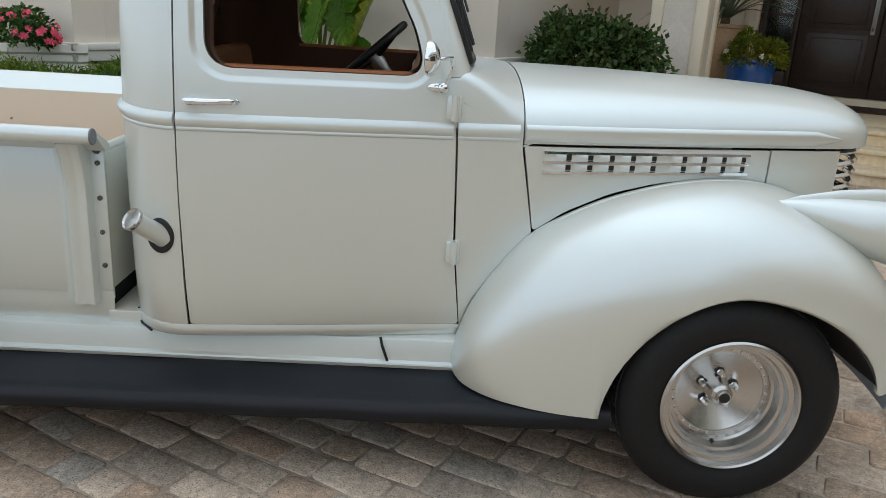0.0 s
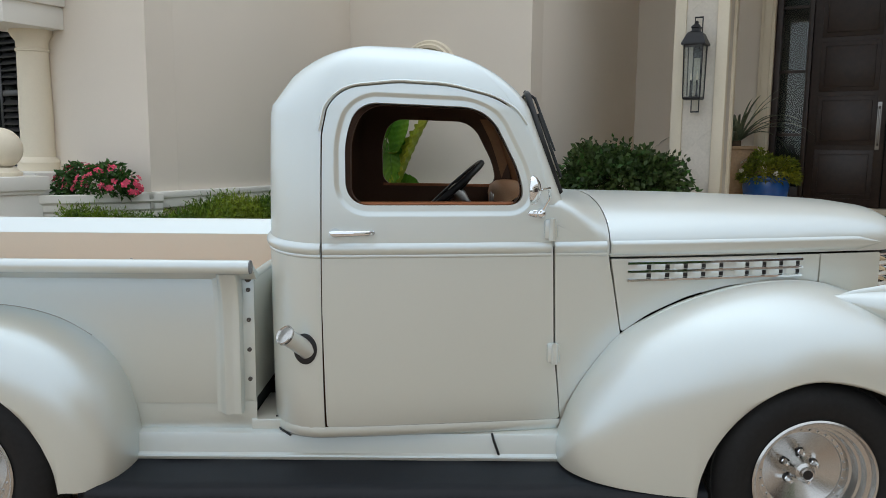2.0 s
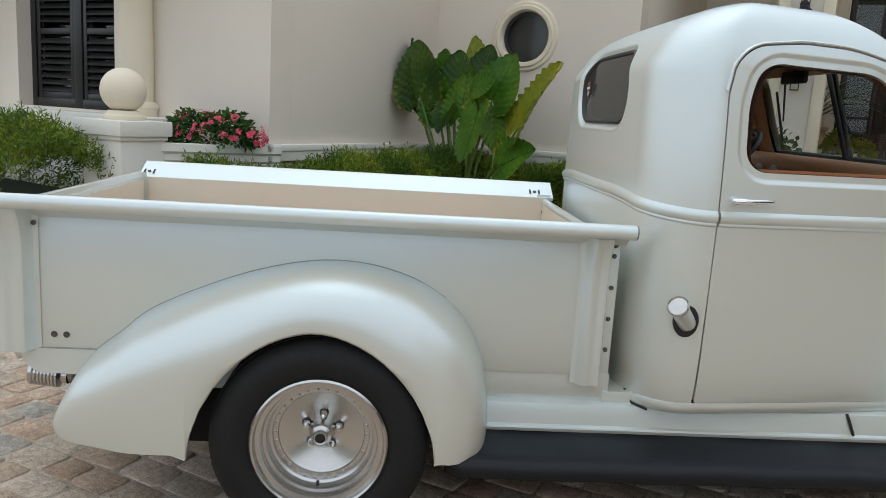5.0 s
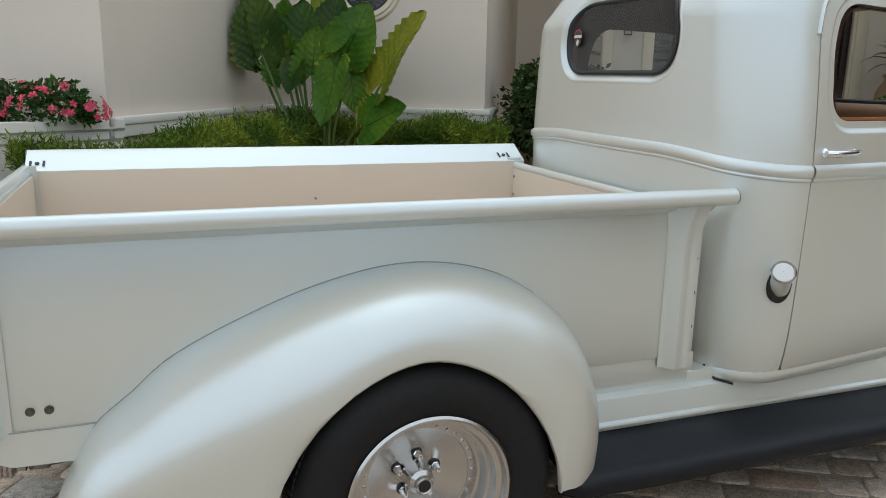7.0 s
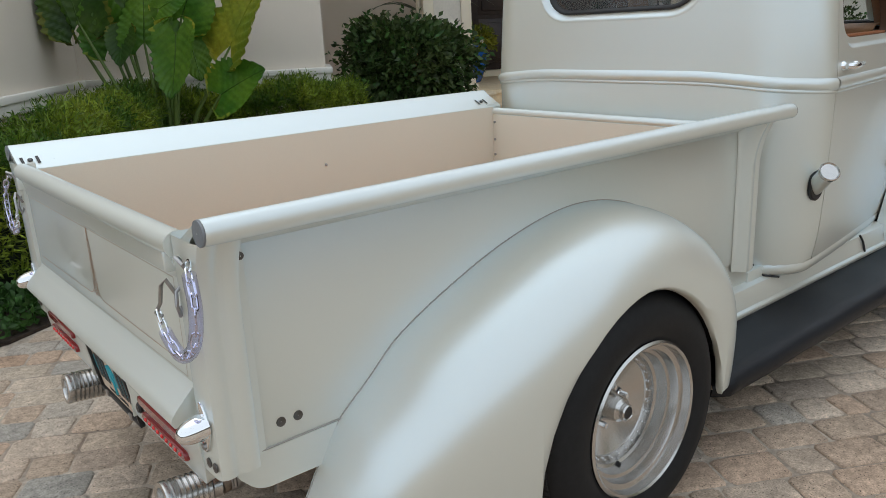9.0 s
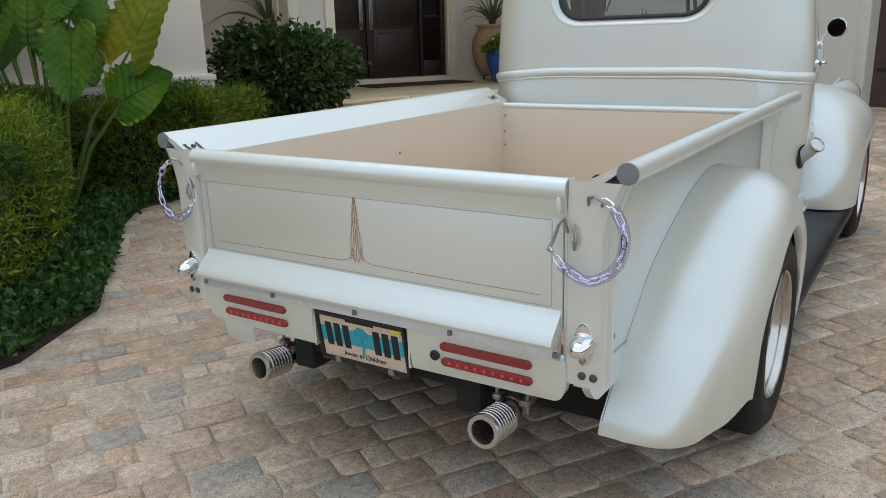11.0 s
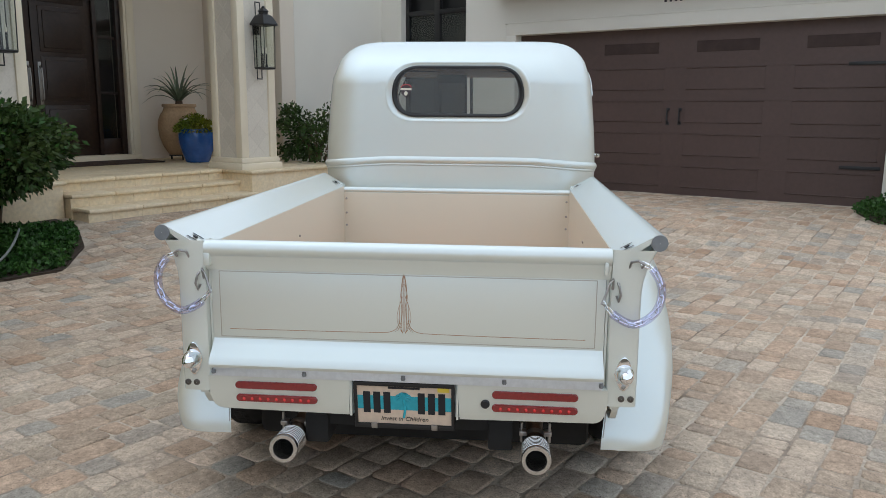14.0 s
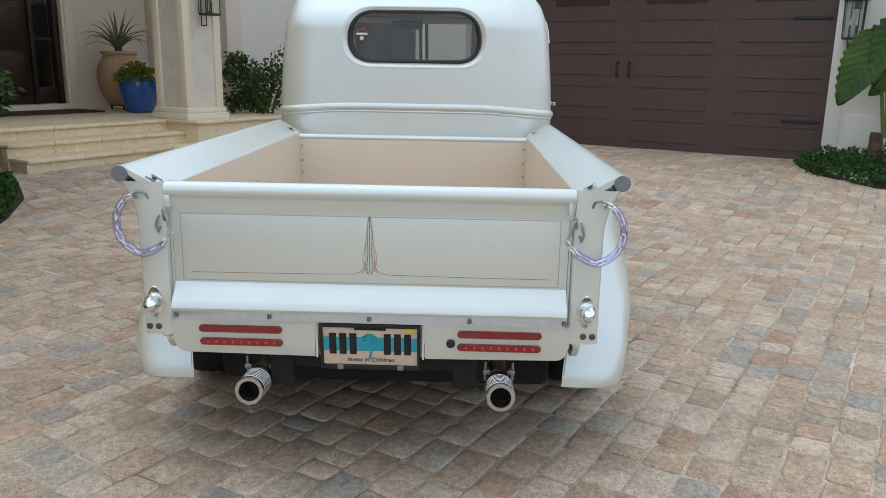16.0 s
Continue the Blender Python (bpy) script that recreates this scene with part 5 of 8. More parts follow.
rails = both_sides("rail", rail, PAINT, sharp=50)
for r, s in zip(rails, (1, -1)):
    for x in (-1.056, 0.986):
        bm = fresh()
        lathe(bm, [(0.0245, x), (0.024, x - 0.004 if x < 0 else x + 0.004), (0.001, x - 0.005 if x < 0 else x + 0.005)], "x", (0, -0.752 * s, 1.043), 24)
        part("end_plug", bm, GREYCAP, r, "grey plug in the end of the rail")
    for x in (-1.015, 0.895):
        t = 0.045
        m = Matrix.Translation((x, -0.665 * s, 1.0235)) @ Matrix.Rotation(radians(-29 * s), 4, "X")
        for e in (-1, 1):
            bm = fresh()
            vs = [bm.verts.new(m @ Vector(p)) for p in ((e * 0.027, -0.019, 0.0012), (e * 0.027, 0.019, 0.0012), (e * 0.018, 0.019, 0.0012), (e * 0.018, -0.019, 0.0012))]
            bm.faces.new(vs)
            part("pocket_slot", bm, BLACK, r, "dark slot of a stake pocket")
        bm = fresh()
        lathe(bm, [(0.008, 0.001), (0.008, 0.004), (0.001, 0.005)], "z", n=12)
        bmesh.ops.transform(bm, matrix=m, verts=bm.verts)
        part("pocket_bolt", bm, BLACK, r)


def stake_post(x0, x1, front):
    """A pressed channel up the bed side that flares out under the rail."""
    def build(bm):
        rows = []
        for k in range(16):
            z = (0.495 if front else 0.50) + (1.018 - 0.50) * k / 15
            fl = 0.045 * max(0.0, (z - 0.86) / 0.16) ** 2
            d = 0.695 + fl
            w = x1 - x0
            rows.append([(x0 - 0.012 - fl * 0.3, -0.661, z), (x0, -0.664 - fl * 0.2, z), (x0 + 0.006, -0.668 - fl * 0.5, z), (x0 + 0.020, -d + 0.006, z), (x0 + 0.028, -d, z), (x0 + 0.028 + w * 0.2, -d + 0.002, z),
                         (x0 + 0.034 + w * 0.2, -d + 0.007, z), (x1 - 0.022, -d + 0.007, z), (x1 - 0.012, -d + 0.004, z), (x1 - 0.003, -d + 0.006, z), (x1, -d + 0.012, z), (x1 + 0.001, -0.634, z)])
        vs = grid(bm, rows)
        bm.faces.new(vs[0])
    return build


both_sides("stake_post", stake_post(0.845, 0.930, True), PAINT, sharp=40)


def post_plate(bm):
    box(bm, (0.905, -0.648, 0.50), (0.972, -0.634, 1.015), 0.003)


plates = both_sides("post_plate", post_plate, PAINT)
for pl, s in zip(plates, (1, -1)):
    for z, r in ((0.985, 0.012), (0.945, 0.008), (0.835, 0.008), (0.725, 0.008), (0.615, 0.008)):
        bm = fresh()
        lathe(bm, [(r, 0.0), (r, -0.005), (r * 0.55, -0.009), (0.001, -0.009)], "y", (0.952, -0.648, z), 12)
        if s < 0:
            mirror_y(bm)
        part("bolt", bm, BOLT, pl)


def rear_post(bm):
    rows = []
    for k in range(16):
        z = 0.540 + (1.022 - 0.540) * k / 15
        fl = 0.04 * max(0.0, (z - 0.88) / 0.14) ** 2
        d = 0.708 + fl
        rows.append([(-1.012, -0.6145, z), (-1.046, -0.6155, z), (-1.060, -0.620, z), (-1.064, -0.634, z), (-1.064, -d + 0.02, z), (-1.060, -d + 0.006, z), (-1.050, -d, z), (-1.034, -d, z), (-1.028, -d + 0.005, z), (-1.018, -d + 0.005, z), (-1.012, -d, z), (-0.986, -d, z), (-0.979, -d + 0.004, z), (-0.968, -0.672 - fl * 0.4, z), (-0.961, -0.664 - fl * 0.2, z), (-0.945, -0.6622, z)])
    vs = grid(bm, rows)
    bm.faces.new(vs[0])


rear_posts = both_sides("rear_post", rear_post, PAINT, sharp=40)
for po, s in zip(rear_posts, (1, -1)):
    bm = fresh()
    box(bm, (-1.047, -0.6142, 0.60), (-1.028, -0.6065, 0.99), 0.001, 1)
    if s < 0:
        mirror_y(bm)
    part("gate_flange", bm, PAINT, po)
for po, s in zip(rear_posts, (1, -1)):
    for y, z in ((-0.662, 0.566), (-0.690, 0.566)):
        bm = fresh()
        lathe(bm, [(0.010, -1.064), (0.010, -1.067), (0.001, -1.069)], "x", (0, y * s, z), 12)
        part("bolt", bm, BOLT, po)
    bm = fresh()
    lathe(bm, [(0.008, 0.0), (0.008, -0.006), (0.001, -0.008)], "y", (-0.955, -0.668, 0.965), 10)
    if s < 0:
        mirror_y(bm)
    part("bolt", bm, BOLT, po)
for sd, s in zip(sides, (1, -1)):
    for x in (-0.905, -0.865):
        bm = fresh()
        lathe(bm, [(0.011, -0.6605), (0.0105, -0.6625), (0.008, -0.6615), (0.001, -0.661)], "y", (x, 0, 0.592), 16)
        if s < 0:
            mirror_y(bm)
        part("plug", bm, BOLT, sd, "small round grey plug")

# header, floor and tailgate
bm = fresh()
box(bm, (XF - 0.03, -YI, 0.53), (XF, YI, 0.975), 0.003)
header = part("bed_header", bm, PAINT, truck)
bm = fresh()
box(bm, (XF - 0.034, -YI + 0.004, 0.56), (XF - 0.03, YI - 0.004, 0.965))
part("header_lining", bm, LINER, header, "painted inside of the bed, toned beige for warm bounce light")
bm = fresh()
tube(bm, [(XF - 0.018, y, 0.978) for y in (-YI - 0.002, 0, YI + 0.002)], 0.017, 16)
part("header_roll", bm, PAINT, header)
for s in (-1, 1):
    for z in (0.93, 0.85, 0.78):
        bm = fresh()
        lathe(bm, [(0.006, XF - 0.034), (0.006, XF - 0.038), (0.001, XF - 0.040)], "x", (0, s * (YI - 0.018), z), 10)
        part("bolt", bm, STEEL, header)
for k in range(9):
    y0 = -YI + 0.006 + k * 0.1398
    bm = fresh()
    box(bm, (XB + 0.11, y0, 0.545), (XF - 0.036, y0 + 0.128, 0.575), 0.004)
    part("bed_plank", bm, WOOD_BED, truck, "varnished wooden bed plank")

YT = 0.605
bm = fresh()
box(bm, (-1.052, -YT, 0.665), (-1.028, YT, 1.0), 0.003)
tailgate = part("tailgate", bm, PAINT, truck)
bm = fresh()
box(bm, (-1.028, -YT, 0.70), (-1.024, YT, 0.985))
part("gate_lining", bm, LINER, tailgate, "painted inside of the tailgate, toned beige for warm bounce light")
bm = fresh()
prof = [(-1.030, 0.992)] + [(-1.050 + 0.026 * math.cos(radians(a)), 0.998 + 0.026 * math.sin(radians(a))) for a in range(60, 241, 15)] + [(-1.060, 0.962), (-1.055, 0.945), (-1.053, 0.930)]
grid(bm, [[(x, y, z) for x, z in prof] for y in (-YT - 0.012, -YT - 0.008, YT + 0.008, YT + 0.012)])
for s in (-1, 1):
    bm.faces.new([bm.verts.new((x, s * (YT + 0.012), z)) for x, z in prof])
part("top_roll", bm, PAINT, tailgate)
bm = fresh()
prof = [(-1.052, 0.711), (-1.056, 0.703), (-1.066, 0.693), (-1.095, 0.664), (-1.105, 0.651), (-1.107, 0.640), (-1.102, 0.630), (-1.085, 0.625), (-1.05, 0.624)]
grid(bm, [[(x, y, z) for x, z in prof] for y in (-YT + 0.002, -YT + 0.004, YT - 0.004, YT - 0.002)])
for s in (-1, 1):
    bm.faces.new([bm.verts.new((x, s * (YT - 0.002), z)) for x, z in prof])
part("step_roll", bm, PAINT, tailgate)
for s in (-1, 1):
    bm = fresh()
    box(bm, (-1.075, s * YT + (-0.006 if s > 0 else -0.014) + (0.012 if s < 0 else 0.0), 0.945), (-1.045, s * YT + (0.014 if s > 0 else 0.0092), 0.985), 0.004)
    part("gate_latch", bm, PAINT, tailgate)


def ribbon(bm, pts, width):
    """A flat painted line on the tailgate, from points (y, z)."""
    ps = [Vector(p) for p in pts]
    rows = []
    for i, p in enumerate(ps):
        d = (ps[min(i + 1, len(ps) - 1)] - ps[max(i - 1, 0)]).normalized()
        q = Vector((-d.y, d.x)) * width / 2
        rows.append([(-1.0527, p.x - q.x, p.y - q.y), (-1.0527, p.x + q.x, p.y + q.y)])
    grid(bm, rows)


def pinstripes():
    lines = []
    for s in (-1, 1):
        lines.append(([(s * 0.578, 0.7175), (s * 0.578, 0.82), (s * 0.578, 0.926)], 0.0026, STRIPE_GREY))
        lines.append(([(s * 0.55, 0.742), (s * 0.30, 0.743), (s * 0.10, 0.745), (s * 0.045, 0.748), (s * 0.022, 0.762), (s * 0.012, 0.785)], 0.0016, STRIPE))
        for w, top in ((0.82, 0.862), (0.55, 0.900), (0.30, 0.925)):
            lines.append(([(s * 0.004, 0.745), (s * 0.015 * w + s * 0.003, 0.765), (s * 0.026 * w, 0.795), (s * 0.019 * w, top - 0.035), (s * 0.004 * w, top)], 0.0012, STRIPE))
        lines.append(([(s * 0.020, 0.752), (s * 0.008, 0.785), (s * 0.005, 0.83), (s * 0.009, 0.875), (s * 0.003, 0.925)], 0.0015, STRIPE))
        lines.append(([(s * 0.028, 0.748), (s * 0.019, 0.765), (s * 0.018, 0.79)], 0.0015, STRIPE_GREY))
    lines.append(([(-0.578, 0.926), (0, 0.926), (0.578, 0.926)], 0.0026, STRIPE_GREY))
    lines.append(([(-0.578, 0.7175), (0, 0.7175), (0.578, 0.7175)], 0.0022, STRIPE_GREY))
    lines.append(([(0, 0.75), (0, 0.93)], 0.0025, STRIPE))
    for pts, w, mat in lines:
        bm = fresh()
        dense = []
        ks = [np.array(p) for p in pts]
        for i in range(len(ks) - 1):
            p0, p1, p2, p3 = ks[max(i - 1, 0)], ks[i], ks[i + 1], ks[min(i + 2, len(ks) - 1)]
            for j in range(6):
                t = j / 6
                dense.append(tuple(0.5 * (2 * p1 + (p2 - p0) * t + (2 * p0 - 5 * p1 + 4 * p2 - p3) * t * t + (3 * p1 - p0 - 3 * p2 + p3) * t ** 3)))
        ribbon(bm, dense + [pts[-1]], w)
        part("pinstripe", bm, mat, tailgate, "thin hand-painted pinstripe")


pinstripes()

bm = fresh()
box(bm, (-1.076, -YT + 0.002, 0.594), (-1.05, YT - 0.002, 0.6235), 0.002)
hinge = part("hinge_strip", bm, HINGE, truck, "grey metal hinge strip under the tailgate")
for y in (-0.60, -0.31, 0.0, 0.31, 0.60):
    bm = fresh()
    lathe(bm, [(0.006, 0.603), (0.0075, 0.607), (0.006, 0.617)], "z", (-1.078, y, 0), 8, True)
    part("hinge_pin", bm, GREYCAP, hinge)


# rear roll pan with lamps and plate
PLATE_W = 0.162


def pan_point(y, z):
    t = (0.592 - z) / 0.115
    return Vector((-1.068 + 0.012 * t + 0.05 * max(0.0, t - 0.75) ** 2 * 4 * 0.25, y, z))


PAN = rounded([(-0.622, 0.592, 0.0), (-0.622, 0.53, 0.02), (-0.606, 0.480, 0.03), (-PLATE_W - 0.012, 0.474, 0.0), (-PLATE_W - 0.006, 0.592, 0.0)], 0.03)
for s in (-1, 1):
    bm = fresh()
    outline = PAN if s < 0 else [Vector((-p.x, p.y)) for p in reversed(PAN)]
    panel(bm, outline, [], 0.05, pan_point, 0.03)
    pan = part("roll_pan", bm, PAINT, truck)
    for z, on in ((0.564, False), (0.520, True)):
        c = s * 0.404
        bm = fresh()
        hw = 0.131
        out = []
        for k in range(24):
            a = 2 * math.pi * k / 24
            yy = (hw - 0.0125) * (1 if math.cos(a) > 0 else -1) + 0.0125 * math.cos(a)
            out.append((yy, 0.0125 * math.sin(a)))
        rows = []
        for inset, dep in ((1.0, 0.004), (1.0, -0.004), (0.94, -0.008), (0.80, -0.010)):
            rows.append([pan_point(c + (abs(a) - 0.0125 * (1 - inset)) * (1 if a > 0 else -1), z + b * inset) + Vector((dep, 0, 0)) for a, b in out])
        vs = grid(bm, rows, close_cols=True)
        bm.faces.new(vs[-1])
        lamp = part("tail_lamp", bm, REDLENS, pan, "long red tail lamp bar")
        if on:
            for k in range(9):
                bm = fresh()
                bmesh.ops.create_uvsphere(bm, u_segments=8, v_segments=6, radius=0.006, matrix=Matrix.Translation(pan_point(c - 0.104 + k * 0.026, z) + Vector((-0.008, 0, 0))))
                part("diode", bm, material("lit_red_diode", (0.75, 0.03, 0.03), rough=0.2, coat=0.5) if k == 0 and s < 0 else bpy.data.materials["lit_red_diode"], lamp)
    if s < 0:
        bm = fresh()
        lathe(bm, [(0.014, 0.004), (0.014, -0.006), (0.010, -0.010), (0.001, -0.010)], "x", tuple(pan_point(-0.253, 0.532)), 16)
        part("rubber_plug", bm, BLACK, pan, "round black plug")
bm = fresh()
box(bm, (-1.030, -PLATE_W - 0.02, 0.47), (-0.985, PLATE_W + 0.02, 0.60), 0.004)
box(bm, (-1.06, PLATE_W + 0.002, 0.474), (-0.99, PLATE_W + 0.008, 0.592))
box(bm, (-1.06, -PLATE_W - 0.008, 0.474), (-0.99, -PLATE_W - 0.002, 0.592))
part("plate_recess", bm, PAINT, truck)

PLATE_SAND = material("plate_sand", (0.66, 0.52, 0.40), rough=0.5, vary=0.08, grain=60)
PLATE_TEAL = material("plate_teal", (0.03, 0.36, 0.44), rough=0.5, vary=0.15, grain=50)
INK = material("plate_ink", (0.008, 0.010, 0.014), rough=0.5)
YELLOW = material("plate_sticker", (0.72, 0.55, 0.06), rough=0.5)
plate = thing("licence_plate", "teal and sand licence plate in a black frame", "licence plate", pose(-1.049, 0, 0.513, 0, -9, 0))
plate.parent = truck
del plate["label"], plate["category"]
plate["label"] = "teal and sand licence plate in a black frame"


def flat_bars(name, rects, depth, mat, parent, label=""):
    for y0, z0, y1, z1 in rects:
        bm = fresh()
        box(bm, (depth - 0.0012, min(y0, y1), min(z0, z1)), (depth, max(y0, y1), max(z0, z1)))
        part(name, bm, mat, parent, label)


bm = fresh()
box(bm, (-0.002, -0.150, -0.074), (0.001, 0.150, 0.074), 0.0)
part("plate_sheet", bm, PLATE_SAND, plate)
bm = fresh()
for lo, hi in (((-0.010, -0.158, -0.083), (0.004, 0.158, -0.068)), ((-0.010, -0.158, 0.066), (0.004, 0.158, 0.080)), ((-0.010, -0.158, -0.07), (0.004, -0.148, 0.07)), ((-0.010, 0.148, -0.07), (0.004, 0.158, 0.07))):
    box(bm, lo, hi, 0.003)
part("plate_frame", bm, BLACK, plate, "black plate frame")
bm = fresh()
box(bm, (-0.0030, -0.147, -0.018), (-0.0021, 0.147, 0.030))
part("plate_band", bm, PLATE_TEAL, plate, "teal band")
# six characters as plain bars, and a palm between them
for yc in (0.118, 0.086, 0.054, -0.054, -0.086, -0.118):
    bm = fresh()
    box(bm, (-0.0042, yc - 0.011, -0.030), (-0.0031, yc + 0.011, 0.044), 0.0)
    part("character_bar", bm, INK, plate)
bm = fresh()
tube(bm, [(-0.0036, 0.002, -0.045), (-0.0036, -0.004, -0.01), (-0.0036, 0.002, 0.025)], 0.004, 6)
for k in range(9):
    a = radians(-30 + k * 30)
    tube(bm, [(-0.0036, 0.002, 0.025), (-0.0036, 0.002 + 0.016 * math.cos(a), 0.028 + 0.016 * math.sin(a)), (-0.0036, 0.002 + 0.028 * math.cos(a), 0.022 + 0.020 * math.sin(a))], [0.003, 0.004, 0.001], 5)
part("palm_emblem", bm, PLATE_TEAL, plate)
bm = fresh()
box(bm, (-0.0042, -0.142, 0.050), (-0.0031, -0.105, 0.066))
part("sticker", bm, YELLOW, plate, "yellow corner sticker")
flat_bars("worn_line", [(0.05, 0.056, -0.05, 0.063)], -0.003, INK, plate)


def lettering(body, size, m, mat, parent, name, label):
    cu = bpy.data.curves.new(name, "FONT")
    cu.body, cu.size, cu.align_x, cu.extrude, cu.shear = body, size, "CENTER", 0.0004, 0.2
    tmp = bpy.data.objects.new(name, cu)
    scene.collection.objects.link(tmp)
    me = bpy.data.meshes.new_from_object(tmp.evaluated_get(bpy.context.evaluated_depsgraph_get()))
    bpy.data.objects.remove(tmp)
    me.materials.clear()
    me.materials.append(mat)
    ob = new(name, me)
    ob.parent, ob.matrix_basis = parent, m
    ob["label"] = label
    return ob


bpy.context.view_layer.update()
lettering("Invest in Children", 0.021, Matrix(((0, 0, -1, -0.0034), (-1, 0, 0, 0.0), (0, 1, 0, -0.056), (0, 0, 0, 1))), INK, plate, "slogan", "small black script slogan")
for y in (0.095, -0.095):
    bm = fresh()
    box(bm, (-0.014, y - 0.010, -0.082), (-0.008, y + 0.010, -0.062), 0.003)
    part("frame_screw", bm, STEEL, plate)


# exhausts
def exhaust(y):
    bm = fresh()
    prof = [(0.030, 0.0), (0.030, -0.020), (0.041, -0.028)]
    a = -0.028
    for k in range(7):
        prof += [(0.046, a - 0.002), (0.046, a - 0.009), (0.042, a - 0.011)]
        a -= 0.0125
    prof += [(0.046, a - 0.004), (0.046, a - 0.014), (0.044, a - 0.018), (0.033, a - 0.018), (0.031, a - 0.012), (0.030, 0.0)]
    lathe(bm, prof, "x", (0, 0, 0), 32)
    bmesh.ops.transform(bm, matrix=Matrix.Translation((-0.965, y, 0.357)) @ Matrix.Rotation(radians(5), 4, "Y"), verts=bm.verts)
    tip = part("exhaust_tip", bm, TIP, truck, "ribbed polished exhaust tip")
    bm = fresh()
    lathe(bm, [(0.031, -0.03), (0.001, -0.03)], "x", (-0.965, y, 0.357), 20)
    part("dark_bore", bm, UNDER, tip)
    bm = fresh()
    tube(bm, [(-0.96, y, 0.357), (-0.80, y, 0.372), (-0.5, y * 0.95, 0.38), (0.3, y * 0.8, 0.30)], 0.029, 16)
    part("exhaust_pipe", bm, RUSTY, truck, "worn steel exhaust pipe")
    bm = fresh()
    lathe(bm, [(0.034, -0.945), (0.036, -0.94), (0.036, -0.915), (0.034, -0.91)], "x", (0, y, 0.363), 20)
    for s in (-1, 1):
        box(bm, (-0.955, y + s * 0.040 - 0.012, 0.385), (-0.925, y + s * 0.040 + 0.012, 0.40), 0.002)
        tube(bm, [(-0.94, y + s * 0.045, 0.36), (-0.94, y + s * 0.045, 0.425)], 0.005, 6)
    part("clamp", bm, STEEL, tip)


for y in (0.378, -0.413):
    exhaust(y)


# marker lights beside the tailgate: chrome bullet on a flat foot
def marker(bm):
    rows = []
    for k in range(9):
        t = k / 8 * math.pi / 2
        rows.append([(-1.066 - 0.056 * math.sin(t), -0.668 + 0.028 * math.cos(t) ** 0.7 * math.cos(2 * math.pi * j / 20), 0.650 + 0.027 * math.cos(t) ** 0.7 * math.sin(2 * math.pi * j / 20) - 0.006 * math.sin(t)) for j in range(20)])
    grid(bm, rows, close_cols=True)


for lamp, s in zip(both_sides("marker_lamp", marker, CHROME, label="chrome bullet lamp", sharp=60), (1, -1)):
    bm = fresh()
    prism(bm, [(-0.666 * s + 0.029 * math.cos(k * math.pi / 8) * (1 - 0.35 * abs(math.sin(k * math.pi / 8))) * s, 0.646 + 0.054 * math.sin(k * math.pi / 8)) for k in range(16)], "x", -1.071, -1.064, 0.002)
    foot = part("lamp_foot", bm, CHROME, lamp)
    bm = fresh()
    lathe(bm, [(0.007, -1.070), (0.007, -1.075), (0.001, -1.077)], "x", (0, -0.666 * s, 0.606), 8)
    part("screw", bm, STEEL, foot)


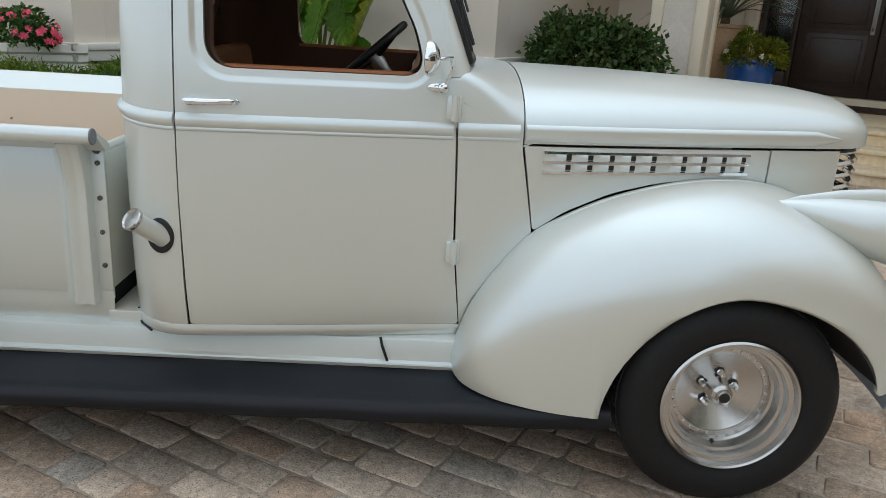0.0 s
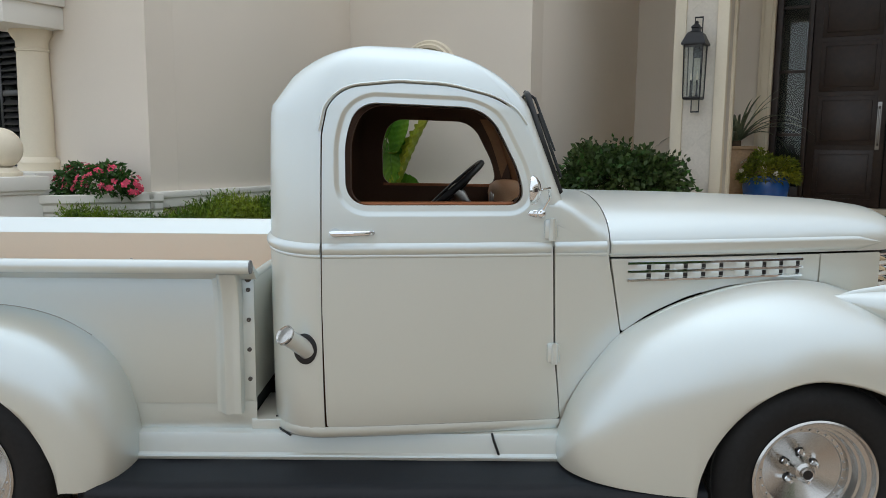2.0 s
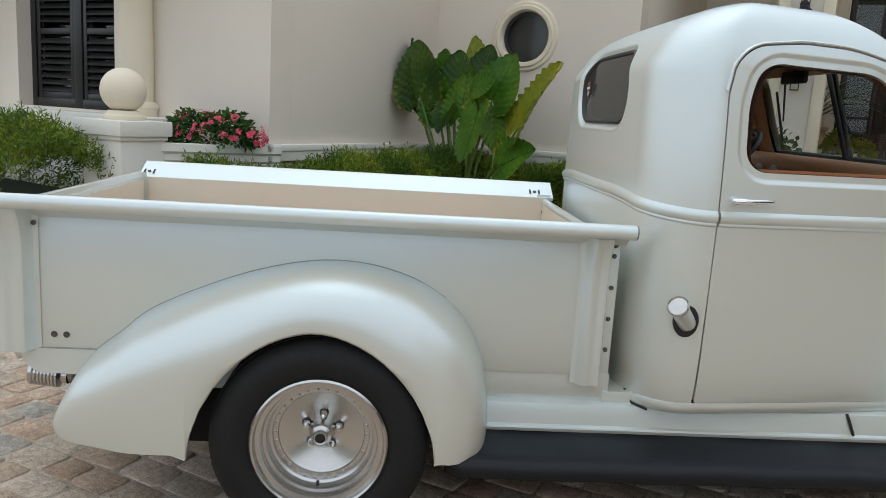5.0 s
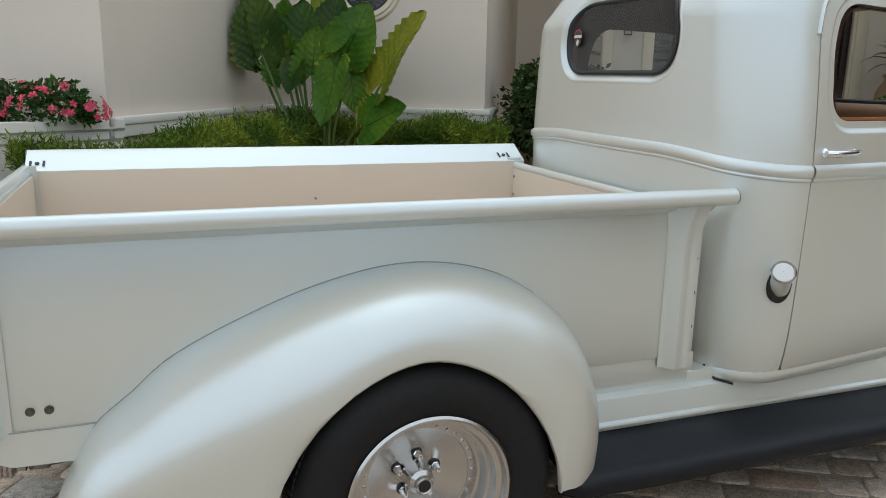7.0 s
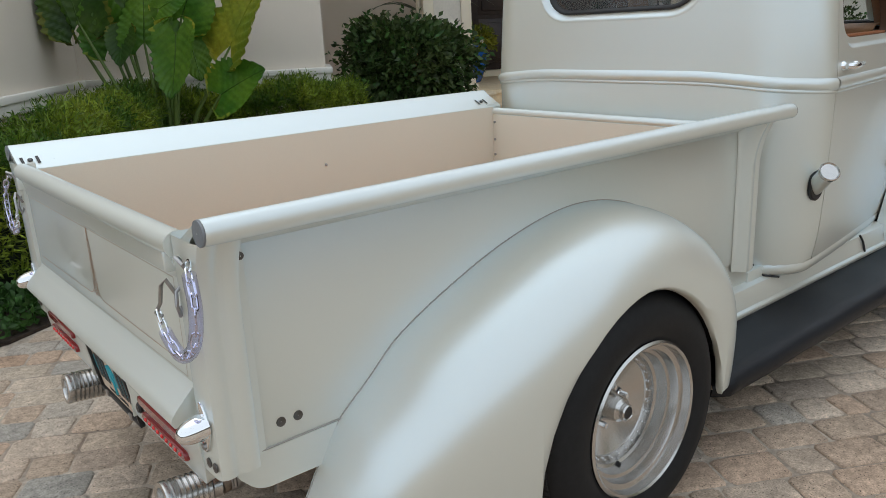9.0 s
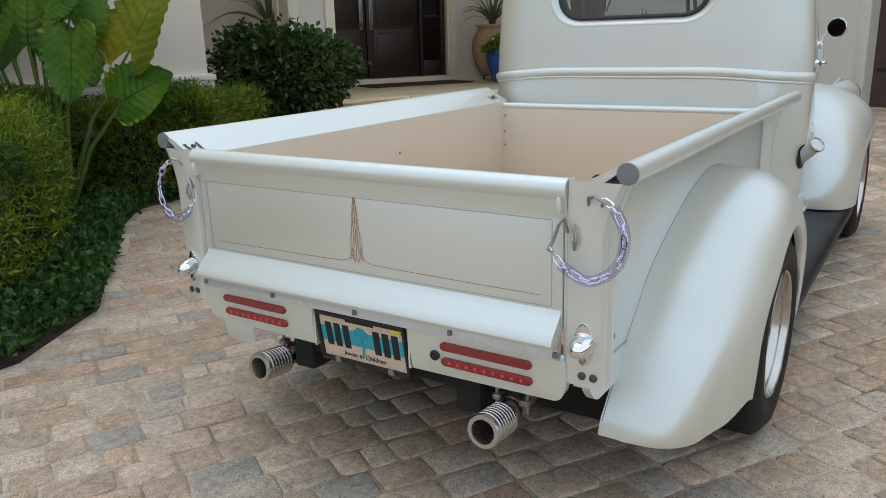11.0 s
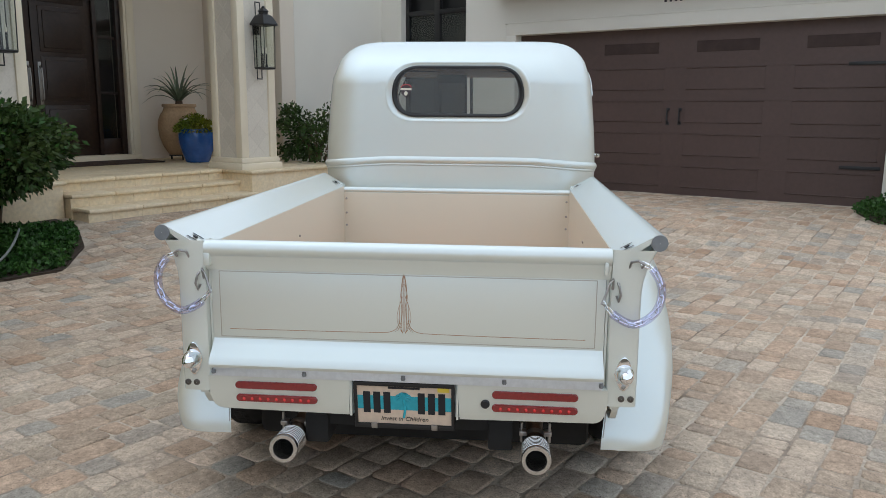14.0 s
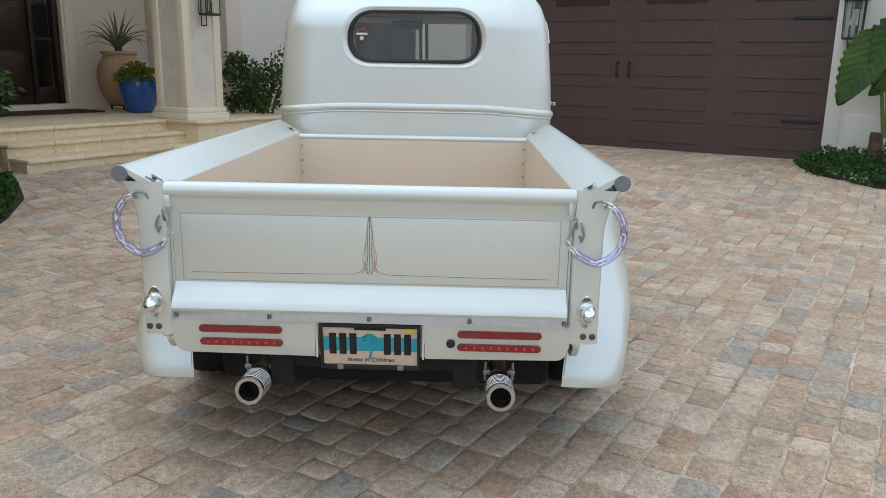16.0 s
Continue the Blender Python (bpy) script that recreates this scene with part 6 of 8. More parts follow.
# chains in clear sleeves
def chain(s):
    keys = [np.array(k) for k in ((-1.066, -0.703, 0.985), (-1.078, -0.735, 0.966), (-1.085, -0.760, 0.912), (-1.090, -0.745, 0.846), (-1.094, -0.688, 0.808), (-1.096, -0.628, 0.832), (-1.094, -0.592, 0.872))]
    path = []
    for i in range(6):
        p0, p1, p2, p3 = keys[max(i - 1, 0)], keys[i], keys[i + 1], keys[min(i + 2, 6)]
        for j in range(7 if i < 5 else 6):
            t = j / (7 if i < 5 else 5)
            v = 0.5 * (2 * p1 + (p2 - p0) * t + (2 * p0 - 5 * p1 + 4 * p2 - p3) * t * t + (3 * p1 - p0 - 3 * p2 + p3) * t ** 3)
            path.append(Vector((v[0], v[1] * s, v[2])))
    bm = fresh()
    tube(bm, path[6:37], 0.0125, 12, caps=False)
    sleeve = part("clear_sleeve", bm, SLEEVE, truck, "clear plastic sleeve over the chain")
    # links
    length = sum((path[i + 1] - path[i]).length for i in range(40))
    n = 15
    for k in range(n):
        d = (k + 0.5) / n * length
        acc = 0.0
        for i in range(40):
            L = (path[i + 1] - path[i]).length
            if acc + L >= d:
                p = path[i].lerp(path[i + 1], (d - acc) / L)
                tan = (path[i + 1] - path[i]).normalized()
                break
            acc += L
        q = tan.to_track_quat("X", "Z").to_matrix().to_4x4()
        m = Matrix.Translation(p) @ q @ Matrix.Rotation(radians(45 + 90 * (k % 2)), 4, "X")
        bm = fresh()
        loop = []
        for j in range(16):
            an = 2 * math.pi * j / 16
            loop.append(m @ Vector(((0.009 if math.cos(an) > 0 else -0.009) + 0.0068 * math.cos(an), 0.0068 * math.sin(an), 0)))
        rows = []
        nrm = (m.to_3x3() @ Vector((0, 0, 1)))
        for j in range(16):
            tg = (loop[(j + 1) % 16] - loop[j - 1]).normalized()
            sd = tg.cross(nrm)
            rows.append([loop[j] + 0.0024 * (math.cos(w) * sd + math.sin(w) * nrm) for w in (0, 1.05, 2.1, 3.14, 4.19, 5.24)])
        grid(bm, rows, close_cols=True, close_rows=True)
        part("chain_link", bm, CHROME, sleeve)
    bm = fresh()
    tube(bm, [(-1.060, -0.668 * s, 0.968), (-1.072, -0.672 * s, 0.988), (-1.082, -0.690 * s, 0.994), (-1.078, -0.708 * s, 0.984), (-1.070, -0.702 * s, 0.972)], 0.0040, 8)
    part("chain_hook", bm, STEEL, truck, "bent steel chain hook")
    bm = fresh()
    tube(bm, [(-1.066, -0.622 * s, 0.905), (-1.082, -0.620 * s, 0.938), (-1.088, -0.610 * s, 0.925), (-1.090, -0.598 * s, 0.888), (-1.098, -0.588 * s, 0.868), (-1.090, -0.600 * s, 0.862)], 0.0040, 8)
    part("chain_hook", bm, STEEL, truck, "bent steel chain hook")
    bm = fresh()
    tube(bm, [(-1.060, -0.636 * s, 0.925), (-1.072, -0.640 * s, 0.915), (-1.076, -0.645 * s, 0.89), (-1.070, -0.640 * s, 0.868), (-1.064, -0.634 * s, 0.885)], 0.0038, 8)
    part("spring_clip", bm, STEEL, truck, "steel spring clip")


for s in (1, -1):
    chain(s)


# ---- wheels ----
def wheel(name, m, width):
    w = thing(name, "", "", m)
    w.parent = truck
    R, rim = 0.345, 0.213
    bm = fresh()
    h = width / 2
    prof = [(rim - 0.012, h - 0.02), (rim + 0.004, h - 0.004), (rim + 0.018, h + 0.004), (rim + 0.05, h + 0.014), (rim + 0.085, h + 0.010), (R - 0.024, h - 0.006), (R - 0.012, h - 0.016), (R - 0.004, h - 0.026), (R, h - 0.045), (R, 0)]
    full = [(r, -a) for r, a in prof] + [(r, a) for r, a in reversed(prof[:-1])]
    lathe(bm, full, "y", n=96)
    tyre = part("tyre", bm, RUBBER, w, "black rubber tyre", sharp=40)
    # tread blocks on the shoulder
    bm = fresh()
    for k in range(110):
        a = 2 * math.pi * k / 110
        for y0, y1, off in ((-h + 0.034, -h + 0.054, 0.0), (-h + 0.060, -h + 0.090, 0.5), (-h + 0.097, -0.004, 0.0)):
            vs = box(bm, (-0.0076, y0, -0.004), (0.0076, y1, 0.004))
            bmesh.ops.transform(bm, matrix=Matrix.Rotation(a + off * 2 * math.pi / 110, 4, "Y") @ Matrix.Translation((0, 0, R - 0.0022)), verts=vs)
    part("tread", bm, TREAD, tyre)
    bm = fresh()
    lip = -h - 0.004
    prof = [(rim - 0.004, lip + 0.03), (rim + 0.004, lip + 0.012), (rim + 0.004, lip + 0.002), (rim - 0.002, lip - 0.003), (rim - 0.008, lip + 0.001), (0.203, lip + 0.010), (0.200, lip + 0.022), (0.186, lip + 0.026), (0.184, lip + 0.032), (0.180, lip + 0.050),
            (0.171, lip + 0.053), (0.169, lip + 0.062), (0.165, lip + 0.084), (0.157, lip + 0.088), (0.155, lip + 0.104)]
    lathe(bm, prof, "y", n=64)
    rim_ob = part("rim", bm, ALLOY, w, "polished deep-dish aluminium rim", sharp=22)
    bm = fresh()
    disc = lip + 0.105
    lathe(bm, [(0.156, disc + 0.004), (0.155, disc - 0.003), (0.140, disc - 0.003), (0.138, disc + 0.001), (0.132, disc + 0.004), (0.100, disc + 0.017), (0.070, disc + 0.028), (0.050, disc + 0.034), (0.034, disc + 0.036)], "y", n=64)
    part("wheel_centre", bm, ALLOY, w, "polished aluminium wheel centre", sharp=22)
    for k in range(30):
        a = 2 * math.pi * k / 30
        bm = fresh()
        lathe(bm, [(0.0045, disc - 0.002), (0.0043, disc - 0.007), (0.0025, disc - 0.010), (0.0005, disc - 0.0105)], "y", (0.1475 * math.cos(a), 0, 0.1475 * math.sin(a)), 8)
        part("rivet", bm, CHROME, rim_ob)
    bm = fresh()
    lathe(bm, [(0.044, disc + 0.038), (0.042, disc + 0.014), (0.038, disc + 0.006), (0.034, disc - 0.026), (0.024, disc - 0.034), (0.023, disc - 0.046), (0.020, disc - 0.050), (0.017, disc - 0.048)], "y", n=32)
    hub = part("hub_cap", bm, ALLOY, w, sharp=25)
    bm = fresh()
    lathe(bm, [(0.0175, disc - 0.0475), (0.001, disc - 0.0475)], "y", n=20)
    part("hub_emblem", bm, BLACK, hub)
    for k in range(5):
        a = 2 * math.pi * (k + 0.2) / 5
        bm = fresh()
        lathe(bm, [(0.013, disc + 0.034), (0.012, disc + 0.022), (0.0092, disc + 0.020), (0.0092, disc + 0.002), (0.007, disc - 0.004), (0.001, disc - 0.006)], "y", (0.056 * math.cos(a), 0, 0.056 * math.sin(a)), 6)
        part("lug_nut", bm, CHROME, w, sharp=25)
        bm = fresh()
        lathe(bm, [(0.0150, disc + 0.036), (0.0145, disc + 0.026), (0.012, disc + 0.025)], "y", (0.056 * math.cos(a), 0, 0.056 * math.sin(a)), 14)
        part("nut_seat", bm, BLACK, w)
    a = radians(-92)
    bm = fresh()
    lathe(bm, [(0.006, disc), (0.006, disc - 0.022), (0.004, disc - 0.030), (0.001, disc - 0.031)], "y", ((rim - 0.050) * math.cos(a), 0, (rim - 0.050) * math.sin(a)), 8)
    part("valve", bm, BLACK, w)
    return w


wheel("rear_wheel", pose(0.0, -0.790, 0.345), 0.245)
wheel("rear_wheel", pose(0.0, 0.790, 0.345, 0, 0, 180), 0.245)
wheel("front_wheel", pose(2.92, -0.790, 0.345), 0.21)
wheel("front_wheel", pose(2.92, 0.790, 0.345, 0, 0, 180), 0.21)

# ---- underneath ----
bm = fresh()
box(bm, (-0.98, -0.34, 0.34), (3.3, -0.26, 0.44), 0.01)
box(bm, (-0.98, 0.26, 0.34), (3.3, 0.34, 0.44), 0.01)
part("chassis_rail", bm, UNDER, truck)
bm = fresh()
tube(bm, [(0, -0.72, 0.345), (0, 0.72, 0.345)], 0.045, 12)
bmesh.ops.create_uvsphere(bm, u_segments=16, v_segments=10, radius=0.13, matrix=Matrix.Translation((0, 0, 0.345)))
part("rear_axle", bm, UNDER, truck)
bm = fresh()
box(bm, (-0.80, -0.62, 0.42), (0.95, 0.62, 0.52))
box(bm, (1.03, -0.62, 0.33), (3.2, 0.62, 0.46))
part("floor_pan", bm, UNDER, truck)
bm = fresh()
tube(bm, [(-0.75, -0.72, 0.40), (-0.55, -0.50, 0.34), (-0.55, 0.5, 0.34)], 0.02, 8)
box(bm, (-0.97, -0.30, 0.40), (-0.90, 0.30, 0.47), 0.01)
box(bm, (-0.85, 0.35, 0.40), (-0.45, 0.62, 0.47), 0.02)
part("rear_crossmember", bm, UNDER, truck)
# box added behind the axle to deepen the shade under the tail
bm = fresh()
box(bm, (-0.62, -0.62, 0.20), (-0.36, 0.62, 0.43), 0.03)
part("fuel_tank", bm, UNDER, truck)
# dark plate added to block the view and darken the cab-bed gap
bm = fresh()
box(bm, (0.968, -0.30, 0.42), (1.02, 0.30, 0.93))
part("bulkhead", bm, UNDER, truck)
# low box added amidships to keep light off the ground below
bm = fresh()
box(bm, (0.45, -0.55, 0.26), (2.45, 0.55, 0.40), 0.04)
part("belly_pan", bm, UNDER, truck)

# ---- cab glass, trim and interior ----
def rear_glass():
    def ring(grow):
        right = [p for p in rear_window_outline(grow) if p.x > 1e-4]
        return right + [Vector((-p.x, p.y)) for p in reversed(right) if p.x > 1e-4]

    def back(y, z, o=0.0):
        v = cab(y_to_p(abs(y)), z, o)
        return Vector((v.x, -v.y if y > 0 else v.y, v.z))

    def swept(steps):
        """A band round the window through steps of (outward, inset)."""
        bm = fresh()
        loops = [ring(g) for g, _ in steps]
        n = min(len(q) for q in loops)
        even = []
        for q in loops:
            # the same number of points on each loop, by arc length
            pts = q + q[:1]
            acc = [0.0]
            for i in range(len(q)):
                acc.append(acc[-1] + (pts[i + 1] - pts[i]).length)
            ks = [acc[-1] * k / 96 for k in range(96)]
            even.append([(float(np.interp(d, acc, [p.x for p in pts])), float(np.interp(d, acc, [p.y for p in pts]))) for d in ks])
        grid(bm, [[back(*even[j][k], steps[j][1]) for j in range(len(steps))] for k in range(96)], close_rows=True)
        return bm, [back(*p, steps[-1][1]) for p in even[-1]]
    bm, _ = swept([(0.042, 0.0), (0.036, -0.002), (0.030, 0.001), (0.022, 0.010), (0.016, 0.018), (0.006, 0.022)])
    part("window_recess", bm, PAINT, truck, sharp=60)
    bm, _ = swept([(0.012, 0.024), (0.011, 0.014), (0.006, 0.011), (0.0, 0.013), (-0.006, 0.019), (-0.007, 0.030)])
    seal = part("rear_window_seal", bm, BLACK, truck, "black rubber window seal", sharp=60)
    bm = fresh()
    _, edge = swept([(0.0, 0.024), (-0.003, 0.024)])
    bm.faces.new([bm.verts.new(p) for p in edge])
    g = part("rear_glass", bm, TINTED, seal, "clear rear window glass")
    g.visible_shadow = False
    bm, _ = swept([(-0.006, 0.030), (-0.002, 0.050), (0.03, 0.060)])
    part("window_reveal", bm, BROWN, seal)
    # round club sticker as plain shapes
    c = (0.300, 1.530)
    shield = [(c[0] + 0.030 * math.cos(k * math.pi / 12), c[1] + 0.014 + 0.020 * math.sin(k * math.pi / 12)) for k in range(13)] + [(c[0] - 0.026, c[1] - 0.018), (c[0], c[1] - 0.038), (c[0] + 0.026, c[1] - 0.018)]
    bm = fresh()
    bm.faces.new([bm.verts.new(back(y, z, 0.0225)) for y, z in shield])
    st = part("sticker", bm, material("sticker_dark", (0.05, 0.035, 0.04), rough=0.5), seal, "small dark badge sticker with red and white shapes")
    red = material("sticker_red", (0.45, 0.06, 0.07), rough=0.5)
    shapes = [([(c[0] + 0.032 * math.cos(k * math.pi / 10), c[1] + 0.016 + 0.020 * math.sin(k * math.pi / 10)) for k in range(11)] + [(c[0] + 0.026 * math.cos(k * math.pi / 10), c[1] + 0.016 + 0.014 * math.sin(k * math.pi / 10)) for k in range(10, -1, -1)], red),
              ([(c[0] - 0.033, c[1] + 0.002), (c[0] + 0.033, c[1] + 0.002), (c[0] + 0.031, c[1] + 0.013), (c[0] - 0.031, c[1] + 0.013)], PETAL_WHITE),
              ([(c[0] + 0.011 * math.cos(k * math.pi / 8), c[1] - 0.016 + 0.012 * math.sin(k * math.pi / 8)) for k in range(16)], PETAL_WHITE)]
    for pts, mat in shapes:
        bm = fresh()
        bm.faces.new([bm.verts.new(back(y, z, 0.0215)) for y, z in pts])
        part("sticker_shape", bm, mat, st)


rear_glass()


def screen_point(y, t, off=0.0):
    """A point on the windscreen: y across, t from sill to header."""
    z = 1.30 + 0.355 * t
    x = screen_x(min(z, 1.58)) - (0.0 if z < 1.58 else (z - 1.58) * 0.30)
    x += 0.03 * (1 - (y / 0.60) ** 2) + off
    return Vector((x, y, z))


def windscreen():
    for s in (-1, 1):
        ys = [s * (0.02 + (0.565 - 0.02) * k / 12) for k in range(13)]
        bm = fresh()
        grid(bm, [[screen_point(y, t, -0.006) for y in ys] for t in (0.02, 0.5, 0.97)])
        g = part("windscreen_pane", bm, CLEAR, truck, "clear windscreen pane")
        g.visible_shadow = False
        bm = fresh()
        loop = [(ys[0], 0.0)] + [(y, 0.0) for y in ys[1:-1]] + [(s * 0.575, 0.0), (s * 0.588, 0.5), (s * 0.565, 0.98)] + [(y, 1.0) for y in reversed(ys[1:-1])] + [(ys[0], 1.0)]
        pts = [screen_point(y, t, 0.004) for y, t in loop]
        tube(bm, pts + [pts[0]], 0.011, 8, caps=False)
        part("windscreen_seal", bm, BLACK, truck, "black rubber windscreen seal", sharp=70)
        # wiper hung from the header
        bm = fresh()
        a, b = screen_point(s * 0.42, 0.97, 0.035), screen_point(s * 0.52, 0.42, 0.040)
        tube(bm, [screen_point(s * 0.42, 1.04, 0.0), a, b], [0.007, 0.006, 0.004], 6)
        tube(bm, [screen_point(s * 0.50, 0.80, 0.028), screen_point(s * 0.545, 0.15, 0.028)], 0.006, 6)
        part("wiper", bm, BLACK, truck, "black windscreen wiper")


windscreen()


def door_handle(bm):
    z = 1.168
    path = [cab(1.268, z, -0.020), cab(1.285, z, -0.036), cab(1.32, z, -0.038), cab(1.40, z + 0.002, -0.034), cab(1.413, z + 0.003, -0.026)]
    rows = []
    for i, (p, r) in enumerate(zip(path, (0.010, 0.0115, 0.0105, 0.009, 0.006))):
        rows.append([p + Vector((0, r * 0.7 * math.cos(2 * math.pi * k / 12), r * math.sin(2 * math.pi * k / 12))) for k in range(12)])
    vs = grid(bm, rows, close_cols=True)
    bm.faces.new(vs[0])
    bm.faces.new(vs[-1])
    q = cab(1.285, z)
    lathe(bm, [(0.016, 0.004), (0.016, -0.006), (0.009, -0.012), (0.008, -0.036)], "y", tuple(q), 16)
    q = cab(1.409, z)
    lathe(bm, [(0.010, 0.004), (0.009, -0.010), (0.006, -0.012)], "y", tuple(q), 12)


for d, s in zip(doors, (1, -1)):
    bm = fresh()
    door_handle(bm)
    if s < 0:
        mirror_y(bm)
    part("door_handle", bm, CHROME, d, "chrome lever door handle", sharp=60)
    for z in (1.142, 0.694):
        bm = fresh()
        hx = 2.030 if z > 1 else 2.052
        p = cab(hx, z + 0.04)
        box(bm, (hx - 0.024, p.y - 0.020, z), (hx + 0.022, p.y + 0.004, z + 0.070), 0.008)
        tube(bm, [(hx + 0.002, p.y - 0.020, z - 0.003), (hx + 0.002, p.y - 0.020, z + 0.073)], 0.011, 12)
        if s < 0:
            mirror_y(bm)
        part("door_hinge", bm, PAINT, d)


def window_strip(bm):
    grid(bm, [[cab(x, 1.256, 0.026), cab(x, 1.268, 0.028), cab(x, 1.270, 0.056), cab(x, 1.256, 0.06)] for x in [1.338 + 0.585 * k / 12 for k in range(13)]])


STRIP = material("orange_brown_vinyl", (0.36, 0.12, 0.04), rough=0.5, vary=0.1)
for d, s in zip(doors, (1, -1)):
    bm = fresh()
    window_strip(bm)
    if s < 0:
        mirror_y(bm)
    part("sill_strip", bm, STRIP, d, "orange-brown strip under the window")


def mirror(s):
    """A round chrome mirror on a short arm, clamped to the door edge."""
    bm = fresh()
    c = Vector((1.957, -0.775, 1.318))
    face = Matrix.Translation(c) @ Matrix.Rotation(radians(-12), 4, "Z") @ Matrix.Rotation(radians(90), 4, "Y")
    lathe(bm, [(0.001, 0.024), (0.025, 0.020), (0.044, 0.008), (0.050, -0.004), (0.050, -0.010), (0.046, -0.012)], "z", n=28)
    bmesh.ops.transform(bm, matrix=face, verts=bm.verts)
    if s < 0:
        mirror_y(bm)
    head = part("mirror_head", bm, CHROME, truck, "round chrome door mirror", sharp=60)
    bm = fresh()
    lathe(bm, [(0.046, -0.010), (0.001, -0.010)], "z", n=28)
    bmesh.ops.transform(bm, matrix=face, verts=bm.verts)
    if s < 0:
        mirror_y(bm)
    part("mirror_glass", bm, CHROME, head)
    bm = fresh()
    tube(bm, [c + Vector((0.02, 0, 0)), c + Vector((0.055, 0.035, 0.004)), c + Vector((0.062, 0.06, -0.03)), cab(1.995, 1.238, -0.012)], [0.006, 0.007, 0.006, 0.006], 8)
    lathe(bm, [(0.001, -0.028), (0.012, -0.026), (0.018, -0.014), (0.020, 0.0)], "y", tuple(cab(1.992, 1.232)), 16)
    q = cab(1.985, 1.232)
    bmesh.ops.create_uvsphere(bm, u_segments=14, v_segments=8, radius=1.0, matrix=Matrix.Translation(q + Vector((-0.008, -0.006, 0))) @ Matrix.Diagonal((0.034, 0.012, 0.015, 1)))
    if s < 0:
        mirror_y(bm)
    part("mirror_arm", bm, CHROME, head, sharp=60)


for s in (1, -1):
    mirror(s)


def filler():
    base = cab(1.172, 0.762)
    n = (cab(1.172, 0.762, -0.05) - base).normalized()
    n = Vector((-0.12, -0.99, 0.0)).normalized()
    m = Matrix.Translation(base) @ n.to_track_quat("Z", "Y").to_matrix().to_4x4()
    bm = fresh()
    lathe(bm, [(0.049, -0.006), (0.049, 0.003), (0.045, 0.006), (0.030, 0.006)], "z", n=28)
    bmesh.ops.scale(bm, vec=(0.85, 1.12, 1), verts=bm.verts)
    bmesh.ops.transform(bm, matrix=m, verts=bm.verts)
    gr = part("filler_grommet", bm, BLACK, truck, "black rubber filler grommet")
    tip = Vector((1.120, -0.838, 0.826))
    way = (tip - base)
    bm = fresh()
    tube(bm, [base - way * 0.15, base + way * 0.25, base + way * 0.95], [0.030, 0.030, 0.029], 20)
    part("filler_neck", bm, PAINT, gr)
    bm = fresh()
    lathe(bm, [(0.029, -0.012), (0.035, -0.006), (0.036, 0.003), (0.033, 0.007), (0.029, 0.002), (0.001, 0.004)], "z", n=28)
    bmesh.ops.transform(bm, matrix=Matrix.Translation(tip) @ way.to_track_quat("Z", "Y").to_matrix().to_4x4(), verts=bm.verts)
    part("filler_cap", bm, ALLOY, gr, "chrome filler cap")


filler()

bm = fresh()
box(bm, (-0.012, -0.004, -0.006), (0.012, 0.004, 0.006), 0.002)
bmesh.ops.transform(bm, matrix=Matrix.Translation((1.858, -0.682, 0.372)), verts=bm.verts)
tube(bm, [(1.835, -0.678, 0.425), (1.842, -0.690, 0.400), (1.860, -0.695, 0.352), (1.862, -0.684, 0.342)], 0.005, 6)
part("drain_clip", bm, BLACK, truck)
bm = fresh()
tube(bm, [cab(0.985, 0.470, -0.003), cab(0.995, 0.450, -0.006), cab(1.03, 0.430, -0.006), cab(1.09, 0.421, -0.003)], 0.004, 8)
part("door_weatherstrip", bm, BLACK, truck)

# interior: seat, dash, steering wheel, pedals are out of sight
def seat():
    bm = fresh()
    box(bm, (1.14, -0.60, 0.66), (1.62, 0.60, 0.88), 0.05, 4)
    part("seat_cushion", bm, TAN, truck, "tan vinyl bench seat")
    bm = fresh()
    box(bm, (1.095, -0.60, 0.86), (1.20, 0.60, 1.27), 0.04, 4, Matrix.Translation((1.15, 0, 0.86)) @ Matrix.Rotation(radians(-8), 4, "Y") @ Matrix.Translation((-1.15, 0, -0.86)))
    part("seat_back", bm, TAN, truck, "tan vinyl seat back")


seat()
bm = fresh()
rows = []
for y in [-0.62 + 1.24 * k / 20 for k in range(21)]:
    rows.append([(2.02 - 0.0, y, 1.295), (1.97, y, 1.298), (1.925, y, 1.292), (1.895, y, 1.27), (1.885, y, 1.23), (1.895, y, 1.14), (1.93, y, 1.06), (2.0, y, 1.0)])
grid(bm, rows)
dash = part("dashboard", bm, TAN, truck, "tan padded dashboard", sharp=60)
for y in (0.34, 0.20, -0.30):
    bm = fresh()
    lathe(bm, [(0.045, 0.01), (0.048, -0.006), (0.040, -0.010), (0.001, -0.006)], "x", (1.888, y, 1.20), 20)
    part("gauge", bm, STEEL, dash)
bm = fresh()
box(bm, (1.08, -0.60, 0.46), (2.0, 0.60, 0.50))
part("cab_floor", bm, BROWN, truck)
bm = fresh()
box(bm, (2.10, -0.56, 0.48), (2.14, 0.56, 1.20))
part("firewall", bm, UNDER, truck)
bm = fresh()
c, tilt = Vector((1.70, 0.32, 1.265)), Matrix.Rotation(radians(48), 4, "Y")
wheel_path = [c + tilt @ Vector((0.0, 0.18 * math.cos(2 * math.pi * k / 40), 0.18 * math.sin(2 * math.pi * k / 40))) for k in range(40)]
rows = []
ax = tilt @ Vector((1, 0, 0))
for k, p in enumerate(wheel_path):
    rad = (p - c).normalized()
    rows.append([p + 0.016 * (math.cos(w) * rad + math.sin(w) * ax) for w in [2 * math.pi * j / 8 for j in range(8)]])
grid(bm, rows, close_cols=True, close_rows=True)
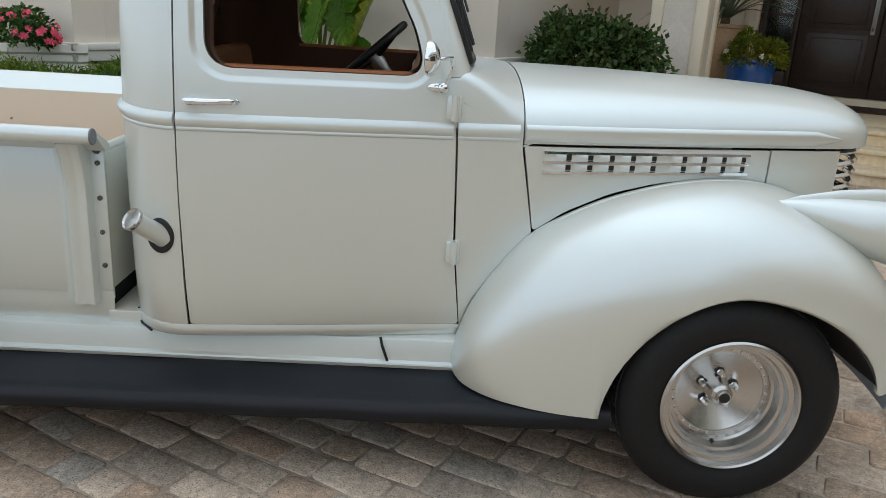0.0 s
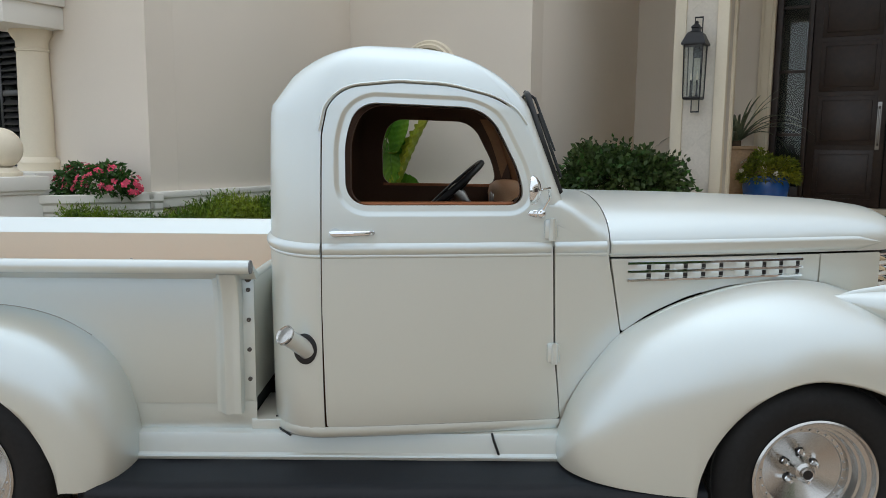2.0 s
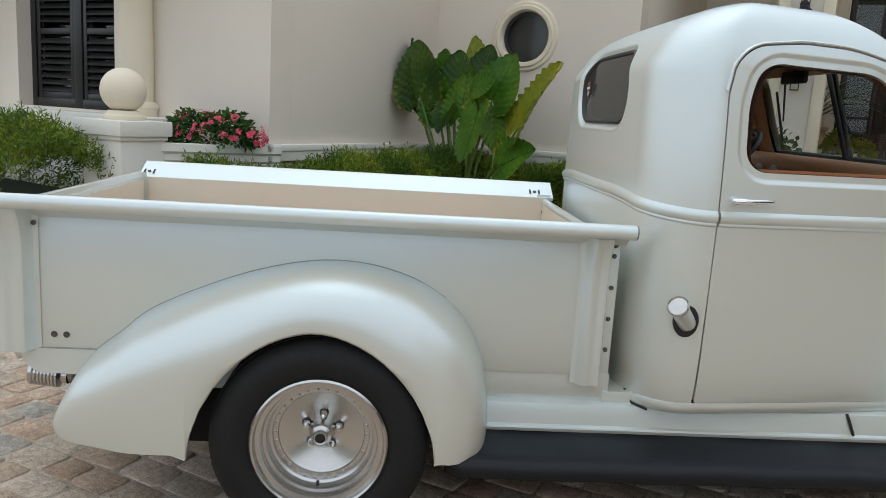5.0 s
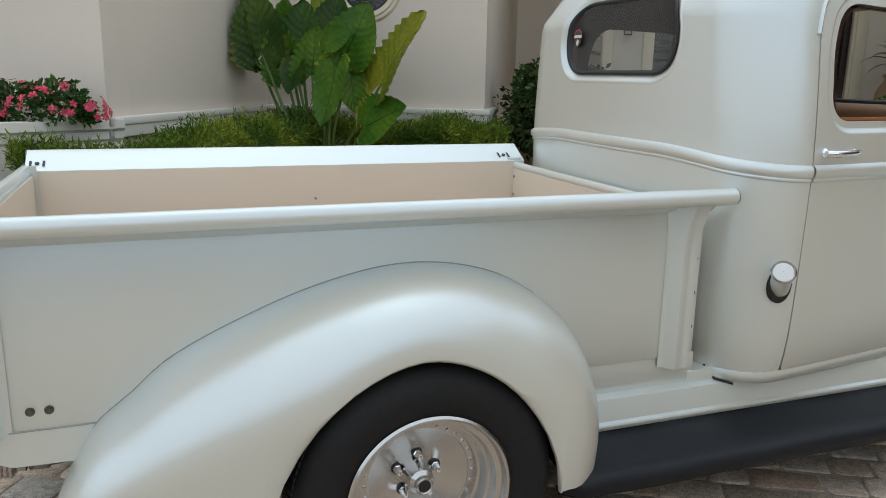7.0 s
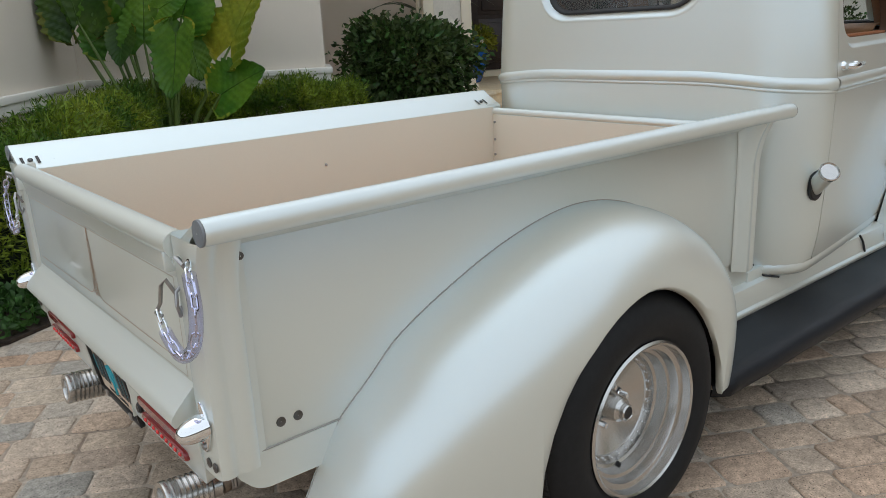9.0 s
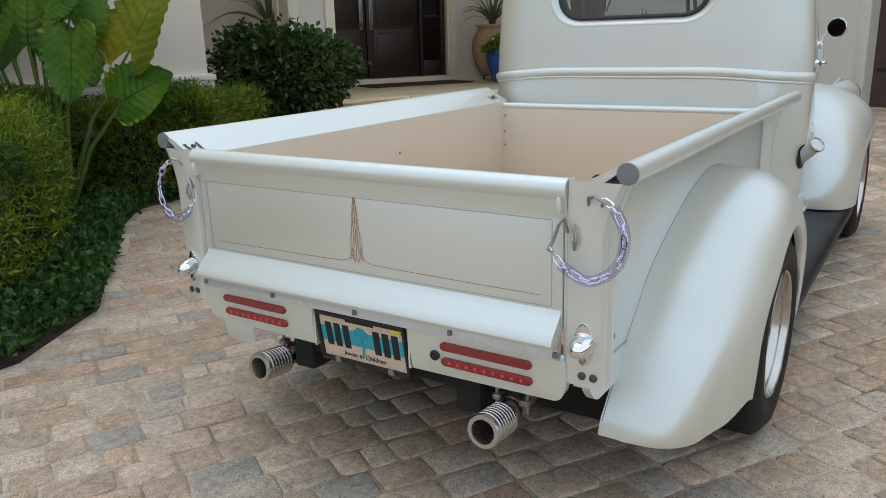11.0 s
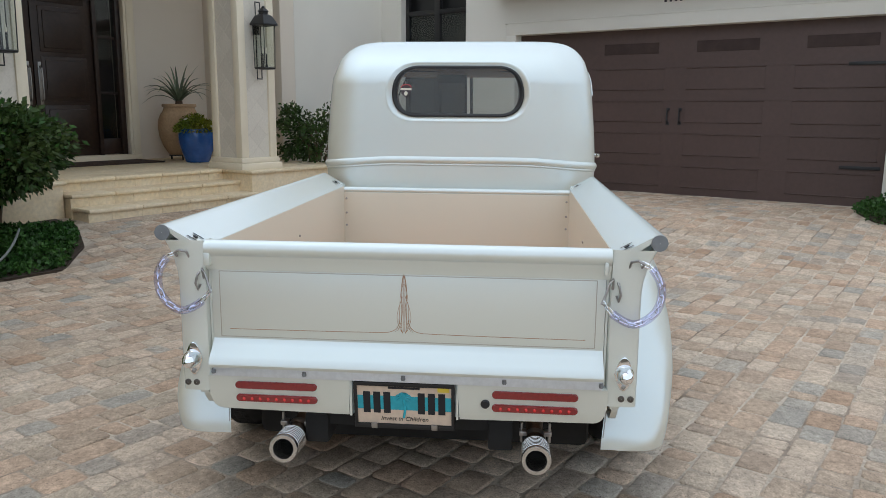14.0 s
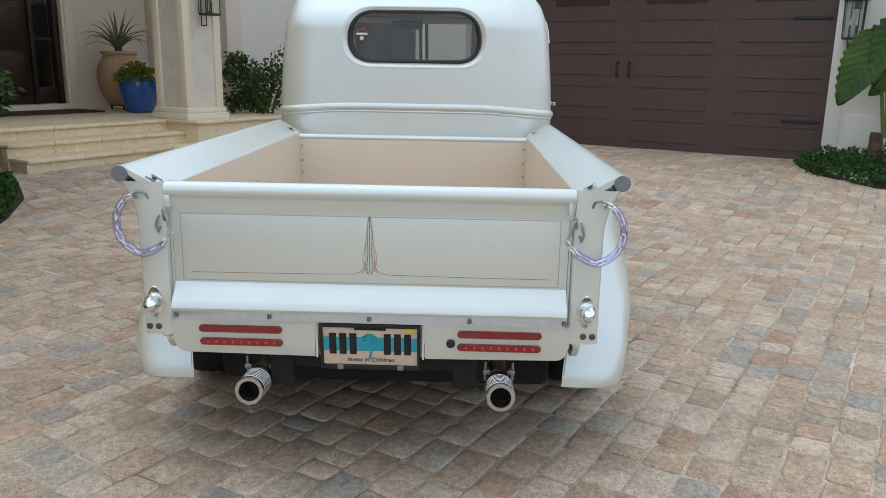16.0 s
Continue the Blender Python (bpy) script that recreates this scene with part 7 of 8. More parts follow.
for k in (0, 13, 27):
    tube(bm, [c + ax * 0.03, wheel_path[k]], [0.014, 0.010], 8)
steer = part("steering_wheel", bm, BLACK, truck, "black steering wheel", sharp=60)
bm = fresh()
tube(bm, [c - ax * 0.01, c + ax * 0.05, c + ax * 0.09, c + ax * 0.30], [0.024, 0.034, 0.024, 0.020], 16)
part("steering_column", bm, STEEL, steer)
bm = fresh()
box(bm, (1.86, 0.0, 1.60), (1.885, 0.20, 1.655), 0.01)
tube(bm, [(1.87, 0.10, 1.65), (1.885, 0.10, 1.70)], 0.006, 6)
part("interior_mirror", bm, BLACK, truck)

# ---- lanterns ----
def lantern(m, group, label):
    """A tapered glass lantern on a wall bracket; local y points into the wall."""
    t = thing("wall_lantern", label, "lantern", m, group)
    bm = fresh()
    box(bm, (-0.055, -0.02, 0.36), (0.055, 0.0, 0.52), 0.006)
    tube(bm, [(0, -0.01, 0.44), (0, -0.05, 0.44)], 0.018, 10)
    box(bm, (-0.05, -0.052, -0.11), (-0.038, -0.040, 0.70), 0.002)
    box(bm, (0.038, -0.052, -0.11), (0.05, -0.040, 0.70), 0.002)
    box(bm, (-0.05, -0.052, -0.122), (0.05, -0.040, -0.110), 0.002)
    box(bm, (-0.05, -0.052, 0.70), (0.05, -0.040, 0.712), 0.002)
    part("bracket", bm, IRON, t)
    bm = fresh()
    c, b, tp = -0.155, 0.098, 0.106
    for sx in (-1, 1):
        for sy in (-1, 1):
            tube(bm, [(sx * b, c + sy * b, 0.0), (sx * tp, c + sy * tp, 0.46)], 0.007, 4)
    for h, z in ((b, 0.0), (tp, 0.46)):
        for (x0, y0), (x1, y1) in (((-h, -h), (h, -h)), ((h, -h), (h, h)), ((h, h), (-h, h)), ((-h, h), (-h, -h))):
            tube(bm, [(x0, c + y0, z), (x1, c + y1, z)], 0.009, 4)
    box(bm, (-b, c - b, -0.014), (b, c + b, 0.002), 0.002)
    part("cage", bm, IRON, t)
    bm = fresh()
    rows = []
    for h, z in ((0.135, 0.455), (0.135, 0.47), (0.085, 0.555), (0.075, 0.56), (0.045, 0.575), (0.045, 0.60), (0.055, 0.605), (0.035, 0.625), (0.018, 0.64)):
        rows.append([(-h, c - h, z), (h, c - h, z), (h, c + h, z), (-h, c + h, z)])
    vs = grid(bm, rows, close_cols=True)
    bm.faces.new(vs[-1])
    bm.faces.new(vs[0])
    part("roof_cap", bm, IRON, t, sharp=30)
    bm = fresh()
    lathe(bm, [(0.022, 0.64), (0.026, 0.65), (0.012, 0.662)], "z", (0, c, 0), 12)
    part("finial", bm, IRON, t)
    for sx, sy in ((0, -1), (0, 1), (-1, 0), (1, 0)):
        bm = fresh()
        lo, hi = b - 0.004, tp - 0.004
        if sx == 0:
            q = [(-lo, c + sy * lo, 0.01), (lo, c + sy * lo, 0.01), (hi, c + sy * hi, 0.45), (-hi, c + sy * hi, 0.45)]
        else:
            q = [(sx * lo, c - lo, 0.01), (sx * lo, c + lo, 0.01), (sx * hi, c + hi, 0.45), (sx * hi, c - hi, 0.45)]
        bm.faces.new([bm.verts.new(p) for p in q])
        part("pane", bm, CLEAR, t).visible_shadow = False
    for x in (-0.035, 0.035):
        bm = fresh()
        lathe(bm, [(0.016, 0.0), (0.016, 0.03), (0.011, 0.04), (0.011, 0.15), (0.009, 0.155)], "z", (x, c, 0), 12, True)
        part("candle", bm, IRON, t)
        bm = fresh()
        lathe(bm, [(0.008, 0.155), (0.013, 0.18), (0.008, 0.21), (0.001, 0.235)], "z", (x, c, 0), 10)
        part("bulb", bm, CANDLE, t, "ivory candle bulb")
    return t


lantern(HOUSE @ Matrix.Translation((1.285, 6.555, 1.995)) @ Matrix.Diagonal((0.90, 1.0, 1.2, 1)), "wall lanterns", "tall black iron lantern on the entrance pillar")
lantern(HOUSE @ Matrix.Translation((4.45, 6.20, 1.966)) @ Matrix.Diagonal((0.90, 1.0, 1.2, 1)), "wall lanterns", "tall black iron lantern on the entrance pillar")
lantern(HOUSE @ Matrix.Translation((8.5, -1.06, 1.79)) @ Matrix.Rotation(radians(-90), 4, "Z") @ Matrix.Diagonal((1.05, 1.0, 1.0, 1)), "wall lanterns", "tall black iron lantern beside the garage door")


# ---- leaves ----
def leaves(points, ways, length, width, fold=0.35, droop=0.0, rng=None):
    """Small folded leaves as raw verts and faces: base points, directions, and sizes."""
    rng = rng or np.random.default_rng(1)
    points, ways = np.asarray(points, float), np.asarray(ways, float)
    n = len(points)
    ways /= np.linalg.norm(ways, axis=1, keepdims=True) + 1e-9
    ref = rng.normal(size=(n, 3))
    side = np.cross(ways, ref)
    side /= np.linalg.norm(side, axis=1, keepdims=True) + 1e-9
    up = np.cross(side, ways)
    L = (length * rng.uniform(0.7, 1.25, n))[:, None]
    W = (width * rng.uniform(0.75, 1.2, n))[:, None]
    tip = points + ways * L - np.array([0, 0, 1.0]) * droop * L
    mid = points + ways * L * 0.45
    a, b = mid + side * W * 0.5 + up * W * fold, mid - side * W * 0.5 + up * W * fold
    verts = np.stack([points, a, tip, mid - up * W * 0.02, b], 1).reshape(-1, 3)
    base = np.arange(n)[:, None] * 5
    faces = np.concatenate([base + np.array([[0, 1, 3]]), base + np.array([[1, 2, 3]]), base + np.array([[0, 3, 4]]), base + np.array([[3, 2, 4]])], 0)
    return verts, faces


def leaf_object(name, batches, parent=None):
    """One mesh from several (verts, faces, material)."""
    vs, fs, mi, mats, off = [], [], [], [], 0
    for v, f, mat in batches:
        if mat not in mats:
            mats.append(mat)
        vs.append(v)
        fs.append(np.asarray(f) + off)
        mi += [mats.index(mat)] * len(f)
        off += len(v)
    me = bpy.data.meshes.new(name)
    me.from_pydata(np.concatenate(vs).tolist(), [], np.concatenate(fs).tolist())
    for m in mats:
        me.materials.append(m)
    me.polygons.foreach_set("material_index", mi)
    me.polygons.foreach_set("use_smooth", [True] * len(me.polygons))
    ob = new(name, me)
    ob.parent = parent
    return ob


def shrub(name, label, centre, radii, count, mat, seed, size=0.055, stems=5, ground=0.0, group="", second=None):
    """A rounded shrub: stems that fork into a crown of clumped leaves with gaps."""
    rng = np.random.default_rng(seed)
    t = thing(name, label, "shrub", Matrix.Translation((centre[0], centre[1], ground)), group)
    cz = centre[2] - ground
    for k in range(stems):
        bm = fresh()
        a = 2 * math.pi * k / stems + rng.uniform(-0.4, 0.4)
        r = radii[0] * rng.uniform(0.3, 0.65)
        foot = Vector((0.07 * math.cos(a), 0.07 * math.sin(a), -0.05))
        knee = Vector((0.4 * r * math.cos(a), 0.4 * r * math.sin(a), (cz - radii[2] * 0.4)))
        head = Vector((r * math.cos(a), r * math.sin(a), cz + radii[2] * rng.uniform(0.1, 0.5)))
        tube(bm, [foot, foot.lerp(knee, 0.5) + Vector((0.02, 0.02, 0)), knee, knee.lerp(head, 0.6), head], [0.022, 0.020, 0.017, 0.012, 0.006], 7)
        for j in range(3):
            b = a + rng.uniform(-1, 1)
            tube(bm, [knee, knee + Vector((0.25 * r * math.cos(b), 0.25 * r * math.sin(b), 0.15)), knee + Vector((0.9 * r * math.cos(b), 0.9 * r * math.sin(b), radii[2] * rng.uniform(0.1, 0.9)))], [0.012, 0.009, 0.004], 6)
        part("stem", bm, BARK, t)
    # clump centres on and inside a lumpy ball
    nc = max(40, count // 34)
    d = rng.normal(size=(nc, 3))
    d /= np.linalg.norm(d, axis=1, keepdims=True)
    d = np.sign(d) * np.abs(d) ** 0.78
    lump = 1 + 0.13 * np.sin(d[:, 0] * 5 + seed) + 0.10 * np.sin(d[:, 1] * 7 + d[:, 2] * 4)
    rad = rng.uniform(0.55, 1.0, nc) ** 0.6 * lump * 0.90
    flat = np.where(d[:, 2] < 0, 0.9, 1.0)
    cl = d * rad[:, None] * np.array(radii) * np.stack([np.ones(nc), np.ones(nc), flat], 1) + np.array([0, 0, cz])
    pick = rng.integers(0, nc, count)
    off = rng.normal(size=(count, 3)) * 0.055
    pts = cl[pick] + off
    out = (pts - np.array([0, 0, cz])) / np.array(radii)
    ways = out * 0.8 + rng.normal(size=(count, 3)) * 0.55 + np.array([0, 0, 0.10])
    half = int(count * 0.8)
    v1, f1 = leaves(pts[:half], ways[:half], size, size * 0.62, 0.25, 0.15, rng)
    v2, f2 = leaves(pts[half:], ways[half:], size * 0.9, size * 0.55, 0.25, 0.1, rng)
    leaf_object("crown", [(v1, f1, mat), (v2, f2, second or mat)], t)
    return t


gx, gy = to_xy(0.68, 5.76)
shrub("round_shrub", "rounded dark green shrub on bare stems", (gx, gy, 1.00), (0.67, 0.67, 0.46), 10500, LEAF_DARK, 3, 0.078, 6, 0.12, second=LEAF_COVER)
gx, gy = to_xy(6.10, 6.75)
shrub("round_shrub", "small dark green shrub beside the entrance pillar", (gx, gy, 1.0), (0.62, 0.62, 0.48), 2500, LEAF_DARK, 9, 0.072, 5, 0.2, second=LEAF_COVER)


def poly_samples(poly, n, rng):
    lo, hi = np.min(poly, 0), np.max(poly, 0)
    out = []
    while len(out) < n:
        for p in rng.uniform(lo, hi, (n, 2)):
            if inside(p, poly):
                out.append(p)
    return np.array(out[:n])


def hedge(name, label, path, width, z0, height, shoots, mat, seed, taper=0.0):
    """A feathery clipped hedge along a path in house coordinates: upright shoots set with narrow leaves."""
    rng = np.random.default_rng(seed)
    path = [np.array(p, float) for p in path]
    seg = [np.linalg.norm(b - a) for a, b in zip(path[:-1], path[1:])]
    pts, ways = [], []
    total = sum(seg)
    for _ in range(shoots):
        d = rng.uniform(0, total)
        i = 0
        while d > seg[i] and i < len(seg) - 1:
            d -= seg[i]
            i += 1
        a, b = path[i], path[i + 1]
        tan = (b - a) / seg[i]
        nor = np.array([-tan[1], tan[0]])
        o = rng.uniform(-1, 1)
        p = a + tan * d + nor * o * width / 2
        along = d + sum(seg[:i])
        rise = 1.0 - taper * max(0.0, 1.0 - along / 1.6)
        wave = 0.06 * math.sin(p[0] * 5.1 + seed) + 0.05 * math.sin(p[1] * 7.3)
        face = rng.random() < 0.45
        if face:
            o = rng.choice([-1.0, 1.0])
            p = a + tan * d + nor * o * width / 2 * rng.uniform(0.85, 1.05)
            z = rng.uniform(0.05, 0.95) * height * rise
            way = np.array([nor[0] * o * 0.8, nor[1] * o * 0.8, 0.7]) + rng.normal(size=3) * 0.3
        else:
            z = height * rise * (1 - 0.12 * o * o) + wave - rng.uniform(0.02, 0.10)
            way = np.array([nor[0] * o * 0.4, nor[1] * o * 0.4, 1.0]) + rng.normal(size=3) * 0.28
        way /= np.linalg.norm(way)
        x, y = to_xy(*p)
        wx, wy = to_xy(way[0], way[1])
        base = np.array([x, y, z0 + z])
        way = np.array([wx, wy, way[2]])
        L = rng.uniform(0.09, 0.19)
        for k in range(9):
            q = base + way * L * k / 8
            pts.append(q)
            ways.append(way * 0.55 + rng.normal(size=3) * 0.55)
    v, f = leaves(pts, ways, 0.055, 0.011, 0.1, 0.0, rng)
    ob = leaf_object(name, [(v, f, mat)])
    tagged(ob, label, "hedge", kind="stuff")
    # an added dark core box stops the light and darkens gaps between leaves
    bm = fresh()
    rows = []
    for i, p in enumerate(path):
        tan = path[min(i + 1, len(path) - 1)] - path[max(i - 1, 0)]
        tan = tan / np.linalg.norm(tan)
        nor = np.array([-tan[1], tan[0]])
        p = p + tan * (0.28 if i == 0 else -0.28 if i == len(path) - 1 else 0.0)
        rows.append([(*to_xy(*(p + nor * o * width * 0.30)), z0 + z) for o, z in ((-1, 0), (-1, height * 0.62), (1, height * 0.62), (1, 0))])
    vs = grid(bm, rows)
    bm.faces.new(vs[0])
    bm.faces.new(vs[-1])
    solo("hedge_twigs", bm, material("core_dark_" + name, (0.012, 0.020, 0.008), rough=0.95, vary=0.6, grain=50, bump=0.8, bump_scale=60), "dark core box added inside the hedge", "twigs", "stuff")


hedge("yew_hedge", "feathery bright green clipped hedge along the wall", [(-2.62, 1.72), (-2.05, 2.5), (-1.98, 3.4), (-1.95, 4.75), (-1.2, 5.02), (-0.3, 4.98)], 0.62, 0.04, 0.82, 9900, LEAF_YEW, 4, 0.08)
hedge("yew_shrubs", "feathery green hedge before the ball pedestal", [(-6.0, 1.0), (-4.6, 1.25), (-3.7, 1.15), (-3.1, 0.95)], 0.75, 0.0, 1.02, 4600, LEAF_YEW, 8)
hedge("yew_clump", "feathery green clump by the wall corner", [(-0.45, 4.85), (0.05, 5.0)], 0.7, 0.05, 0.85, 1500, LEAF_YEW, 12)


def ground_cover(name, label, poly, count, mat, seed, low, high):
    rng = np.random.default_rng(seed)
    p = poly_samples(poly, count, rng)
    pts, ways = [], []
    for u, v in p:
        x, y = to_xy(u, v)
        e = min(1.0, min(math.dist((u, v), q) for q in poly_edge(poly)) / 0.30)
        h = (low + (high - low) * rng.random()) * (0.35 + 0.65 * e) * (0.8 + 0.35 * math.sin(u * 4.0) * math.sin(v * 3.3 + 1))
        pts.append((x, y, ground_z(x, y) + h))
        ways.append(rng.normal(size=3) * 0.7 + np.array([0, 0, 0.55]))
    v, f = leaves(pts, ways, 0.050, 0.032, 0.2, 0.1, rng)
    ob = leaf_object(name, [(v, f, mat)])
    return tagged(ob, label, "ground cover", kind="stuff")


def poly_edge(poly, step=0.12):
    out = []
    for k in range(len(poly)):
        a, b = Vector(poly[k - 1]), Vector(poly[k])
        n = max(1, int((b - a).length / step))
        out += [tuple(a.lerp(b, i / n)) for i in range(n)]
    return out


COVER = [(-3.6, 0.55), (-2.55, 0.85), (-1.90, 1.18), (-1.52, 1.78), (-1.34, 2.8), (-1.20, 3.8), (-0.97, 4.48), (-0.5, 4.70), (0.2, 4.60), (0.72, 4.52), (1.22, 5.14), (1.55, 5.85), (0.6, 6.0), (-0.1, 5.4), (-1.5, 4.7), (-1.75, 3.0), (-2.3, 1.7), (-3.2, 1.1)]
ground_cover("ground_cover", "low dense green ground cover beside the drive", COVER, 17000, LEAF_COVER, 6, 0.05, 0.26)
COVER_RIGHT = [(7.25, -0.85), (7.8, -0.62), (8.42, -0.80), (8.45, -2.6), (6.9, -2.6), (6.85, -1.6)]
ground_cover("ground_cover", "low green ground cover by the garage corner", COVER_RIGHT, 6000, LEAF_COVER, 7, 0.04, 0.30)


def bed_soil():
    for nm, poly in (("planting_bed", BED_EDGE), ("planting_bed", COVER_RIGHT)):
        bm = fresh()
        vs = [bm.verts.new((*to_xy(u, v), ground_uv(u, v) + 0.012)) for u, v in poly]
        c = sum((w.co for w in vs), Vector()) / len(vs)
        for w in vs:
            q = c - w.co
            q.z = 0
            w.co += q.normalized() * 0.09
        lo = [bm.verts.new(v.co - Vector((0, 0, 0.1))) for v in vs]
        bm.faces.new(vs)
        for k in range(len(vs)):
            bm.faces.new((vs[k - 1], vs[k], lo[k], lo[k - 1]))
        bmesh.ops.triangulate(bm, faces=[f for f in bm.faces if len(f.verts) > 4])
        solo(nm, bm, SOIL, "dark mulched soil of a planting bed", "soil", "structure")


bed_soil()


# ---- elephant ear plant ----
def big_leaf(bm, base, tip, face, half, bend, seed, yellow=0.0):
    """A heart-shaped leaf from its stalk joint to its tip: lobes behind the joint, pressed ribs and a scalloped margin."""
    base, tip = Vector(base), Vector(tip)
    way = tip - base
    size = way.length
    way.normalize()
    side = way.cross(Vector(face)).normalized()
    up = side.cross(way).normalized()
    n, m = 60, 7
    rng = np.random.default_rng(seed)
    ph = rng.uniform(0, 6, 4)
    for flank in (-1, 1):
        rows = []
        for i in range(n + 1):
            a = -0.27 + 1.27 * i / n
            if a > 0.05:
                k = (a - 0.05) / 0.95
                outer, inner = half * (1 - k ** 2.3) ** 0.72 * (0.93 + 0.07 * math.cos(k * 3)) + 0.002, 0.0
            else:
                k = (0.05 - a) / 0.32
                outer = half * math.sqrt(max(0.0, 1 - k ** 2.6))
                inner = 0.0 if a >= 0 else half * 0.36 * min(1.0, -a / 0.27 * 1.3) ** 0.8
                if outer < inner:
                    inner = outer = (inner + outer) / 2
            row = []
            for j in range(m + 1):
                s = j / m
                lat = inner + (outer - inner) * s
                # veins run outwards and forwards
                vein = (a - 0.30 * s) * 50 + ph[0]
                lat *= 1 + 0.04 * s * math.sin(vein)
                z = 0.032 * math.sin(vein) * s ** 0.6 * (1.15 - 0.5 * s) + 0.22 * lat * s
                z += 0.022 * math.sin(a * 7 + ph[1] + flank * s * 1.5) * s * s - bend * max(0.0, a) ** 2 * 0.5 - 0.10 * max(0.0, -a) * s
                row.append(base + size * (way * a + side * flank * lat + up * z))
            rows.append(row)
        grid(bm, rows if flank > 0 else [r[::-1] for r in rows])
    for f in bm.faces:
        c = f.calc_center_median() - base
        a, lat = c.dot(way) / size, abs(c.dot(side)) / size
        k = max(0.0, (a - 0.05) / 0.95) if a > 0.05 else (0.05 - a) / 0.32
        rim = half * max(0.0, 1 - min(k, 1.0) ** 2.4) ** 0.65
        if lat > rim * (1.0 - yellow * (0.16 + 0.10 * math.sin(a * 9 + ph[2]))):
            f.material_index = 1
    bmesh.ops.remove_doubles(bm, verts=bm.verts, dist=0.0003)
    # midrib
    tube(bm, [base + size * (way * a + up * (0.002 - bend * a * a * 0.5)) for a in (0.0, 0.2, 0.4, 0.6, 0.8, 0.95)], [0.006, 0.0055, 0.005, 0.004, 0.003, 0.0015], 6)


def elephant_ear(name, label, u, v, z0, specs, group=""):
    """Leaves given as joint, tip, facing, half width, bend and yellowing, in the house's axes."""
    t = thing(name, label, "plant", HOUSE @ Matrix.Translation((u, v, z0)), group)
    rng = np.random.default_rng(11)
    for k, (joint, tip, face, half, bend, yellow) in enumerate(specs):
        top, end = Vector(joint) - Vector((u, v, z0)), Vector(tip) - Vector((u, v, z0))
        bm = fresh()
        foot = Vector((top.x * 0.10 + rng.uniform(-0.06, 0.06), top.y * 0.10 + rng.uniform(-0.05, 0.05), 0.0))
        knee = foot.lerp(top, 0.55) + Vector((-top.x * 0.10, -top.y * 0.10, 0.03))
        tube(bm, [foot, foot.lerp(knee, 0.5), knee, knee.lerp(top, 0.6), top], [0.026, 0.022, 0.017, 0.013, 0.009], 8)
        part("stalk", bm, STEM, t)
        bm = fresh()
        big_leaf(bm, top, end, face, half, bend, 40 + k, yellow)
        part("leaf", bm, [LEAF_YELLOW if yellow > 0.5 else LEAF_BIG, LEAF_LIME], t, "yellowing leaf" if yellow > 0.5 else "", sharp=80)
    return t


elephant_ear("elephant_ear", "tall elephant ear plant with large ribbed green leaves", -1.62, 4.45, 0.05, [
    ((-2.30, 4.68, 1.54), (-2.42, 4.70, 2.16), (-0.9, -0.45, 0.1), 0.44, 0.05, 0.25), ((-2.16, 4.50, 1.54), (-2.24, 4.52, 2.13), (0.05, -1, 0.25), 0.47, 0.10, 0.35),
    ((-1.80, 4.58, 1.53), (-1.78, 4.60, 2.04), (0.1, -1, 0.25), 0.49, 0.10, 0.10), ((-1.34, 4.50, 1.55), (-1.13, 4.52, 2.01), (-0.05, -1, 0.2), 0.52, 0.05, 0.05),
    ((-1.36, 4.22, 1.42), (-1.42, 4.10, 0.90), (-0.5, -0.85, 0.2), 0.42, -0.15, 0.25), ((-0.95, 4.28, 1.30), (-0.60, 4.20, 1.93), (-0.85, -0.6, 0.35), 0.47, 0.15, 0.62),
    ((-1.06, 4.15, 0.92), (-0.70, 4.02, 1.13), (-0.2, -0.85, 0.6), 0.60, 0.20, 0.30), ((-1.62, 4.75, 1.80), (-1.70, 4.78, 2.20), (0.7, -0.7, 0.0), 0.39, 0.05, 0.9),
    ((-1.32, 4.52, 1.48), (-1.24, 4.46, 1.02), (0.2, -1, 0.2), 0.42, -0.1, 0.0), ((-1.82, 4.45, 1.46), (-1.86, 4.36, 1.18), (-0.2, -1, 0.2), 0.45, 0.0, 0.3), ((-1.50, 4.40, 1.62), (-1.26, 4.30, 1.75), (-0.1, -0.9, 0.5), 0.55, 0.35, 0.05),
    ((-1.55, 4.62, 1.66), (-1.46, 4.66, 2.10), (0.1, -1, 0.2), 0.50, 0.05, 0.1), ((-1.98, 4.70, 1.60), (-2.02, 4.72, 2.06), (-0.3, -1, 0.2), 0.48, 0.08, 0.1),
    ((-1.95, 4.56, 1.36), (-2.02, 4.52, 1.84), (0.0, -1, 0.2), 0.46, 0.05, 0.15), ((-1.66, 4.46, 1.36), (-1.60, 4.44, 1.80), (0.1, -1, 0.2), 0.46, 0.05, 0.05)])
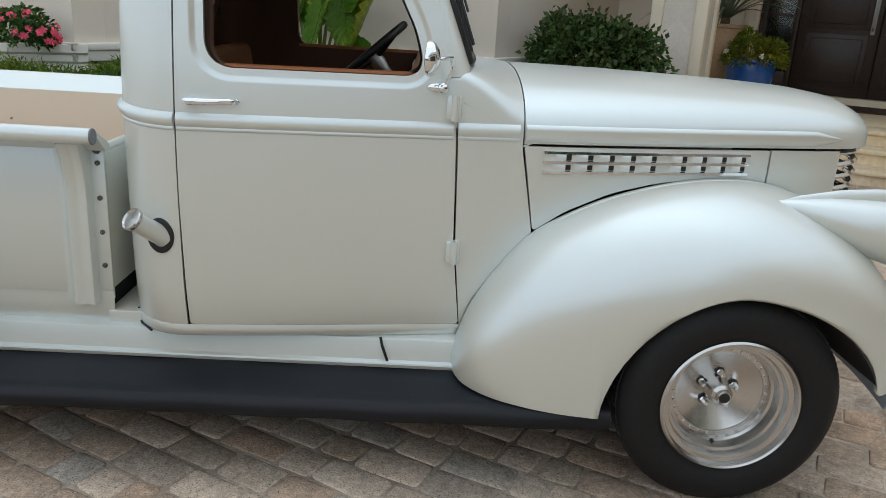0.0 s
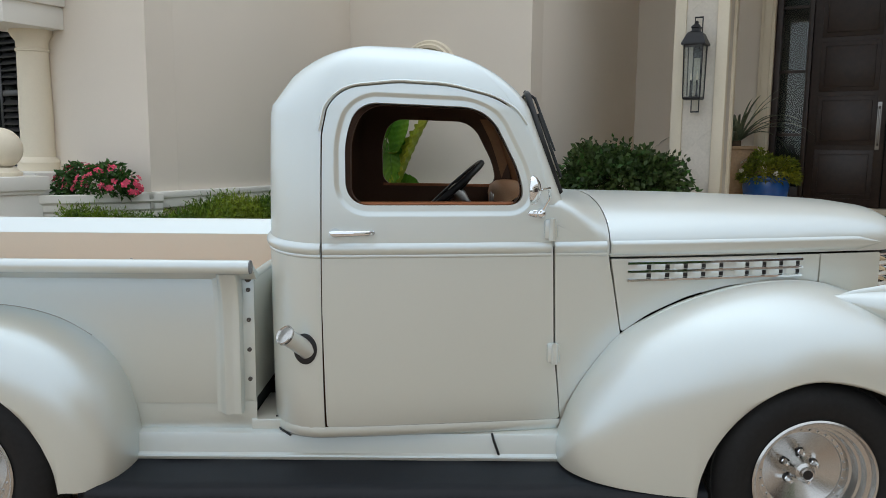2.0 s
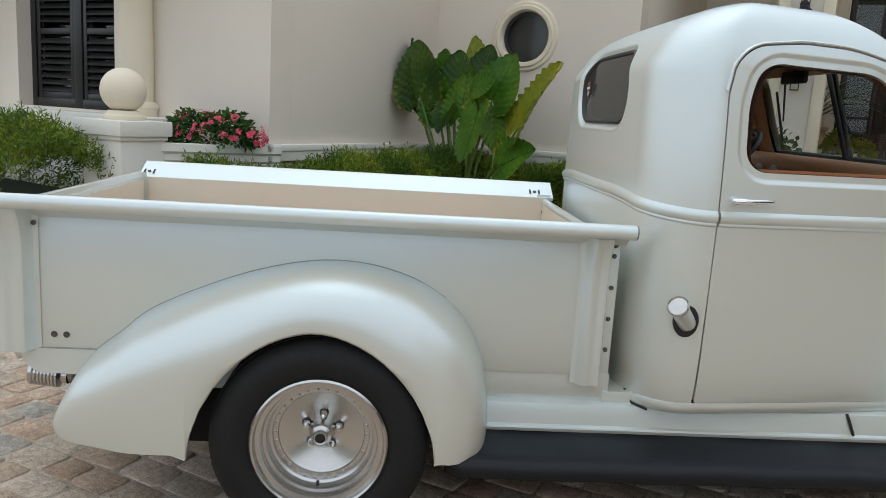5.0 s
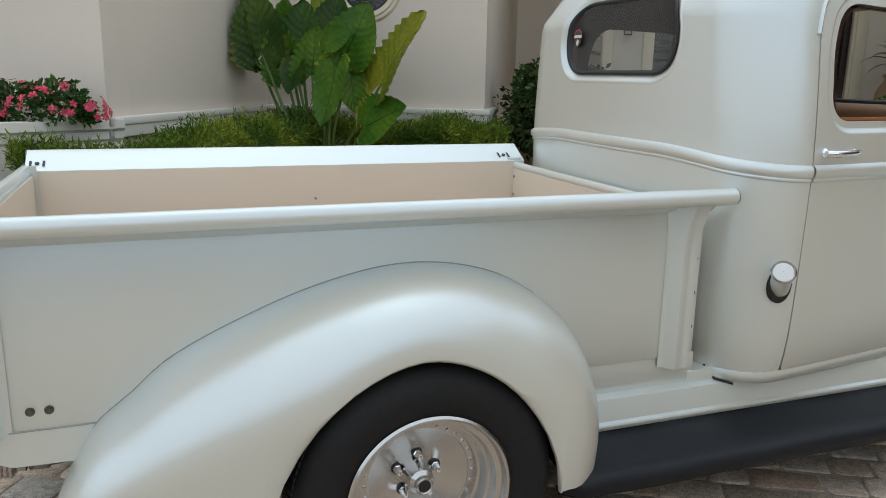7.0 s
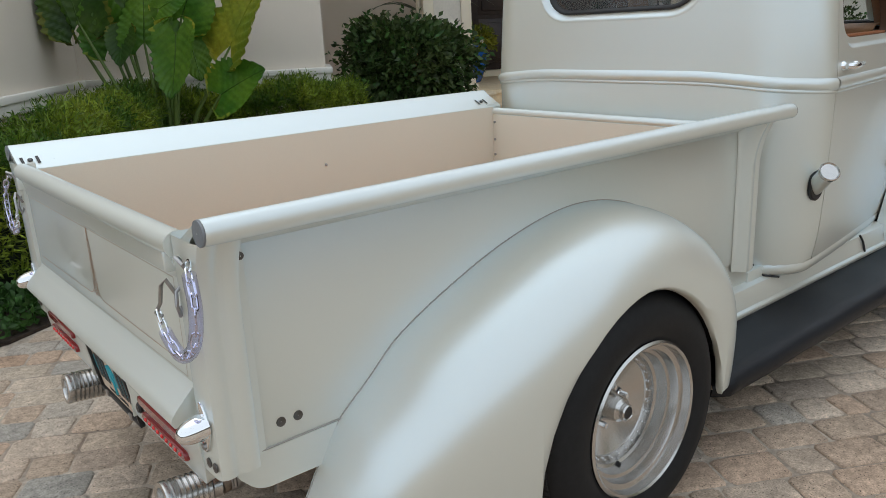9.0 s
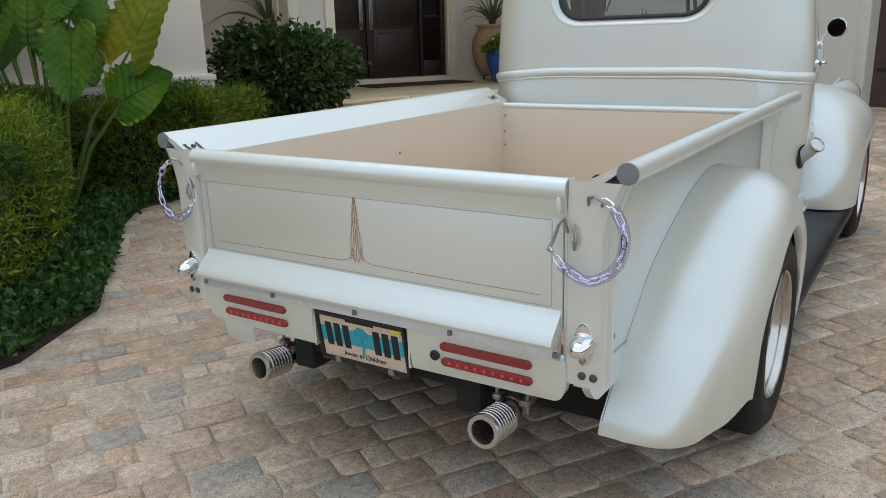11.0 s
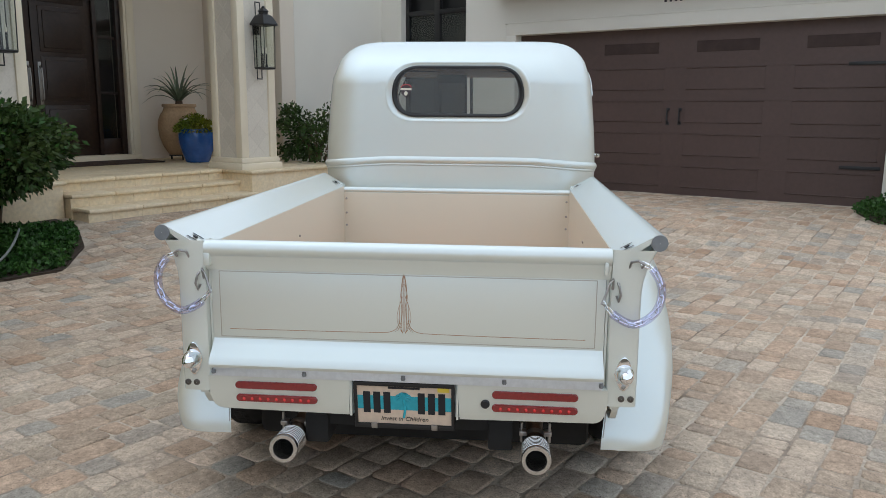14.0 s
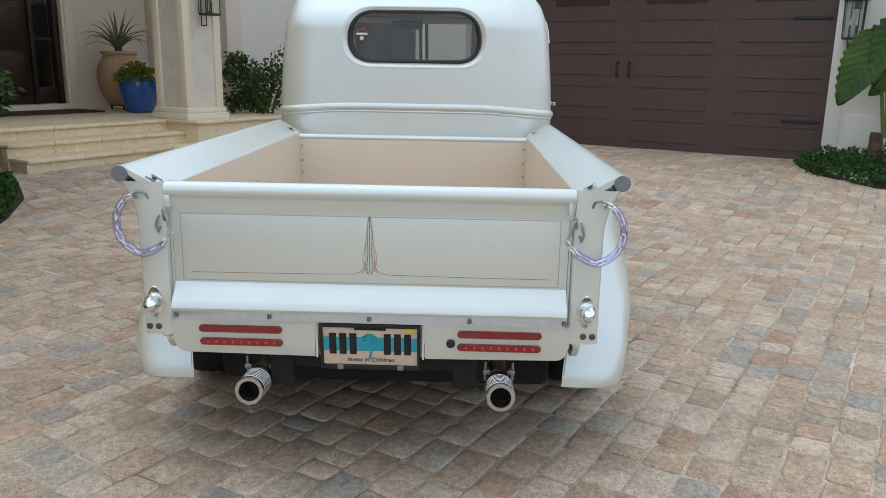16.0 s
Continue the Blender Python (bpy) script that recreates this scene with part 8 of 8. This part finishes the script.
elephant_ear("elephant_ear", "broad-leaved green plant on brown trunks by the garage", 8.0, -1.60, 0.62, [
    ((7.80, -1.36, 1.68), (7.70, -1.07, 0.98), (-1, 0.25, 0.15), 0.34, -0.1, 0.25), ((7.85, -1.66, 1.86), (7.72, -1.44, 1.15), (-1, 0.05, 0.25), 0.40, -0.1, 0.15), ((8.15, -1.84, 1.72), (8.12, -1.66, 2.34), (-1, 0.1, 0.2), 0.44, 0.05, 0.05),
    ((8.25, -1.44, 1.55), (8.25, -1.29, 1.95), (-0.9, 0.3, 0.2), 0.36, 0.1, 0.0), ((7.85, -1.99, 1.45), (7.65, -2.16, 0.95), (-0.9, -0.2, 0.4), 0.42, 0.2, 0.2), ((8.05, -2.12, 1.75), (7.98, -2.36, 2.28), (-1, 0.0, 0.2), 0.42, 0.1, 0.0),
    ((8.28, -1.56, 1.30), (8.26, -1.34, 1.10), (-0.9, 0.3, 0.2), 0.40, 0.0, 0.0)])
for tu, tv in ((8.0, -1.50), (8.02, -1.90)):
    gx, gy = to_xy(tu, tv)
    bm = fresh()
    rings = [(gx + 0.006 * math.sin(k * 2.1), gy + 0.006 * math.cos(k * 1.7), 0.12 + 0.55 * k / 12) for k in range(13)]
    tube(bm, rings, [0.095 - 0.030 * k / 12 + (0.007 if k % 2 else 0.0) for k in range(13)], 14)
    solo("plant_trunk", bm, BARK, "stubby brown ringed plant trunk", "trunk", group="plant trunks by the garage")


# ---- pink flowers in the planter ----
def flower_bed(name, label, u, v, z, ru, rv, h, seed, blooms, leaf_mat=LEAF_COVER, petal=PETAL):
    rng = np.random.default_rng(seed)
    x, y = to_xy(u, v)
    t = thing(name, label, "flowers", Matrix.Translation((x, y, z)) @ Matrix.Rotation(radians(-30), 4, "Z"))
    n = int(2600 * max(0.3, ru * rv * 6))
    d = rng.normal(size=(n, 3))
    d /= np.linalg.norm(d, axis=1, keepdims=True)
    d[:, 2] = np.abs(d[:, 2])
    r = rng.uniform(0.45, 1.0, n) ** 0.5 * (1 + 0.14 * np.sin(d[:, 0] * 6 + seed))
    pts = d * r[:, None] * np.array([ru, rv, h])
    w = d + rng.normal(size=(n, 3)) * 0.5
    vv, ff = leaves(pts, w, 0.060, 0.026, 0.25, 0.2, rng)
    leaf_object("foliage", [(vv, ff, leaf_mat)], t)
    for k in range(blooms):
        e = rng.normal(size=3)
        e /= np.linalg.norm(e)
        e[2] = abs(e[2]) * 0.8 + 0.15
        c = Vector(e * np.array([ru, rv, h]) * rng.uniform(0.92, 1.12))
        nrm = Vector(e).normalized()
        bm = fresh()
        q = nrm.to_track_quat("Z", "Y").to_matrix()
        for j in range(5):
            a = 2 * math.pi * j / 5 + k
            s = rng.uniform(0.020, 0.028)
            p = [Vector((0, 0, 0)), Vector((s * math.cos(a - 0.5), s * math.sin(a - 0.5), 0.004)), Vector((1.35 * s * math.cos(a), 1.35 * s * math.sin(a), 0.0)), Vector((s * math.cos(a + 0.5), s * math.sin(a + 0.5), 0.004))]
            bm.faces.new([bm.verts.new(c + q @ w) for w in p])
        part("bloom", bm, petal, t)
    return t


flower_bed("pink_flowers", "low bushy plant with pink-red blooms in the planter", -2.86, 2.21, 1.02, 0.54, 0.17, 0.27, 5, 95)


# ---- pots on the porch ----
def urn(u, v, group):
    t = thing("terracotta_urn", "bulbous terracotta urn with a spiky plant on the porch", "urn", HOUSE @ Matrix.Translation((u, v, 0.622)), group)
    bm = fresh()
    for k in range(3):
        a = 2 * math.pi * k / 3
        tube(bm, [(0.17 * math.cos(a), 0.17 * math.sin(a), 0.0), (0.17 * math.cos(a), 0.17 * math.sin(a), 0.07)], 0.016, 8)
    lathe(bm, [(0.15, 0.065), (0.19, 0.065), (0.19, 0.08), (0.15, 0.08)], n=28)
    part("iron_stand", bm, IRON, t)
    bm = fresh()
    lathe(bm, [(0.001, 0.075), (0.16, 0.075), (0.195, 0.10), (0.270, 0.22), (0.325, 0.38), (0.340, 0.52), (0.325, 0.64), (0.285, 0.73), (0.268, 0.745), (0.255, 0.77), (0.238, 0.815), (0.240, 0.828), (0.262, 0.838), (0.266, 0.862), (0.258, 0.88), (0.225, 0.88), (0.215, 0.85)], n=44)
    part("pot", bm, TERRA, t, sharp=40)
    bm = fresh()
    lathe(bm, [(0.22, 0.845), (0.001, 0.86)], n=20)
    part("soil", bm, SOIL, t)
    return t


def spiky(u, v, z, seed, group, scale=1.0):
    rng = np.random.default_rng(seed)
    t = thing("spiky_plant", "spiky grey-green rosette plant in the urn", "plant", HOUSE @ Matrix.Translation((u, v, z)), group)
    bm = fresh()
    lathe(bm, [(0.06, -0.03), (0.055, 0.06), (0.04, 0.12), (0.001, 0.14)], n=12)
    part("stump", bm, BARK, t)
    for k in range(30):
        a, e = k * 2.399, radians(rng.uniform(28, 78))
        L = scale * rng.uniform(0.40, 0.58)
        bm = fresh()
        rows = []
        for i in range(8):
            s = i / 7
            r = L * s * (math.cos(e) + 0.12 * s) + 0.02
            h = 0.06 + L * s * math.sin(e) - 0.75 * L * s ** 2.6 * math.cos(e)
            w = 0.026 * (1 - s) ** 0.7 + 0.001
            c = Vector((r * math.cos(a), r * math.sin(a), h))
            sd = Vector((-math.sin(a), math.cos(a), 0)) * w
            rows.append([c - sd, c + Vector((0, 0, -w * 0.5)), c + sd])
        grid(bm, rows)
        part("blade", bm, LEAF_SPIKE, t, sharp=80)
    return t


def blue_pot(u, v, group):
    t = thing("blue_pot", "glossy cobalt blue glazed pot on the porch", "pot", HOUSE @ Matrix.Translation((u, v, 0.622)), group)
    bm = fresh()
    lathe(bm, [(0.001, 0.0), (0.165, 0.0), (0.185, 0.02), (0.235, 0.16), (0.268, 0.30), (0.278, 0.40), (0.270, 0.455), (0.278, 0.465), (0.288, 0.485), (0.282, 0.505), (0.255, 0.505), (0.245, 0.46)], n=44)
    part("pot_body", bm, BLUE, t, sharp=40)
    bm = fresh()
    lathe(bm, [(0.25, 0.47), (0.001, 0.485)], n=20)
    part("soil", bm, SOIL, t)


blue_pot(4.80, 8.02, "blue pots")
blue_pot(1.84, 8.15, "blue pots")
urn(5.02, 8.72, "urns")
urn(1.38, 8.72, "urns")
spiky(5.02, 8.72, 1.48, 2, "spiky plants", 1.45)
spiky(1.38, 8.72, 1.50, 5, "spiky plants", 1.95)
flower_bed("potted_flowers", "green bedding plant in the blue pot", 4.80, 8.02, 1.09, 0.33, 0.33, 0.22, 21, 4, LEAF_LIME, PETAL_WHITE)
flower_bed("potted_flowers", "yellow-green trailing plant in the blue pot", 1.84, 8.15, 1.07, 0.36, 0.36, 0.36, 22, 9, LEAF_LIME, PETAL_WHITE)


def hose():
    bm = fresh()
    pts = []
    for k in range(24):
        t = k / 23
        u, v = -0.60 + 1.35 * t, 4.62 - 0.22 * math.sin(t * 3.0) + 0.72 * t * t
        x, y = to_xy(u, v)
        pts.append((x, y, ground_z(x, y) + 0.06 + 0.16 * t * t))
    tube(bm, pts, 0.011, 8)
    solo("garden_hose", bm, material("grey_hose", (0.20, 0.21, 0.20), rough=0.5), "thin grey garden hose lying over the plants", "hose")


hose()

# ---- the drive: tumbled pavers in courses along u ----
PAVER = bpy.data.materials.new("tumbled_paver")
PAVER.use_nodes = True


def paver_nodes(m, random_socket_node, random_output):
    nt = m.node_tree
    n, link = nt.nodes, nt.links.new
    b = n["Principled BSDF"]
    b.inputs["Roughness"].default_value, b.inputs["Specular IOR Level"].default_value = 0.9, 0.25
    rnd = n.new(random_socket_node)
    ramp = n.new("ShaderNodeValToRGB")
    ramp.color_ramp.interpolation = "LINEAR"
    stops = ((0.0, (0.381, 0.267, 0.190)), (0.16, (0.533, 0.446, 0.364)), (0.34, (0.414, 0.330, 0.256)), (0.50, (0.470, 0.349, 0.262)), (0.64, (0.412, 0.350, 0.280)), (0.76, (0.548, 0.455, 0.366)), (0.90, (0.340, 0.326, 0.296)), (1.0, (0.422, 0.316, 0.236)))
    while len(ramp.color_ramp.elements) < len(stops):
        ramp.color_ramp.elements.new(0.5)
    for el, (p, c) in zip(ramp.color_ramp.elements, stops):
        el.position, el.color = p, (c[0] * 1.05, c[1] * 1.02, c[2] * 0.98, 1)
    link(rnd.outputs[random_output], ramp.inputs[0])
    co = n.new("ShaderNodeNewGeometry")

    def noise_at(scale, detail):
        t = n.new("ShaderNodeTexNoise")
        t.inputs["Scale"].default_value, t.inputs["Detail"].default_value = scale, detail
        link(co.outputs["Position"], t.inputs["Vector"])
        return t.outputs["Fac"]
    last = ramp.outputs[0]
    for scale, lo, hi in ((9.0, 0.82, 1.17), (38.0, 0.76, 1.24), (170.0, 0.66, 1.30), (0.7, 0.86, 1.14)):
        r = n.new("ShaderNodeMapRange")
        r.inputs["From Min"].default_value, r.inputs["From Max"].default_value = 0.28, 0.72
        r.inputs["To Min"].default_value, r.inputs["To Max"].default_value = lo, hi
        link(noise_at(scale, 6.0), r.inputs["Value"])
        v = n.new("ShaderNodeVectorMath")
        v.operation = "SCALE"
        link(last, v.inputs[0])
        link(r.outputs[0], v.inputs["Scale"])
        last = v.outputs[0]
    # small dark pits
    pit = n.new("ShaderNodeTexVoronoi")
    pit.inputs["Scale"].default_value = 85.0
    link(co.outputs["Position"], pit.inputs["Vector"])
    pr = n.new("ShaderNodeMapRange")
    pr.inputs["From Min"].default_value, pr.inputs["From Max"].default_value = 0.08, 0.24
    pr.inputs["To Min"].default_value = 0.18
    link(pit.outputs["Distance"], pr.inputs["Value"])
    v = n.new("ShaderNodeVectorMath")
    v.operation = "SCALE"
    link(last, v.inputs[0])
    link(pr.outputs[0], v.inputs["Scale"])
    link(v.outputs[0], b.inputs["Base Color"])
    bp = n.new("ShaderNodeBump")
    bp.inputs["Strength"].default_value, bp.inputs["Distance"].default_value = 0.9, 0.0035
    link(noise_at(95.0, 9.0), bp.inputs["Height"])
    link(bp.outputs[0], b.inputs["Normal"])


paver_nodes(PAVER, "ShaderNodeNewGeometry", "Random Per Island")
PAVER_PIECE = bpy.data.materials.new("tumbled_paver_piece")
PAVER_PIECE.use_nodes = True
paver_nodes(PAVER_PIECE, "ShaderNodeObjectInfo", "Random")


def drive():
    bm = fresh()
    n = 180

    def gp(u, v):
        x, y = to_xy(u, v)
        return (x, y, ground_z(x, y) - 0.0058)
    grid(bm, [[gp(-16 + 32 * i / n, -17 + 26 * j / n) for j in range(n + 1)] for i in range(n + 1)])
    base = solo("drive", bm, JOINT, "sandy joints of the paved drive", "drive", "structure")
    rng = np.random.default_rng(17)
    course, joint = 0.144, 0.0078
    near, far = [], []
    v = -10.0
    while v < 6.0:
        u = -10.5 - rng.uniform(0, 0.2)
        while u < 12.0:
            L = rng.choice([0.102, 0.144, 0.184, 0.220, 0.252], p=[0.08, 0.26, 0.26, 0.30, 0.10])
            cu, cv = u + L / 2, v + course / 2
            x, y = to_xy(cu, cv)
            ok = not inside((cu, cv), BED_EDGE) and not inside((cu, cv), COVER_RIGHT)
            if cv > 5.9 and 1.7 < cu < 6.0:
                ok = False
            if cu > 8.5 and cv > -5.5 or not (-11.2 < x < 13.2 and -8.7 < y < 6.5):
                ok = False
            if ok:
                # the stretches beside the wheels and behind the tailgate are passed nearest
                (near if (2.3 < x < 3.9 and -1.75 < y < -0.45) or (-2.5 < x < -1.25 and -1.5 < y < 1.2) else far).append((cu, cv, L, course, rng.uniform(-0.003, 0.003), rng.normal(0, 0.006, 2), rng.normal(0, 0.9)))
            u += L
        v += course

    def shape(L, W, jit):
        """Verts and faces of a paver with softened, worn edges."""
        hl, hw = L / 2 - joint / 2, W / 2 - joint / 2
        vs = []
        for inset, z in ((0.0, -0.03), (0.0, -0.008), (0.0026, -0.0028), (0.0085, 0.0)):
            c = 0.014 if inset < 0.004 else 0.015
            for sx, sy, order in ((-1, -1, 0), (1, -1, 1), (1, 1, 0), (-1, 1, 1)):
                px, py = sx * (hl - inset), sy * (hw - inset)
                a, b = (px, py - sy * c), (px - sx * c, py)
                pair = (a, b) if order == 0 else (b, a)
                for q in pair:
                    vs.append((q[0] + jit[len(vs) % 8][0], q[1] + jit[len(vs) % 8][1], z))
        fs = []
        for r in range(3):
            for k in range(8):
                fs.append((r * 8 + k, r * 8 + (k + 1) % 8, (r + 1) * 8 + (k + 1) % 8, (r + 1) * 8 + k))
        fs.append(tuple(24 + k for k in range(8)))
        return vs, fs
    picked = near[:300]
    rest = near[300:] + far
    allv, allf = [], []
    for cu, cv, L, W, dz, tilt, turn in rest:
        vs, fs = shape(L, W, rng.normal(0, 0.0034, (8, 2)))
        x, y = to_xy(cu, cv)
        z = ground_z(x, y) + dz
        gx = (ground_z(x + 0.1, y) - ground_z(x - 0.1, y)) / 0.2
        gy = (ground_z(x, y + 0.1) - ground_z(x, y - 0.1)) / 0.2
        a = radians(-30 + turn)
        ca, sa = math.cos(a), math.sin(a)
        off = len(allv)
        for px, py, pz in vs:
            wx, wy = px * ca - py * sa, px * sa + py * ca
            allv.append((x + wx, y + wy, z + pz + px * tilt[0] + py * tilt[1] + wx * gx + wy * gy))
        allf += [tuple(i + off for i in f) for f in fs]
    me = bpy.data.meshes.new("pavers")
    me.from_pydata(allv, [], allf)
    me.materials.append(PAVER)
    me.polygons.foreach_set("use_smooth", [True] * len(me.polygons))
    me.set_sharp_from_angle(angle=radians(50))
    ob = new("pavers", me)
    ob.parent = base
    tagged(ob, "tumbled tan, rose and grey pavers laid in courses", kind="stuff")
    kinds = {}
    for cu, cv, L, W, dz, tilt, turn in picked:
        if (L, W) not in kinds:
            vs, fs = shape(L, W, rng.normal(0, 0.0034, (8, 2)))
            m = bpy.data.meshes.new("paver")
            m.from_pydata(vs, [], fs)
            m.materials.append(PAVER_PIECE)
            m.polygons.foreach_set("use_smooth", [True] * len(m.polygons))
            m.set_sharp_from_angle(angle=radians(50))
            kinds[(L, W)] = m
        x, y = to_xy(cu, cv)
        piece_of("paver", kinds[(L, W)], base, pose(x, y, ground_z(x, y) + dz, math.degrees(tilt[1]), -math.degrees(tilt[0]), -30 + turn + rng.choice([0, 180])))


drive()
bm = fresh()
grid(bm, [[(x, y, -0.08) for y in (-900, -40, 40, 900)] for x in (-900, -40, 40, 900)])
solo("ground", bm, material("lawn_ground", (0.10, 0.13, 0.06), rough=0.95, vary=0.3, grain=3.0, patches=0.2, patch_scale=0.1), "grassy ground around the house", "ground", "structure")


# ---- unseen plain walls added on the street side to block the low sky ----
def closing_wall(name, a, b, h):
    a, b = Vector((*a, 0)), Vector((*b, 0))
    d = (b - a).normalized()
    q = Vector((-d.y, d.x, 0)) * 0.15
    bm = fresh()
    vs = [bm.verts.new(p + Vector((0, 0, z))) for z in (-0.1, h) for p in (a - q, b - q, b + q, a + q)]
    for f in ((0, 1, 5, 4), (1, 2, 6, 5), (2, 3, 7, 6), (3, 0, 4, 7), (4, 5, 6, 7)):
        bm.faces.new([vs[i] for i in f])
    solo(name, bm, ENCLOSURE, "plain dull wall added out of view on the street side", "wall", "structure")


ENCLOSURE = material("closing_wall_dull", (0.17, 0.155, 0.12), rough=0.95, vary=0.15, grain=8, patches=0.2, patch_scale=0.4, bump=0.3, bump_scale=40)
closing_wall("wall_south", (-11.5, -9.0), (13.5, -9.0), 1.6)
closing_wall("wall_west", (-11.5, -9.15), (-11.5, 9.0), 1.1)
closing_wall("wall_east", (13.5, -9.15), (13.5, -4.0), 4.0)
